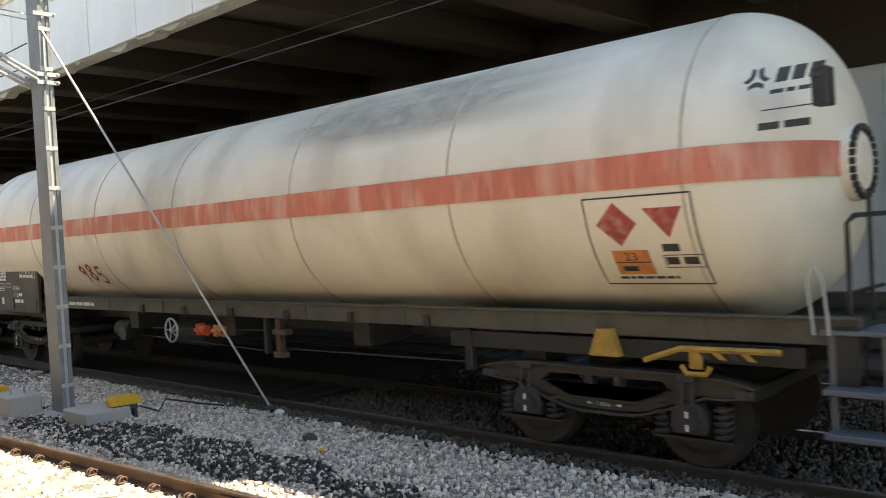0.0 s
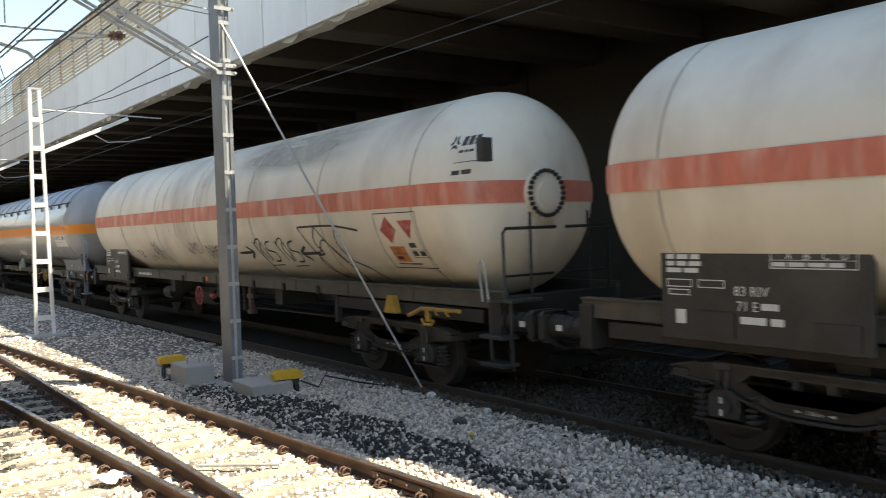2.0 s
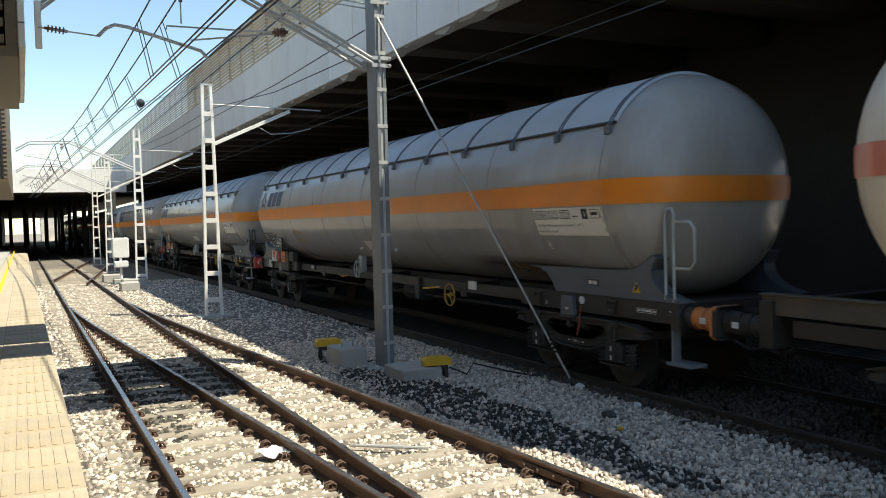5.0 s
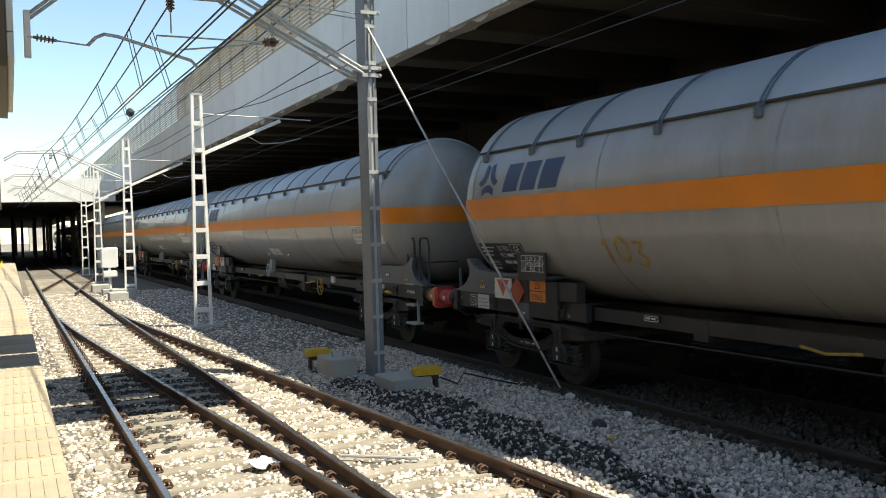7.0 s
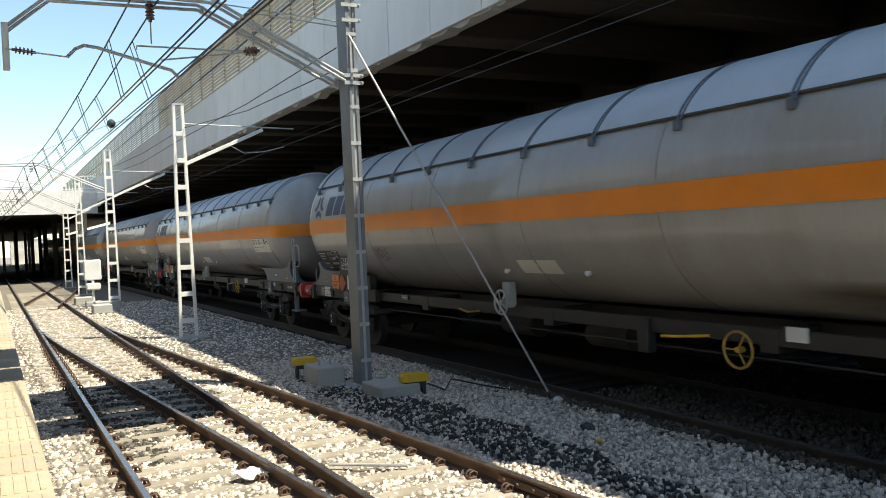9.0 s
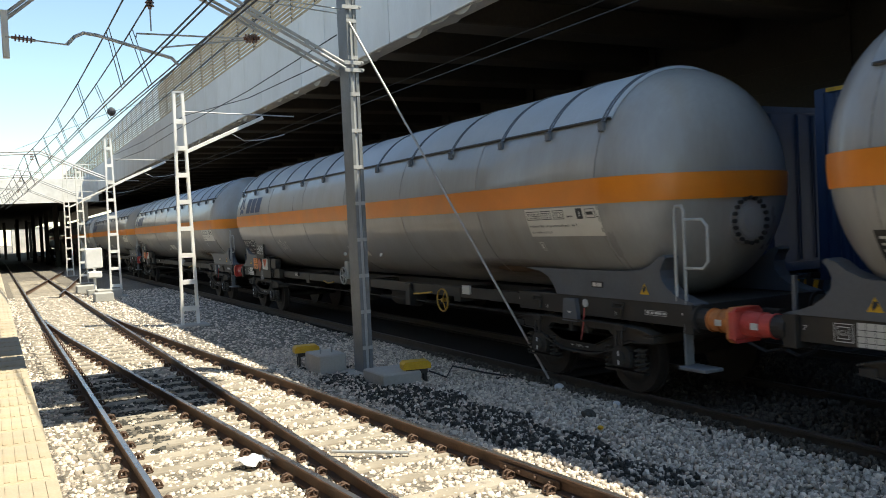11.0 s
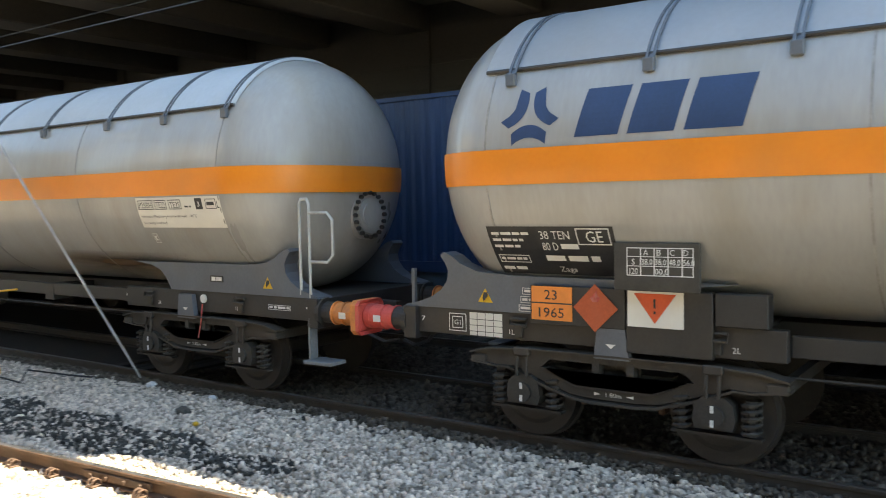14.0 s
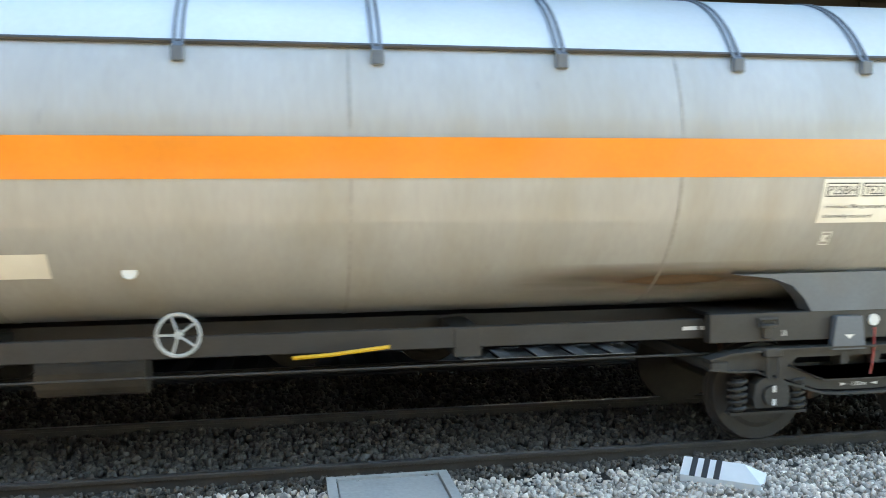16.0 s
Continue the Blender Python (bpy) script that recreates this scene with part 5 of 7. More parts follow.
def grey_wagon(label):
    e = empty("tank_wagon", label=label, category="tank wagon", group="tank train")
    f = -LONG
    bm, prof = shell(R_B, Z_B, -0.93, f + 0.86, 0.98)
    tank = part("tank", bm, GREY_TANK, e, "light grey insulated gas tank", smooth=True)
    part("stripe", stripe_band(R_B, Z_B, 2.44, 2.76, prof), ORANGE, tank, "orange band along the tank", smooth=True)
    for y in (1.85, 4.77, 7.53, 10.35, 13.09, 15.9, 19.1):
        part("weld_seam", ring(f + y, R_B, Z_B, 0.02, 0.005), SEAM_GREY, tank)
    sh = part("sunshield", lathe([(-1.80, R_B), (-1.80, R_B + 0.035), (f + 1.75, R_B + 0.035), (f + 1.75, R_B)], 40, Z_B, (33, 147)), SHIELD, tank, "pale sunshield plate over the tank", smooth=False)
    for p_ in sh.data.polygons:
        p_.use_smooth = True
    # dark rods draw in the shadow of the gap below the sunshield
    for a in (33, 147):
        ra = radians(a)
        c, s = -(R_B + 0.02) * math.cos(ra), Z_B + (R_B + 0.02) * math.sin(ra)
        part("shield_edge", bar((c, -1.8, s), (c, f + 1.75, s), r=0.02, seg=6), FRAME_GREY, tank)
    for y in (1.84, 2.99, 4.21, 5.78, 7.30, 8.82, 10.38, 11.90, 13.40, 14.90, 16.42, 17.58, 18.9):
        st = part("strap", twin_ring(-LONG + y, R_B + 0.034, Z_B, (30, 150)), SADDLE_GREY, tank, "steel strap over the sunshield")
        for a in (29, 151):
            ra = radians(a)
            cx, cz = -(R_B + 0.04) * math.cos(ra), Z_B + (R_B + 0.04) * math.sin(ra)
            part("strap_clamp", boxes((cx - 0.03, cx + 0.03, -LONG + y - 0.05, -LONG + y + 0.05, cz - 0.08, cz + 0.04), bevel=0.01), SADDLE_GREY, st)
    hatch(e, f + 0.92, -1, 0.12, 2.15, 0.31, 20, GREY_TANK, FRAME_GREY)
    hatch(e, -0.99, 1, -0.15, 2.16, 0.31, 20, GREY_TANK, FRAME_GREY)
    # underframe
    for s in (-1, 1):
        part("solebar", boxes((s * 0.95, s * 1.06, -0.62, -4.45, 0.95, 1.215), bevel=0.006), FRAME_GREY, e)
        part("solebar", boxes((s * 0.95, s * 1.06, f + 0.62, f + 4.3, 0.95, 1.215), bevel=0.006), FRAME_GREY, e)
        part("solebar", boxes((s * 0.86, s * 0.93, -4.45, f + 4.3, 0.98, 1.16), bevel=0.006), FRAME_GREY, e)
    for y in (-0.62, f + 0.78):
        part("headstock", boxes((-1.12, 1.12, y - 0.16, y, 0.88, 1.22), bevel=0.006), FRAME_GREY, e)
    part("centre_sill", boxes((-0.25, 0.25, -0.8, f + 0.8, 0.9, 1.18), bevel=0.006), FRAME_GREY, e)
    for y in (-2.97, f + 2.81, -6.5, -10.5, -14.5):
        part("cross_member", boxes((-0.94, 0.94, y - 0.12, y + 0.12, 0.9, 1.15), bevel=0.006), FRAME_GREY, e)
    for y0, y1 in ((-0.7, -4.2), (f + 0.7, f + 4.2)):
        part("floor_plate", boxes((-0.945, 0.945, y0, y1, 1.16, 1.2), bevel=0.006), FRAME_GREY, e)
    saddle(e, 0, 1, SADDLE_GREY)
    saddle(e, f, -1, SADDLE_GREY)
    bogie(e, -2.97)
    bogie(e, f + 2.81)
    buffers(e, -0.62, 1, BUFFER_RED)
    buffers(e, f + 0.62, -1, BUFFER_ORANGE)
    coupling(e, -0.62, 1)
    coupling(e, f + 0.62, -1)
    end_rails(e, f + 0.77, -1, -1)
    end_rails(e, -0.77, 1, 1)
    part("corner_post", boxes((-1.0, -0.96, -0.69, -0.65, 1.2, 1.60)), SADDLE_GREY, e)
    # jacking pads, lifting lugs, white dot
    for y in (f + 2.95, -2.97):
        j = bmesh.new()
        prism(j, [(y - 0.17, 0.86), (y + 0.17, 0.86), (y + 0.13, 1.17), (y - 0.13, 1.17)], "x", -1.13, -1.062)
        part("jacking_pad", j, SADDLE_GREY, e)
        t = bmesh.new()
        Flat(-1.13).poly([(y + 0.05, 1.0), (y - 0.05, 1.0), (y, 0.96)], t)
        part("jack_mark", t, WHITE_MARK, e)
    for y in (f + 1.95, f + 3.75, -2.0, -3.9):
        l = bmesh.new()
        tube(l, [(-1.09, y - 0.09, 1.16), (-1.11, y - 0.09, 1.1), (-1.11, y + 0.09, 1.1), (-1.09, y + 0.09, 1.16)], 0.018, 5, closed=True)
        box(l, -1.1, -1.06, y - 0.04, y + 0.04, 0.98, 1.1, bevel=0.008)
        part("lashing_eye", l, BOGIE, e)
    part("earth_disc", disc(bmesh.new(), (-1.07, f + 2.66, 1.12), (1, 0, 0), 0.055, 0.02, 16), WHITE_MARK, e)
    part("earth_cable", bar((-1.09, f + 2.66, 1.05), (-1.11, f + 2.68, 0.8), (-1.12, f + 2.72, 0.62), r=0.010, seg=5), HAZ_WORN, e)
    # labels at the front end
    sk = Skin(R_B, Z_B)
    fl = Flat(-1.06)
    fs = Flat(-1.075)
    panel_ = part("label_panel", sk.rect(f + 3.46, f + 1.83, 2.04, 2.42), LABEL_WHITE, tank, "white label panel with black lettering")
    sk2 = Skin(R_B, Z_B, 0.007)
    for y, w, word in ((3.43, 0.31, "P25BH"), (3.08, 0.23, "TE22"), (2.80, 0.24, "TE25")):
        part("word_frame", sk2.rim(f + y, f + y - w, 2.27, 2.39, 0.010), MARK_BLACK, panel_)
        part("label_word", lettering(word, 0.075, sk2, f + y - 0.025, 2.29, w - 0.05), MARK_BLACK, panel_)
    part("label_bar", bars_of_text(sk2, f + 2.50, 2.285, 0.15, 0.03, 1, 3), MARK_BLACK, panel_)
    part("digit_field", sk2.rect(f + 2.29, f + 2.16, 2.265, 2.40), MARK_BLACK, panel_)
    part("date_frame", sk2.rim(f + 2.10, f + 1.91, 2.27, 2.39, 0.008), MARK_BLACK, panel_)
    part("date_bar", bars_of_text(sk2, f + 2.08, 2.30, 0.15, 0.06, 1, 5), MARK_BLACK, panel_)
    part("label_letter", lettering("L", 0.08, sk2, f + 1.895, 2.28, 0.04), MARK_BLACK, panel_)
    part("label_line", lettering("minimum filling temperature allowed   -40°C", 0.034, sk2, f + 3.41, 2.17, 1.10), MARK_BLACK, panel_)
    part("label_line", lettering("thermally insulated", 0.034, sk2, f + 3.41, 2.085, 0.47), MARK_BLACK, panel_)
    t = bmesh.new()
    lettering("3", 0.06, Skin(R_B, Z_B, 0.010), f + 2.245, 2.30, 0.04, t)
    part("label_digit", t, WHITE_MARK, tank)
    t = sk.rim(f + 3.36, f + 3.26, 1.84, 1.96, 0.008)
    sk.poly([(f + 3.34, 1.87), (f + 3.28, 1.93), (f + 3.34, 1.93), (f + 3.28, 1.87)], t)
    part("test_mark", t, WHITE_MARK, tank)
    # stain at the saddle's top end
    part("rust_streak", Skin(R_B, Z_B, 0.003).rect(f + 6.9, f + 2.9, 1.30, 1.70), STAIN, tank, "brown rust stain low on the tank")
    # labels at the rear end
    plate = part("number_plate", sk.rect(-1.81, -3.09, 1.60, 2.06), BLACK, tank, "black wagon data plate with white marks")
    for k, (wd, hh) in enumerate(((0.50, 0.036), (0.40, 0.036), (0.34, 0.036))):
        part("plate_line", bars_of_text(sk2, -1.85, 1.975 - 0.06 * k, wd, hh, 1, 11 + k), WHITE_MARK, plate)
    for word, hh, y, z, wd in (("38 TEN", 0.075, -2.36, 1.945, 0.30), ("80 D", 0.075, -2.36, 1.84, 0.16), ("GE", 0.10, -2.82, 1.92, 0.16), ("Zags", 0.05, -2.45, 1.635, 0.17)):
        part("plate_word", lettering(word, hh, sk2, y, z, wd), WHITE_MARK, plate)
    part("plate_bar", bars_of_text(sk2, -2.55, 1.84, 0.20, 0.07, 1, 12), WHITE_MARK, plate)
    part("plate_frame", sk2.rim(-2.73, -3.05, 1.895, 2.045, 0.010), WHITE_MARK, plate)
    part("plate_bar", bars_of_text(sk2, -2.36, 1.725, 0.66, 0.075, 1, 13), WHITE_MARK, plate)
    part("plate_frame", sk2.rim(-1.85, -2.18, 1.715, 1.79, 0.008), WHITE_MARK, plate)
    part("plate_bar", bars_of_text(sk2, -1.87, 1.735, 0.28, 0.035, 1, 15), WHITE_MARK, plate)
    part("plate_bar", bars_of_text(sk2, -1.85, 1.635, 0.36, 0.045, 1, 14), WHITE_MARK, plate)
    part("load_board", boxes((-1.30, -1.27, -3.08, -3.83, 1.51, 1.92), bevel=0.006), DARK_BOARD, e, "dark grey load table board")
    for y in (-3.2, -3.72):
        part("board_stay", boxes((-1.27, -1.08, y - 0.02, y + 0.02, 1.52, 1.56)), FRAME_GREY, e)
    lb = Flat(-1.30)
    t = bmesh.new()
    lb.rim(-3.2, -3.78, 1.64, 1.88, 0.008, t)
    for z in (1.72, 1.80):
        lb.rect(-3.2, -3.78, z, z + 0.006, t)
    for k in range(1, 5):
        lb.rect(-3.2 - 0.12 * k, -3.21 - 0.12 * k, 1.64, 1.88, t)
    for k, c in enumerate("ABCD"):
        lettering(c, 0.05, lb, -3.35 - 0.115 * k, 1.815, 0.04, t)
    lettering("S", 0.05, lb, -3.245, 1.735, 0.03, t)
    for k, c in enumerate(("38,0", "38,0", "48,0", "56,0")):
        lettering(c, 0.05, lb, -3.333 - 0.12 * k, 1.735, 0.095, t)
    lettering("120", 0.05, lb, -3.225, 1.655, 0.075, t)
    lettering("00,0", 0.05, lb, -3.45, 1.655, 0.12, t)
    part("load_table", t, WHITE_MARK, e)
    part("plate_holder", boxes((-1.14, -1.065, -2.16, -3.11, 1.14, 1.50), (-1.14, -1.065, -3.12, -3.88, 0.94, 1.50), bevel=0.006), FRAME_GREY, e)
    part("placard_box", boxes((-1.12, -0.96, -3.89, -4.32, 1.22, 1.50), bevel=0.01), FRAME_GREY, e)
    ph = Flat(-1.14)
    hp = part("hazard_plate", boxes((-1.150, -1.143, -2.18, -2.6, 1.18, 1.495)), HAZ_ORANGE, e, "orange hazard plate reading 23 over 1965")
    part("divider", boxes((-1.152, -1.1502, -2.18, -2.6, 1.334, 1.346)), MARK_BLACK, hp)
    ph2 = Flat(-1.152)
    part("hazard_number", lettering("23", 0.09, ph2, -2.32, 1.375, 0.13), MARK_BLACK, hp)
    part("hazard_number", lettering("1965", 0.09, ph2, -2.26, 1.21, 0.26), MARK_BLACK, hp)
    d = bmesh.new()
    prism(d, [(-2.62, 1.32), (-2.83, 1.535), (-3.05, 1.32), (-2.83, 1.105)], "x", -1.158, -1.146)
    dp = part("flame_placard", d, HAZ_FLAME, e, "red diamond flammable gas placard")
    t = bmesh.new()
    Flat(-1.158).poly([(-2.785, 1.41), (-2.81, 1.375), (-2.86, 1.375), (-2.885, 1.41), (-2.86, 1.44), (-2.85, 1.48), (-2.815, 1.435)], t)
    part("flame_mark", t, HAZ_WORN, dp)
    wp = part("shunting_placard", boxes((-1.155, -1.143, -3.14, -3.64, 1.18, 1.50)), LABEL_WHITE, e, "white placard with a red triangle")
    t = bmesh.new()
    Flat(-1.155).poly([(-3.2, 1.475), (-3.58, 1.475), (-3.39, 1.215)], t)
    part("triangle", t, HAZ_RED, wp)
    t = Flat(-1.158).rect(-3.38, -3.4, 1.35, 1.43)
    Flat(-1.158).rect(-3.38, -3.4, 1.30, 1.325, t)
    part("mark", t, MARK_BLACK, wp)
    # solebar stencils
    part("stencil_frame", fl.rim(-1.17, -1.38, 0.99, 1.17, 0.008), WHITE_MARK, e)
    part("stencil_frame", fl.rim(-1.21, -1.34, 1.02, 1.14, 0.008), WHITE_MARK, e)
    part("stencil_frame", fl.rim(f + 1.48, f + 1.10, 1.05, 1.11, 0.006), WHITE_MARK, e)
    for word, y, z, wd in (("G1", -1.235, 1.055, 0.075), ("7", -0.82, 1.07, 0.05), ("1L", -1.88, 1.0, 0.06), ("1R", f + 2.06, 1.0, 0.06), ("2R", f + 3.60, 1.0, 0.06), ("2L", -4.02, 1.0, 0.07)):
        part("stencil", lettering(word, 0.05, fl, y, z, wd), WHITE_MARK, e)
    part("stencil_bar", bars_of_text(fl, f + 1.46, 1.06, 0.35, 0.04, 1, 22), WHITE_MARK, e)
    part("stencil_bar", bars_of_text(fl, f + 0.85, 1.08, 0.1, 0.04, 1, 23), WHITE_MARK, e)
    part("stencil_bar", bars_of_text(Flat(-0.93), f + 4.5, 1.05, 0.3, 0.05, 1, 24), WHITE_MARK, e)
    part("maintenance_panel", boxes((-1.064, -1.0601, -1.42, -1.80, 0.96, 1.19)), LABEL_WHITE, e, "pale maintenance grid panel")
    for k in range(3):
        part("grid_line", Flat(-1.064).rect(-1.42, -1.80, 1.0 + 0.06 * k, 1.006 + 0.06 * k), DARK_BOARD, e)
        part("grid_line", Flat(-1.064).rect(-1.51 - 0.095 * k, -1.516 - 0.095 * k, 0.96, 1.19), DARK_BOARD, e)
    for y in (f + 1.46, -1.62):
        t = fs.poly([(y + 0.085, 1.30), (y, 1.44), (y - 0.085, 1.30)])
        part("warning_triangle", t, YELLOW, e, "yellow overhead line warning triangle")
        t = bmesh.new()
        Flat(-1.079).poly([(y + 0.015, 1.40), (y - 0.03, 1.40), (y - 0.005, 1.36), (y - 0.03, 1.36), (y + 0.02, 1.31), (y + 0.005, 1.35), (y + 0.03, 1.35)], t)
        part("bolt_mark", t, MARK_BLACK, e)
    rp = part("rating_plate", boxes((-1.083, -1.0755, f + 2.50, f + 2.26, 1.345, 1.425)), DARK_BOARD, e)
    part("plate_field", boxes((-1.086, -1.0832, f + 2.47, f + 2.40, 1.36, 1.41)), LABEL_WHITE, rp)
    part("plate_field", boxes((-1.086, -1.0832, f + 2.385, f + 2.28, 1.36, 1.41)), CHALK, rp)
    for k in range(3):
        part("weight_frame", fs.rim(-2.0 - 0.02 * k, -2.16, 1.235 + 0.082 * k, 1.30 + 0.082 * k, 0.006), WHITE_MARK, e)
        part("weight_stencil", bars_of_text(fs, -2.02 - 0.02 * k, 1.25 + 0.082 * k, 0.13, 0.035, 1, 25 + k), WHITE_MARK, e)
    # middle of the wagon: panels, hand wheels, brake gear
    for y in (-10.42, -10.93):
        part("side_label", sk.rect(y + 0.24, y - 0.24, 1.68, 1.88), LABEL_WHITE, tank, "pale label panel low on the tank")
    for y in (-9.75, -11.75):
        part("valve_cap", disc(bmesh.new(), sk.put(y, 1.72), (1, 0, -0.4), 0.06, 0.03, 14), WHITE_MARK, tank)
    part("control_box", boxes((-1.04, -0.9, -9.62, -9.42, 1.12, 1.52), bevel=0.015), RAIL_PAINT, e, "pale grey control box below the tank")
    part("valve_housing", boxes((-1.0, -0.86, -12.7, -12.5, 0.72, 1.15), bevel=0.015), FRAME_GREY, e)
    hand_wheel(e, -1.09, -9.45, 1.20, 0.19, RAIL_PAINT)
    hand_wheel(e, -1.09, f + 8.9, 1.20, 0.17, RAIL_PAINT, name="valve_wheel")
    hand_wheel(e, -1.07, -14.2, 0.92, 0.2, YELLOW_OLD, 3, "brake_wheel")
    part("yellow_lever", bar((-1.04, -8.0, 1.02), (-1.05, -8.3, 0.98), (-1.05, -8.7, 1.02), r=0.018, seg=6), YELLOW_OLD, e)
    part("brake_handle", bar((-1.05, f + 8.0, 0.97), (-1.08, f + 7.7, 0.99), (-1.08, f + 7.2, 1.04), r=0.018, seg=6), YELLOW, e, "yellow brake changeover handle")
    part("brake_rod", bar((-0.85, -4.3, 0.80), (-0.85, f + 4.2, 0.82), r=0.013, seg=6), BOGIE, e)
    for y in (-9.0, -11.3):
        part("air_reservoir", disc(bmesh.new(), (-0.35, y, 0.78), (0, 1, 0), 0.2, 0.9, 18), BOGIE, e)
    part("brake_plate", boxes((-0.97, -0.931, -5.55, -5.82, 1.06, 1.15)), BLACK, e)
    t = Flat(-0.97).rim(-5.56, -5.81, 1.07, 1.14, 0.008)
    bars_of_text(Flat(-0.97), -5.59, 1.085, 0.2, 0.04, 1, 29, t)
    part("plate_mark", t, WHITE_MARK, e)
    part("gauge_plate", boxes((-0.97, -0.931, -14.75, -15.0, 1.05, 1.20)), LABEL_WHITE, e)
    # the maker's mark in blue, as plain shapes
    lg = bmesh.new()
    emblem(sk, -2.35, 3.03, 0.27, lg)
    part("emblem", lg, LOGO_BLUE, tank, "dark blue three-armed emblem")
    for y0, w_ in ((-2.80, 0.40), (-3.28, 0.40), (-3.76, 0.46)):
        part("maker_block", sk.poly([(y0, 2.83), (y0 - w_, 2.83), (y0 - w_ - 0.1, 3.24), (y0 - 0.1, 3.24)], bmesh.new()), LOGO_BLUE, tank, "dark blue slanted block mark")
    return e


def scrawl(tank, skin, word, y, z, h, width, paint, name="chalk_number", wide=0.018):
    """Hand-drawn digits from simple strokes."""
    strokes = {
        "0": [[(0.5, 1), (0.1, 0.75), (0.1, 0.25), (0.5, 0), (0.9, 0.25), (0.9, 0.75), (0.5, 1)]],
        "1": [[(0.3, 0.75), (0.6, 1), (0.55, 0)]],
        "3": [[(0.1, 0.95), (0.8, 0.95), (0.4, 0.55), (0.85, 0.3), (0.5, 0), (0.1, 0.1)]],
        "4": [[(0.6, 1), (0.1, 0.35), (0.9, 0.4)], [(0.7, 0.8), (0.65, 0)]],
        "5": [[(0.9, 1), (0.25, 0.98), (0.2, 0.58), (0.65, 0.6), (0.9, 0.3), (0.6, 0.02), (0.1, 0.1)]],
        "8": [[(0.5, 0.55), (0.15, 0.8), (0.5, 1), (0.85, 0.8), (0.5, 0.55), (0.1, 0.25), (0.5, 0), (0.9, 0.25), (0.5, 0.55)]],
        "9": [[(0.85, 0.75), (0.5, 1), (0.15, 0.75), (0.5, 0.52), (0.85, 0.75), (0.75, 0.3), (0.6, 0)]],
    }
    bm = bmesh.new()
    step = width / len(word)
    for i, c in enumerate(word):
        for s in strokes[c]:
            pts = []
            for (u0, v0), (u1, v1) in zip(s, s[1:]):
                pts += [(u0 + (u1 - u0) * t / 4, v0 + (v1 - v0) * t / 4) for t in range(4)]
            pts.append(s[-1])
            skin.stroke([(y - step * (i + 0.82 * u), z + h * v + 0.03 * math.sin(i * 2.1)) for u, v in pts], wide, bm)
    return part(name, bm, paint, tank, "hand-painted number on the tank")


# cream wagon
R_A, Z_A = 1.47, 2.74


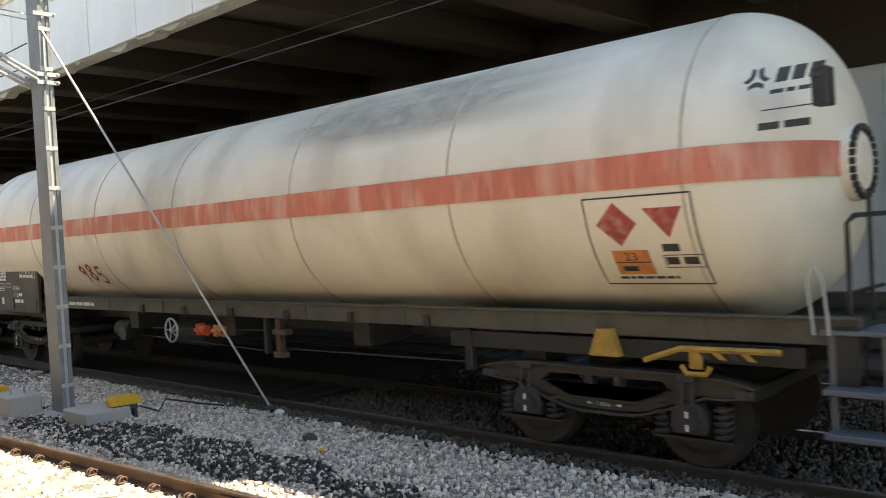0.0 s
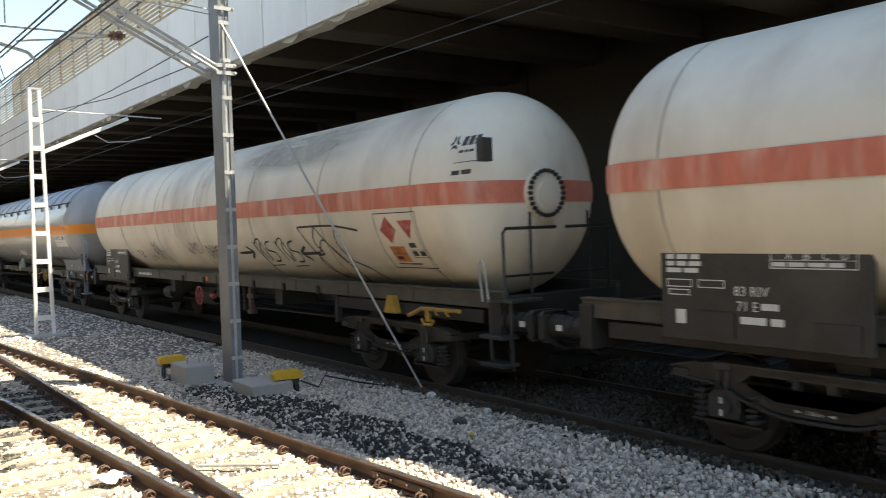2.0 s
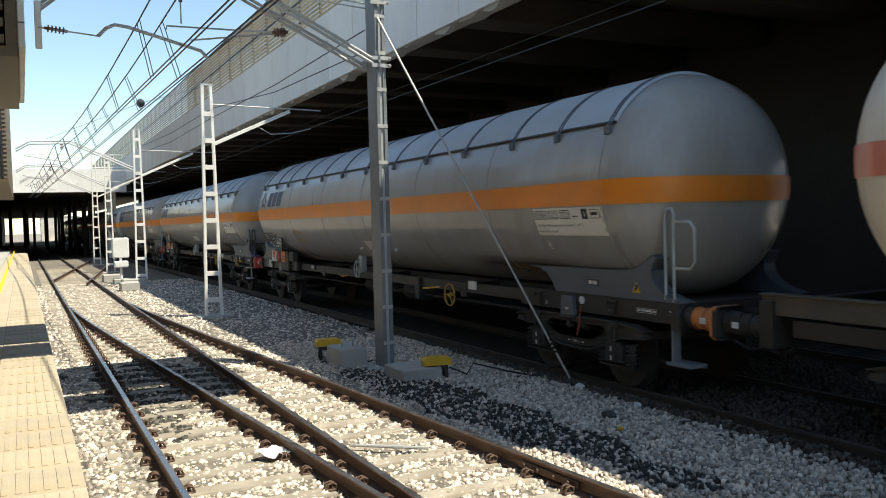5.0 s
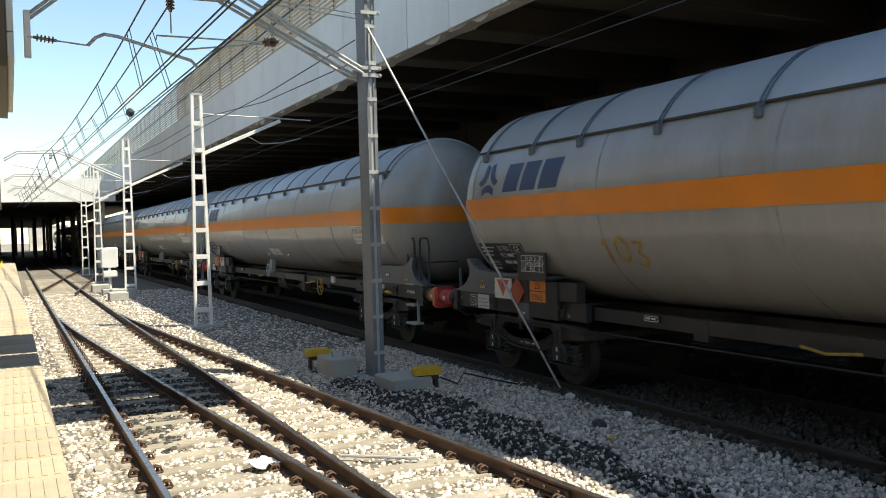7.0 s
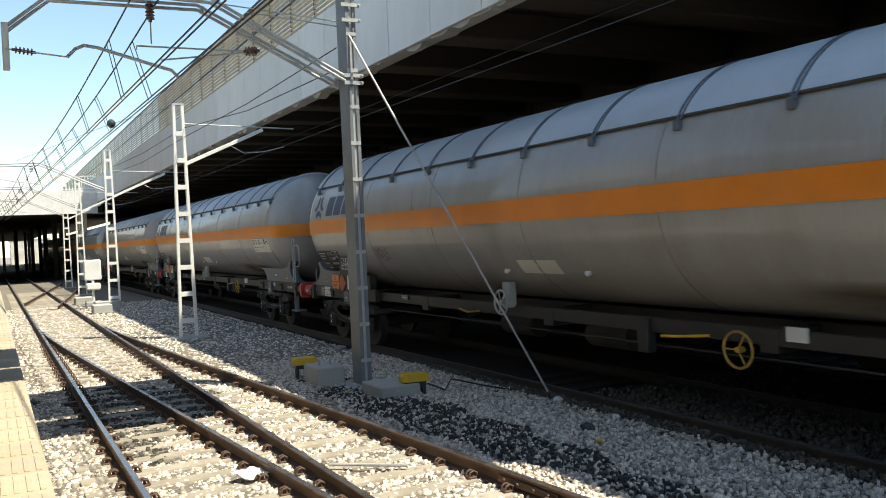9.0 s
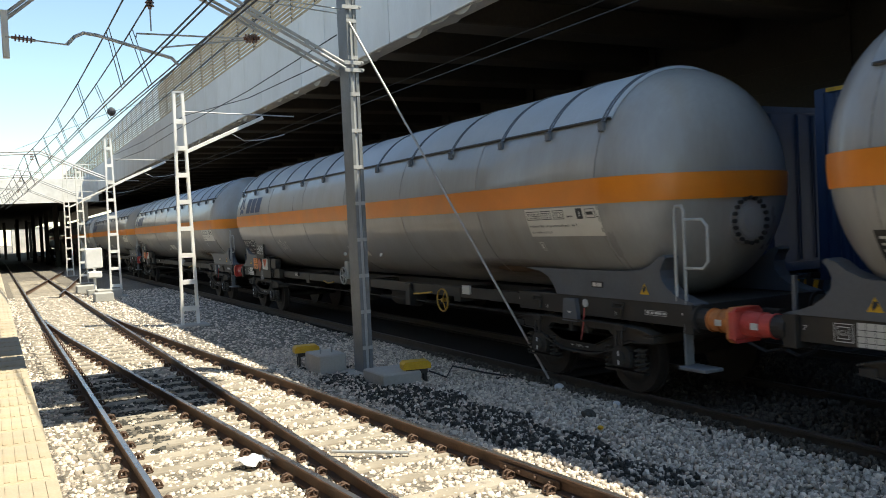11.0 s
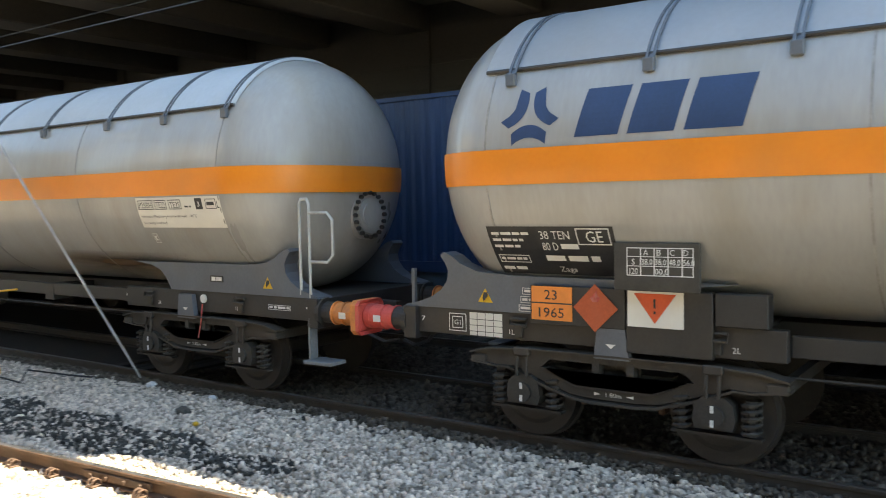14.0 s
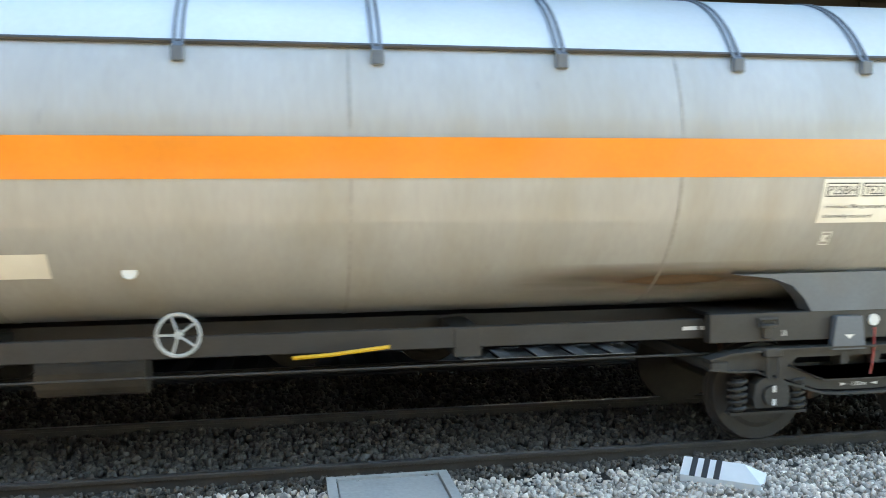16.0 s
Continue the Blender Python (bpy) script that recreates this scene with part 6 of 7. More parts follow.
def cream_wagon(label, f, q):
    """f: where its front end stands; q: the line from which its front fittings are set out."""
    e = empty("tank_wagon", label=label, category="tank wagon", group="tank train")
    longer = f < -20.5
    bm, prof = shell(R_A, Z_A, -1.5 if longer else -0.80, f + (0.86 if longer else 0.91), 0.98)
    tank = part("tank", bm, WHITE_TANK, e, "dirty cream white gas tank", smooth=True)
    part("stripe", stripe_band(R_A, Z_A, 2.58, 2.88, prof), RED_STRIPE, tank, "faded red band along the tank", smooth=True)
    for y in (2.75, 5.44, 8.21, 11.15, 13.79, 16.6, 18.95):
        part("weld_seam", ring(q + y, R_A, Z_A, 0.025, 0.006), SEAM_CREAM, tank)
    hatch(e, f + (0.85 if longer else 0.90), -1, -0.12, 2.70, 0.34, 26, WHITE_TANK, BLACK)
    for s in (-1, 1):
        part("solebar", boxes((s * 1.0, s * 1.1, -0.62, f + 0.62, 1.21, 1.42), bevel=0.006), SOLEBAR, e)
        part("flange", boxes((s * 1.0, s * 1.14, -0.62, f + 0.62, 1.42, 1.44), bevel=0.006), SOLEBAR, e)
        for k in range(9):
            y = -3.0 - 1.9 * k
            part("rib", boxes((s * 1.09, s * 1.115, y - 0.03, y + 0.03, 1.21, 1.42), bevel=0.006), SOLEBAR, e)
    for y in (-0.62, f + 0.80):
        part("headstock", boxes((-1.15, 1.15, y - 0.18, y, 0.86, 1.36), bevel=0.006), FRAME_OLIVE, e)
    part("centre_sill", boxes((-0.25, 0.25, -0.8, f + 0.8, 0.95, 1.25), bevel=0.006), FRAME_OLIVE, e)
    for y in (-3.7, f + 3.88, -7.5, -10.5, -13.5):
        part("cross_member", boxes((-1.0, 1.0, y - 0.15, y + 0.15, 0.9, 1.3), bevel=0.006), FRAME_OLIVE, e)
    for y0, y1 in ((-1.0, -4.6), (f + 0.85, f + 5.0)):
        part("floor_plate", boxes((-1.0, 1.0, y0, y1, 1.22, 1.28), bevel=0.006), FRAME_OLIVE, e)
        for s in (-1, 1):
            part("bracing", boxes((s * 0.99, s * 1.08, y0 + (0 if y0 > -5 else 0.2), y1, 1.0, 1.18), bevel=0.006), FRAME_OLIVE, e)
    part("rust_smear", Skin(R_A, Z_A, 0.003).rect(-11.0, -18.0, 3.3, 4.1), GRIME, tank, "grey grime on the tank top")
    bogie(e, -3.4)
    bogie(e, q + 3.88)
    buffers(e, -0.62, 1, FRAME_OLIVE)
    buffers(e, f + 0.62, -1, FRAME_OLIVE)
    coupling(e, -0.62, 1)
    coupling(e, f + 0.62, -1)
    # black platform rails and ladder at the front end
    pr = bmesh.new()
    for x in (-0.98, 0.98):
        tube(pr, [(x, f + 0.72, 1.3), (x, f + 0.72, 2.18), (x, f + 0.66, 2.24), (x * 0.1, f + 0.66, 2.24)], 0.022, 6)
        tube(pr, [(x, f + 0.72, 1.62), (x * 0.1, f + 0.72, 1.62)], 0.018, 6)
        tube(pr, [(x * 0.55, f + 0.68, 1.3), (x * 0.55, f + 0.68, 2.45)], 0.02, 6)
    part("end_railing", pr, BLACK, e, "black tubular end railing")
    ld = bmesh.new()
    for x in (-1.12,):
        for y in (f + 0.42, f + 0.82):
            box(ld, x - 0.03, x + 0.0, y - 0.025, y + 0.025, 0.45, 1.3)
        for z in (0.5, 0.85):
            box(ld, x - 0.20, x + 0.08, f + 0.39, f + 0.85, z, z + 0.05, bevel=0.008)
        box(ld, x - 0.05, x + 0.5, f + 0.36, f + 0.9, 1.3, 1.34, bevel=0.008)
    part("side_step", ld, FRAME_GREY if longer else SADDLE_GREY, e)
    part("grab_loop", bar((-1.16, f + 0.95, 1.3), (-1.2, f + 0.97, 1.75), (-1.2, f + 0.91, 1.86), (-1.2, f + 0.85, 1.75), (-1.16, f + 0.83, 1.3), r=0.014, seg=6), RAIL_PAINT, e)
    # yellow brake gear at the front bogie
    part("brake_bar", bar((-1.13, q + 3.38, 1.0), (-1.16, q + 3.0, 1.13), (-1.16, q + 2.1, 1.14), r=0.03, seg=6), YELLOW_OLD, e, "yellow lever over the bogie")
    hk = bmesh.new()
    box(hk, -1.17, -1.13, q + 2.80, q + 2.92, 0.95, 1.16, bevel=0.01)
    tube(hk, [(-1.16, q + 3.0, 0.98), (-1.16, q + 2.95, 0.91), (-1.16, q + 2.77, 0.91), (-1.16, q + 2.72, 0.98)], 0.025, 6)
    part("lift_hook", hk, YELLOW_OLD, e)
    tr = bmesh.new()
    prism(tr, [(q + 3.62, 1.02), (q + 3.95, 1.02), (q + 3.85, 1.28), (q + 3.70, 1.28)], "x", -1.2, -1.1)
    part("jacking_pad", tr, YELLOW_OLD, e)
    for k in range(4):
        t = Flat(-1.17).poly([(q + 2.3 + 0.13 * k, 1.05), (q + 2.37 + 0.13 * k, 1.05), (q + 2.45 + 0.13 * k, 1.12), (q + 2.38 + 0.13 * k, 1.12)])
        part("stripe_mark", t, MARK_BLACK if k % 2 else YELLOW_OLD, e)
    if not longer:
        hand_wheel(e, -1.12, q + 12.02, 0.94, 0.19, RAIL_PAINT)
    for y, r, paint, nm in ((q + 11.22, 0.085, HAZ_RED, "slack_adjuster"), (q + 10.72, 0.085, BUFFER_ORANGE, "gear_casing"))[:2 if not longer else 0]:
        cy = bmesh.new()
        disc(cy, (-1.02, y, 0.97), (0, 1, 0.1), r, 0.26, 14, r * 0.7)
        for k in range(6):
            a_ = k * 1.047
            disc(cy, (-1.02 + r * 0.8 * math.cos(a_), y + 0.07, 0.97 + r * 0.8 * math.sin(a_)), (0, 1, 0), r * 0.4, 0.09, 6)
        part(nm, cy, paint, e, "dirty painted brake adjuster")
    if longer:
        hand_wheel(e, -1.12, -9.6, 0.91, 0.2, HAZ_WORN)
        for y in (-10.1, -11.74):
            part("reflector_disc", disc(bmesh.new(), (-1.115, y, 1.31), (1, 0, 0), 0.06, 0.025, 14), BUFFER_ORANGE, e, "round orange reflector disc")
        for y, r in ((-10.23, 0.05), (-10.86, 0.075)):
            part("slack_adjuster", disc(bmesh.new(), (-1.05, y, 0.92), (0, 1, 0.1), r, 0.2, 10, r * 0.7), HAZ_WORN, e)
        part("brake_handle", bar((-1.1, -10.9, 1.0), (-1.1, -11.5, 1.06), r=0.012, seg=6), RAIL_PAINT, e)
    else:
        part("valve_disc", disc(bmesh.new(), (-1.08, q + 13.74, 0.82), (1, 0, 0), 0.13, 0.06, 18), FRAME_GREY, e)
    hb = bmesh.new()
    box(hb, -1.1, -1.0, q + 9.10, q + 9.20, 0.70, 1.2, bevel=0.01)
    box(hb, -1.12, -0.98, q + 8.95, q + 9.25, 0.98, 1.06, bevel=0.01)
    box(hb, -1.12, -0.98, q + 9.05, q + 9.25, 0.66, 0.74, bevel=0.01)
    part("hanger", hb, RUST, e, "rusty brake rod hanger")
    part("hanger", boxes((-1.1, -1.0, q + 9.42, q + 9.48, 0.70, 1.2), bevel=0.008), FRAME_OLIVE, e)
    part("hanger", boxes((-1.1, -1.0, q + 5.55, q + 5.65, 0.74, 1.2), bevel=0.01), FRAME_OLIVE, e)
    for p0, p1 in (((-1.02, q + 9.2, 0.72), (-1.02, q + 13.2, 0.80)), ((-1.02, q + 9.1, 0.78), (-1.02, q + 5.6, 0.82)), ((-0.98, q + 9.4, 1.02), (-0.98, q + 12.9, 0.93))):
        part("brake_rod", bar(p0, p1, r=0.009, seg=6), BOGIE, e)
    for k in range(6):
        y = q + 6.2 + 1.35 * k
        part("solebar_lug", boxes((-1.14, -1.101, y - 0.05, y + 0.05, 1.2, 1.34), bevel=0.008), FRAME_OLIVE, e)
    part("air_reservoir", disc(bmesh.new(), (-0.4, -8.6, 0.8), (0, 1, 0), 0.22, 1.0, 18), FRAME_OLIVE, e)
    part("relay_reservoir", disc(bmesh.new(), (-0.8, -6.9, 0.85), (0, 1, 0), 0.17, 0.5, 18), FRAME_OLIVE, e)
    # data board at the rear end
    o = -0.62 if longer else 0.0
    part("data_board", boxes((-1.24, -1.18, o + -1.87, o + -4.02, 1.10, 2.05), bevel=0.01), DARK_BOARD, e, "dark grey data board with white stencils")
    part("board_stay", boxes((-1.18, -0.9, o + -2.0, o + -2.1, 1.2, 1.3), (-1.18, -0.9, o + -3.8, o + -3.9, 1.2, 1.3)), FRAME_OLIVE, e)
    bd = Flat(-1.24)
    t = bmesh.new()
    bars_of_text(bd, o + -1.95, 1.75, 0.52, 0.2, 3, 31, t)
    bd.rim(o + -1.95, o + -2.25, 1.62, 1.70, 0.01, t)
    bd.rim(o + -2.32, o + -2.62, 1.62, 1.70, 0.01, t)
    bd.rim(o + -1.97, o + -2.22, 1.54, 1.60, 0.01, t)
    bd.rect(o + -2.05, o + -2.17, 1.26, 1.40, t)
    lettering("83 RIV", 0.09, bd, o + -2.72, 1.56, 0.36, t)
    lettering("71 E", 0.09, bd, o + -2.75, 1.42, 0.22, t)
    bars_of_text(bd, o + -3.0, 1.42, 0.2, 0.09, 1, 34, t)
    bars_of_text(bd, o + -2.78, 1.28, 0.5, 0.10, 1, 35, t)
    bd.rim(o + -3.1, o + -3.9, 1.82, 1.98, 0.01, t)
    for k, c in enumerate("ABCD"):
        lettering(c, 0.06, bd, o + -3.25 - 0.17 * k, 1.905, 0.06, t)
    bd.rect(o + -3.1, o + -3.9, 1.895, 1.90, t)
    bars_of_text(bd, o + -3.12, 1.83, 0.75, 0.055, 1, 34, t)
    part("board_stencil", t, WHITE_MARK, e)
    for y0, y1, z0, z1 in ((o + -2.33, o + -2.72, 1.16, 1.40), (o + -3.5, o + -3.92, 1.14, 1.36)):
        part("board_pocket", boxes((-1.255, -1.241, y0, y1, z0, z1)), FRAME_GREY, e)
    t = bmesh.new()
    bars_of_text(Flat(-1.1), -5.1, 1.26, 1.3, 0.09, 1, 36, t)
    part("number_stencil", t, CHALK, e)
    # placards and marks near the front end
    sk = Skin(R_A, Z_A)
    sk2 = Skin(R_A, Z_A, 0.007)
    part("placard_field", sk.rect(q + 3.77, q + 2.68, 1.70, 2.52), WHITE_TANK, tank, "pale placard field framed in black")
    t = sk2.rim(q + 3.77, q + 2.68, 1.70, 2.52, 0.014)
    bars_of_text(sk2, q + 3.05, 1.99, 0.34, 0.10, 1, 41, t)
    bars_of_text(sk2, q + 3.05, 1.87, 0.34, 0.10, 1, 42, t)
    sk2.rim(q + 3.07, q + 2.69, 1.86, 1.98, 0.008, t)
    bars_of_text(sk2, q + 3.6, 1.75, 0.8, 0.035, 1, 43, t)
    part("placard_lines", t, MARK_BLACK, tank)
    t = sk2.poly([(q + 3.66, 2.27), (q + 3.45, 2.47), (q + 3.24, 2.27), (q + 3.45, 2.07)])
    part("flame_placard", t, HAZ_WORN, tank, "worn dark red diamond placard")
    t = sk2.poly([(q + 3.16, 2.40), (q + 2.78, 2.40), (q + 2.95, 2.13)])
    part("triangle", t, HAZ_WORN, tank, "worn red triangle mark")
    part("hazard_plate", sk2.rect(q + 3.58, q + 3.20, 1.80, 2.03), BUFFER_ORANGE, tank, "worn orange hazard plate")
    t = lettering("23", 0.075, Skin(R_A, Z_A, 0.010), q + 3.46, 1.935, 0.13)
    bars_of_text(Skin(R_A, Z_A, 0.010), q + 3.52, 1.82, 0.3, 0.07, 1, 44, t)
    Skin(R_A, Z_A, 0.010).rect(q + 3.58, q + 3.20, 1.913, 1.923, t)
    part("hazard_number", t, MARK_BLACK, tank)
    m = q - 0.28 if longer else q
    lg = bmesh.new()
    emblem(sk, m + 2.12, 3.37, 0.10, lg)
    for k in range(3):
        sk.rect(m + 1.97 - 0.13 * k, m + 1.87 - 0.13 * k, 3.32, 3.44, lg, shear=0.15)
    bars_of_text(sk, m + 2.0, 3.22, 0.4, 0.05, 1, 45, lg)
    sk.rect(m + 2.06, m + 1.58, 3.10, 3.11, lg)
    bars_of_text(sk, m + 2.08, 2.93, 0.42, 0.085, 1, 46, lg)
    part("maker_mark", lg, DARK_BOARD, tank, "dark emblem and block marks")
    cb = bmesh.new()
    box(cb, -1.34, -1.16, m + 1.70, m + 1.58, 3.10, 3.40, bevel=0.01)
    part("document_box", cb, DARK_BOARD, e, "small grey document box")
    return e


def container_wagon(paint, label, white_text):
    e = empty("container_wagon", label=label, category="container wagon", group="container train")
    n, w = 12.19, 1.22
    z0, z1 = 1.15, 4.05
    for s in (-1, 1):
        b = bmesh.new()
        k, y = 0, -0.16
        pts = []
        while y > -n + 0.16:
            pts += [(y, 0.0), (y - 0.07, 0.0), (y - 0.105, -0.036), (y - 0.175, -0.036)]
            y -= 0.21
        rows = [(b.verts.new((s * (w + q - 0.02), yy, z0 + 0.17)), b.verts.new((s * (w + q - 0.02), yy, z1 - 0.07))) for yy, q in pts if yy > -n + 0.1]
        for (a, c), (d, g_) in zip(rows, rows[1:]):
            b.faces.new((a, c, g_, d))
        part("side_panel", b, paint, e, "corrugated steel side")
    f = bmesh.new()
    for s in (-1, 1):
        for y in (-0.08, -n + 0.08):
            box(f, s * (w - 0.14), s * w, y - 0.08, y + 0.08, z0, z1)
        box(f, s * (w - 0.08), s * w, -0.16, -n + 0.16, z0, z0 + 0.17)
        box(f, s * (w - 0.07), s * w, -0.16, -n + 0.16, z1 - 0.07, z1)
    for y in (-0.06, -n + 0.06):
        box(f, -w + 0.14, w - 0.14, y - 0.05, y + 0.05, z0, z0 + 0.15)
        box(f, -w + 0.14, w - 0.14, y - 0.05, y + 0.05, z1 - 0.11, z1)
    part("frame", f, paint, e)
    part("roof", boxes((-w + 0.07, w - 0.07, -0.1, -n + 0.1, z1 - 0.06, z1 - 0.02)), paint, e)
    for y in (-0.05, -n + 0.05):
        b = bmesh.new()
        box(b, -w + 0.14, w - 0.14, y - 0.02, y + 0.02, z0 + 0.15, z1 - 0.11)
        for x in (-0.75, -0.35, 0.35, 0.75):
            tube(b, [(x, y + (0.05 if y > -1 else -0.05), z0 + 0.2), (x, y + (0.05 if y > -1 else -0.05), z1 - 0.15)], 0.02, 6)
        part("end_panel", b, paint, e)
    for s in (-1,):
        for y in (-0.5, -n + 0.5):
            part("corner_mark", boxes((s * (w + 0.003), s * w, y - 0.3, y + 0.3, z1 - 0.065, z1 - 0.005)), YELLOW, e)
    if white_text:
        sk = Flat(-w - 0.005)
        for k in range(6):
            z = z1 - 0.42 - 0.31 * k
            part("side_mark", sk.rect(-1.30, -1.62, z, z + 0.24), WHITE_MARK, e, "white block mark")
    d = bmesh.new()
    for s in (-1, 1):
        box(d, s * 1.02, s * 1.16, 0.75, -n - 0.75, 0.86, 1.148)
    box(d, -1.02, 1.02, 0.75, 0.6, 0.86, 1.14)
    box(d, -1.02, 1.02, -n - 0.6, -n - 0.75, 0.86, 1.14)
    box(d, -0.3, 0.3, 0.6, -n - 0.6, 0.8, 1.1)
    for k in range(9):
        y = -0.3 - 1.45 * k
        box(d, -1.02, 1.02, y - 0.08, y + 0.08, 0.9, 1.1)
    part("flat_frame", d, C_DECK, e, "blue painted flat wagon frame")
    bogie(e, -1.9)
    bogie(e, -n + 1.9)
    for k in range(8):
        y = 0.74 - 0.09 * k
        part("hazard_stripe", Flat(-1.16).poly([(y, 0.98), (y - 0.09, 0.98), (y - 0.13, 1.14), (y - 0.04, 1.14)]), MARK_BLACK if k % 2 else YELLOW, e)
    buffers(e, 0.75, 1, FRAME_GREY)
    buffers(e, -n - 0.75, -1, FRAME_GREY)
    return e


WAGONS = []            # (thing, rear end's y at 0 s)
lead = 105.67
w = cream_wagon("cream gas tank wagon with a red painted 985", -20.12, -21.0)
w2 = cream_wagon("cream gas tank wagon covered with black scrawls", -20.85, -21.5)
WAGONS += [(w, lead - 84), (w2, lead - 63)]
grey = grey_wagon("light grey gas tank wagon with an orange band")
WAGONS.append((grey, lead - 42))
for k in range(1, 8):
    WAGONS.append((copy_thing(grey, pose(0, 0, 0)), lead - 42 + 21 * k))
for k, (t_, y) in enumerate(WAGONS[2:]):
    drop = ("valve_wheel",) if k < 3 else ("brake_wheel", "control_box", "hand_wheel", "gauge_plate", "yellow_lever", "valve_housing")
    for c in list(t_.children):
        if c.name.split(".")[0] in drop:
            bpy.data.objects.remove(c)


def dark_end(thing):
    """Older front end: dark hoop rails, a grated step and a striped changeover lever, no manhole."""
    f = -LONG
    for c in list(thing.children):
        kind_ = c.name.split(".")[0]
        if (kind_ in ("handrail", "step", "earth_cable") or kind_ == "manhole") and c.bound_box[0][1] < f + 4 and (kind_ != "manhole" or c.bound_box[0][1] < -15):
            for d in list(c.children):
                bpy.data.objects.remove(d)
            bpy.data.objects.remove(c)
    for y0, y1, x in ((1.42, 1.10, -1.04), (0.95, 0.55, -1.0)):
        part("handrail", bar((x, f + y0, 1.18), (x, f + y0, 2.05), (x, f + y0 - 0.06, 2.14), (x, f + y1 + 0.06, 2.14), (x, f + y1, 2.05), (x, f + y1, 1.25), r=0.02, seg=6), FRAME_GREY, thing, "dark tubular hoop rail")
    part("mid_rail", bar((-1.0, f + 0.95, 1.66), (-0.2, f + 0.9, 1.66), r=0.016, seg=6), FRAME_GREY, thing)
    part("step_plate", boxes((-1.14, -0.75, f + 1.38, f + 0.98, 1.225, 1.25), bevel=0.006), RAIL_PAINT, thing, "pale grated step plate")
    part("side_step", boxes((-1.18, -0.98, f + 1.28, f + 0.9, 0.82, 0.86), (-1.18, -0.98, f + 1.28, f + 0.9, 0.46, 0.5), (-1.08, -1.04, f + 0.98, f + 0.94, 0.46, 0.95)), RAIL_PAINT, thing)
    part("brake_bar", bar((-1.12, f + 3.15, 1.01), (-1.15, f + 2.95, 1.06), (-1.15, f + 2.1, 1.03), r=0.028, seg=6), YELLOW, thing, "yellow and black brake lever")
    for k in range(3):
        part("lever_stripe", boxes((-1.183, -1.12, f + 2.35 + 0.2 * k, f + 2.43 + 0.2 * k, 1.0, 1.085)), MARK_BLACK, thing)
    part("lift_hook", bar((-1.15, f + 2.7, 1.02), (-1.15, f + 2.7, 0.9), (-1.15, f + 2.62, 0.86), (-1.15, f + 2.55, 0.92), r=0.022, seg=6), YELLOW, thing)


dark_end(WAGONS[3][0])
# on the first grey wagon the tank sits farther forward, and the two plates have changed places
for c in WAGONS[2][0].children:
    kind_ = c.name.split(".")[0]
    if kind_ == "tank":
        c.matrix_basis = pose(0, -0.18, 0)
    elif kind_ in ("hazard_plate", "shunting_placard"):
        c.matrix_basis = pose(0, -1.0 if kind_ == "hazard_plate" else 0.98, 0)
for t_, y in WAGONS:
    t_.matrix_basis = pose(TRACK_X, y, 0)


def tank_of(thing):
    return [c for c in thing.children if c.name.startswith("tank")][0]


sa, sb = Skin(R_A, Z_A, 0.009), Skin(R_B, Z_B, 0.009)
scrawl(tank_of(w), sa, "985", -5.99, 1.73, 0.30, 0.93, RED_PAINT, wide=0.048)
scrawl(tank_of(w2), sa, "981", -6.95, 1.68, 0.30, 0.72, MARK_BLACK, wide=0.03)
scrawl(tank_of(WAGONS[4][0]), sb, "1041", -5.26, 1.74, 0.28, 0.80, CHALK, wide=0.03)
scrawl(tank_of(WAGONS[2][0]), sb, "103", -4.95, 1.80, 0.32, 0.95, YELLOW_OLD, wide=0.04)
scrawl(tank_of(WAGONS[3][0]), sb, "1035", -5.2, 1.88, 0.2, 0.6, RED_PAINT, wide=0.018)
# black scrawls along the second cream wagon
rnd = random.Random(21)
SCUFF = surface("faded_scuff_mark", (0.33, 0.29, 0.24), 0.7, vary=0.25, scale=9, fine=60, bump=0)


def wave(y0, z0, pts, wide=0.03):
    """A stroke drawn from (along, up) offsets, smoothed."""
    out = []
    n_ = len(pts)
    for i in range(n_ - 1):
        a, b, c, d = (Vector(pts[max(0, min(n_ - 1, i + k))]) for k in (-1, 0, 1, 2))
        for j in range(5):
            t = j / 5
            out.append(0.5 * (2 * b + (c - a) * t + (2 * a - 5 * b + 4 * c - d) * t * t + (3 * b - a - 3 * c + d) * t ** 3))
    out.append(Vector(pts[-1]))
    part("scrawl", sa.stroke([(y0 - p_.x, z0 + p_.y) for p_ in out], wide), MARK_BLACK, tank_of(w2), "black scribbled line")


# two scribbled words, arrows and a large loose outline
for y0 in (-13.15, -14.1):
    wave(y0, 1.75, [(0.0, 0.38), (0.16, 0.02)])
    wave(y0, 1.75, [(0.0, 0.30), (0.18, 0.42), (0.32, 0.40), (0.22, 0.22), (0.36, 0.0)])
    wave(y0, 1.75, [(0.34, 0.36), (0.44, 0.02)])
    wave(y0, 1.75, [(0.72, 0.38), (0.52, 0.34), (0.50, 0.22), (0.78, 0.16), (0.74, 0.02), (0.52, 0.0)])
    wave(y0, 1.66, [(0.2, 0.0), (0.75, 0.02)], 0.02)
for y0, s_ in ((-12.25, -1), (-14.98, 1)):
    wave(y0, 1.90, [(0.0, -0.0), (0.7, 0.02)], 0.05)
    e0 = 0.72 if s_ < 0 else -0.02
    wave(y0, 1.90, [(e0 + s_ * 0.25, 0.13), (e0, 0.02)], 0.05)
    wave(y0, 1.90, [(e0 + s_ * 0.25, -0.11), (e0, 0.02)], 0.05)
wave(-15.2, 2.36, [(0, 0.0), (0.6, 0.01), (1.3, 0.0), (2.0, -0.08)], 0.035)
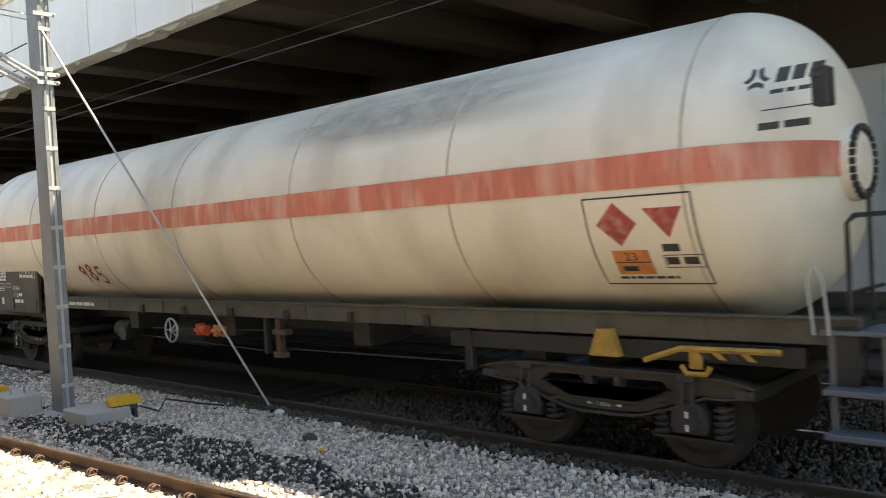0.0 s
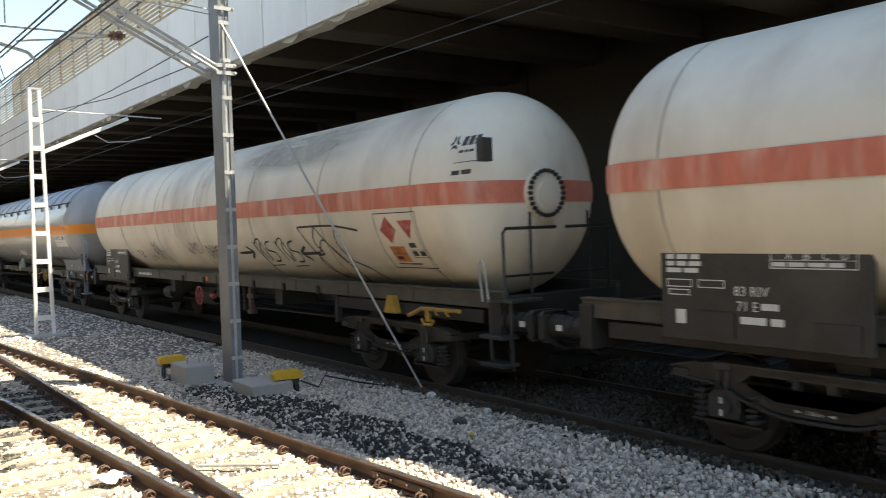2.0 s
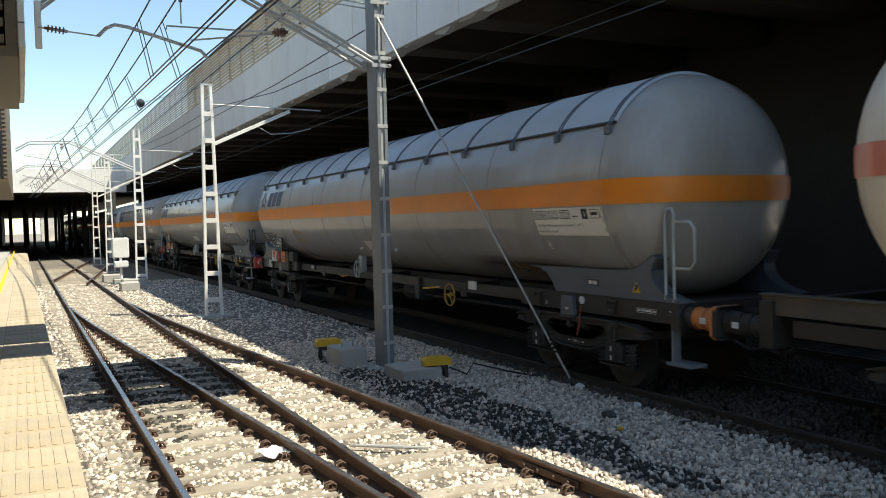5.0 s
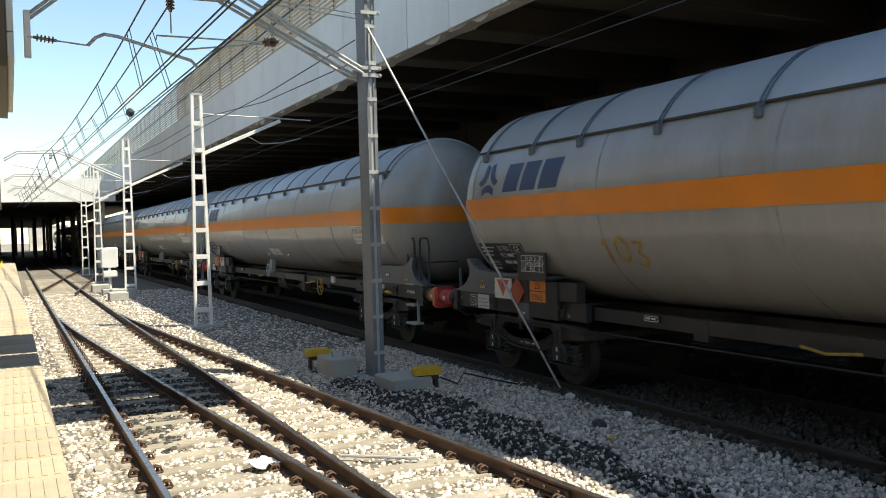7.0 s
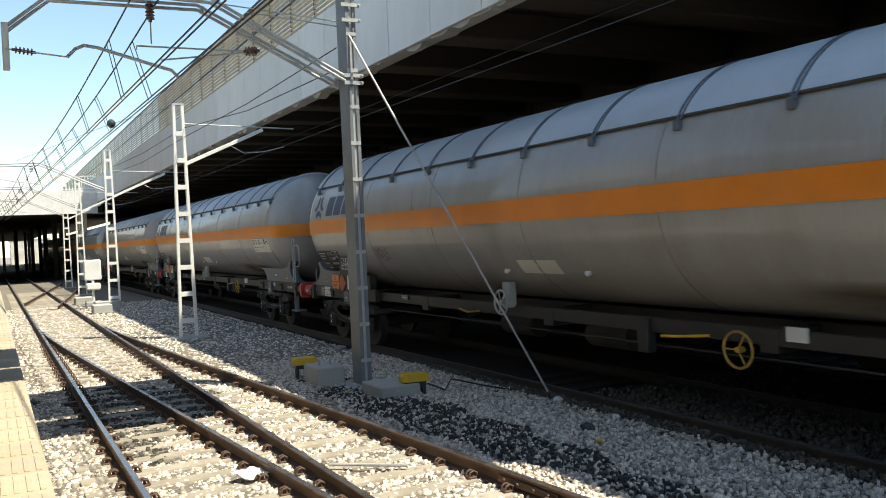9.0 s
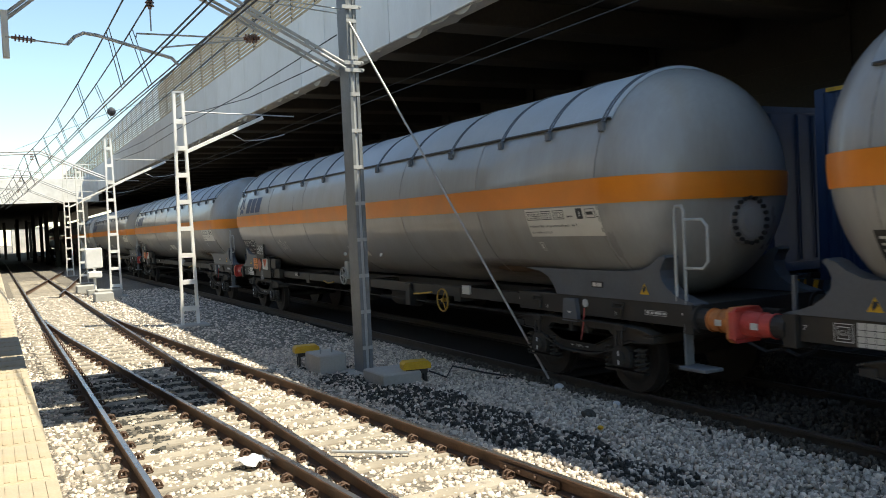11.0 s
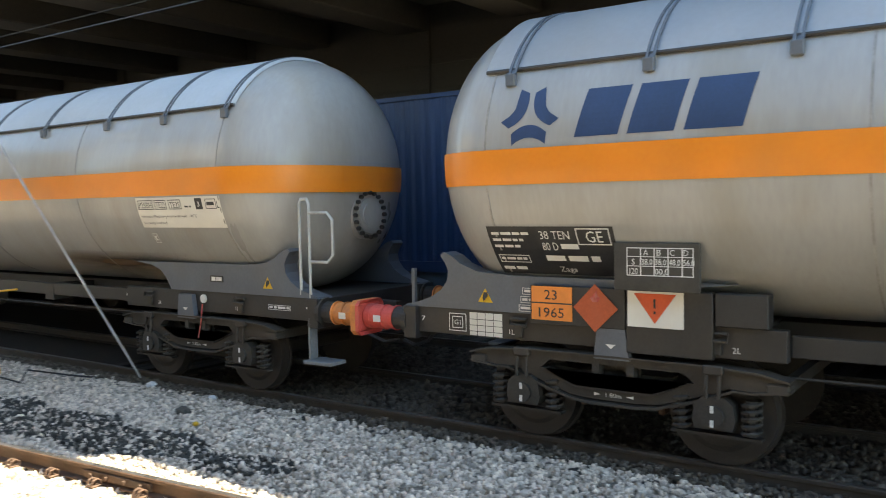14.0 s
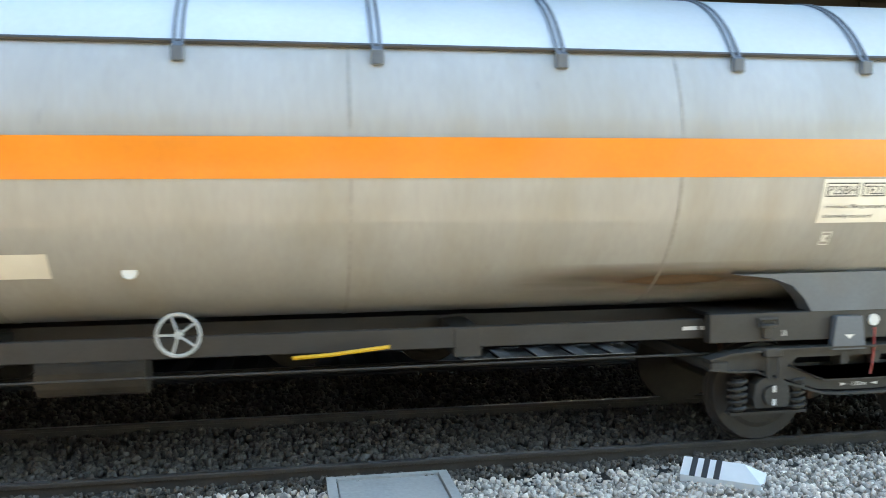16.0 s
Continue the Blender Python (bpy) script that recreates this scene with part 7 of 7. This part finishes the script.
wave(-15.2, 2.36, [(0.0, 0.0), (0.3, -0.4), (0.55, -0.9)], 0.03)
wave(-15.2, 2.36, [(0.6, 0.0), (0.45, -0.25), (0.6, -0.45), (0.35, -0.5), (0.4, -0.75), (0.9, -0.95)], 0.03)
wave(-15.2, 2.36, [(0.62, 0.0), (0.95, -0.35), (1.25, -0.75), (1.1, -0.98), (0.9, -0.9)], 0.03)
wave(-15.2, 2.36, [(1.3, 0.0), (1.2, -0.25), (1.4, -0.55), (1.75, -0.7), (2.0, -0.98)], 0.03)
wave(-15.2, 2.36, [(0.5, -0.42), (0.75, -0.22), (1.0, -0.38), (1.2, -0.6)], 0.025)
for y0, z0, k_ in ((-5.45, 1.78, 0.26), (-6.35, 1.70, 0.16), (-6.9, 1.98, 0.2), (-9.35, 1.90, 0.26), (-9.75, 1.92, 0.24)):
    for m_ in range(3):
        wave(y0 - 0.14 * m_, z0, [(k_ * rnd.uniform(0, 0.8), k_ * rnd.uniform(-0.2, 0.9)) for _ in range(5)], 0.016)
# a scribbled word: four angular letters, a loop, and a line beneath
for pts in (((0.0, 0.28), (0.05, 0.0), (0.2, 0.14), (0.02, 0.26)), ((0.26, 0.28), (0.27, 0.0)), ((0.26, 0.14), (0.42, 0.15)), ((0.42, 0.28), (0.41, 0.02)),
            ((0.66, 0.26), (0.5, 0.2), (0.66, 0.1), (0.5, 0.0)), ((0.74, 0.28), (0.75, 0.0)), ((0.92, 0.26), (0.76, 0.14), (0.96, 0.0)),
            ((1.02, 0.2), (1.12, 0.3), (1.16, 0.16), (1.06, 0.06), (1.2, 0.0)), ((0.25, -0.14), (0.5, -0.2), (0.45, -0.1), (0.7, -0.16))):
    wave(-10.55, 1.78, pts, 0.03)
# long pale scuffs running down the tank side
for k in range(30):
    y0, z0, ln = rnd.uniform(-8.2, -11.4), rnd.uniform(2.55, 3.75), rnd.uniform(0.25, 0.95)
    lean, bow = rnd.uniform(-0.12, 0.22), rnd.uniform(-0.12, 0.12)
    pts = [(y0 - lean * u - bow * u * (1 - u), z0 - ln * u) for u in (j / 10 for j in range(11)) if z0 - ln * u > 1.9]
    part("scuff", sa.stroke(pts, rnd.uniform(0.008, 0.016)), SCUFF, tank_of(w2), "faint grey scuff")

BOXES = []
C_SPEED = 6.7
first = 4.67 - C_SPEED * 14.5
c_blue = container_wagon(C_BLUE, "blue corrugated container on a flat wagon", False)
c_red = container_wagon(C_RED, "rust red corrugated container on a flat wagon", True)
for slot, src in ((-2, "b"), (-1, c_blue), (0, c_red), (1, "b"), (2, "b"), (3, "b"), (4, "r")):
    if isinstance(src, str):
        src = copy_thing({"b": c_blue, "r": c_red}[src], pose(0, 0, 0))
    y = first + 13.79 * slot
    src.matrix_basis = pose(BOX_X, y, 0)
    BOXES.append((src, y))

# a box trailer parked against the rear wall
tr = empty("box_trailer", pose(15.2, 1.9, -0.19), label="white box trailer parked by the rear wall", category="trailer")
b = boxes((-1.15, 1.15, -3.0, 3.0, 0.92, 4.65), bevel=0.03)
part("body", b, C_WHITE, tr)
for k in range(7):
    part("side_rib", boxes((-1.17, -1.151, -2.94 + 0.98 * k - 0.02, -2.94 + 0.98 * k + 0.02, 0.95, 4.6)), GALV, tr)
part("chassis", boxes((-1.0, -0.85, -3.0, 3.0, 0.7, 0.919), (0.85, 1.0, -3.0, 3.0, 0.7, 0.919), (-0.85, 0.85, -2.9, -2.7, 0.7, 0.9), (-0.85, 0.85, 2.7, 2.9, 0.7, 0.9)), FRAME_GREY, tr)
for s in (-0.95, 0.95):
    for y in (-1.9, -0.9):
        part("wheel", disc(bmesh.new(), (s, y, 0.45), (1, 0, 0), 0.45, 0.28, 22), BLACK, tr)
    part("support_leg", boxes((s - 0.06, s + 0.06, 2.2, 2.34, 0.0, 0.75)), FRAME_GREY, tr)

# ---- pieces of the platform edge ----
tb = bmesh.new()
box(tb, -0.30, 0.30, -0.298, 0.298, -0.16, 0.0, bevel=0.008)
for k in range(7):
    box(tb, -0.24 + 0.08 * k - 0.018, -0.24 + 0.08 * k + 0.018, -0.25, 0.25, 0.0, 0.006)
tile = part("edge_tile", tb, PAVE, platform)
tile.matrix_basis = pose(0.0, 3.0, 0.70)
for i in range(1, 110):
    q = tile.copy()
    scene.collection.objects.link(q)
    q.matrix_basis = pose(0.0, 3.0 + 0.6 * i, 0.70 + random.uniform(-0.002, 0.002))
tb = boxes((-0.30, 0.30, -0.298, 0.298, -0.16, 0.0), bevel=0.006)
tile = part("paving_tile", tb, PAVE, platform)
tile.matrix_basis = pose(-0.602, 3.0, 0.70)
for i in range(1, 110):
    q = tile.copy()
    scene.collection.objects.link(q)
    q.matrix_basis = pose(-0.602, 3.0 + 0.6 * i, 0.70)


# metres run by the tank train at each time
RUN = [(2.0 * i, 14.2 * i) for i in range(7)] + [(13.0, 92.30), (13.5, 95.88), (14.0, 99.56), (14.2, 100.98), (14.5, 103.06), (15.0, 106.50), (15.3, 108.67), (15.6, 110.82), (16.0, 113.67)]


def motions():
    """Both trains roll on; wheels turn with them."""
    steps = [2.0 * i for i in range(9)]
    turns = [0.1 * i for i in range(161)]
    for k, (thing, y) in enumerate(WAGONS):
        walk(thing, [(t, pose(TRACK_X, y - s, 0)) for t, s in RUN])
        if k < 6:
            roll_wheels(thing, -SPEED, turns)
    for k, (thing, y) in enumerate(BOXES):
        walk(thing, [(t, pose(BOX_X, y + C_SPEED * t, 0)) for t in steps])
        if 0 < k < 4:
            roll_wheels(thing, C_SPEED, turns)


def roll_wheels(thing, speed, turns):
    for fr in thing.children:
        for ws in fr.children:
            if ws.name.startswith("wheelset"):
                y = ws.location.y
                walk(ws, [(t, pose(0, y, 0.46, -math.degrees(speed * t / 0.46))) for t in turns])


motions()
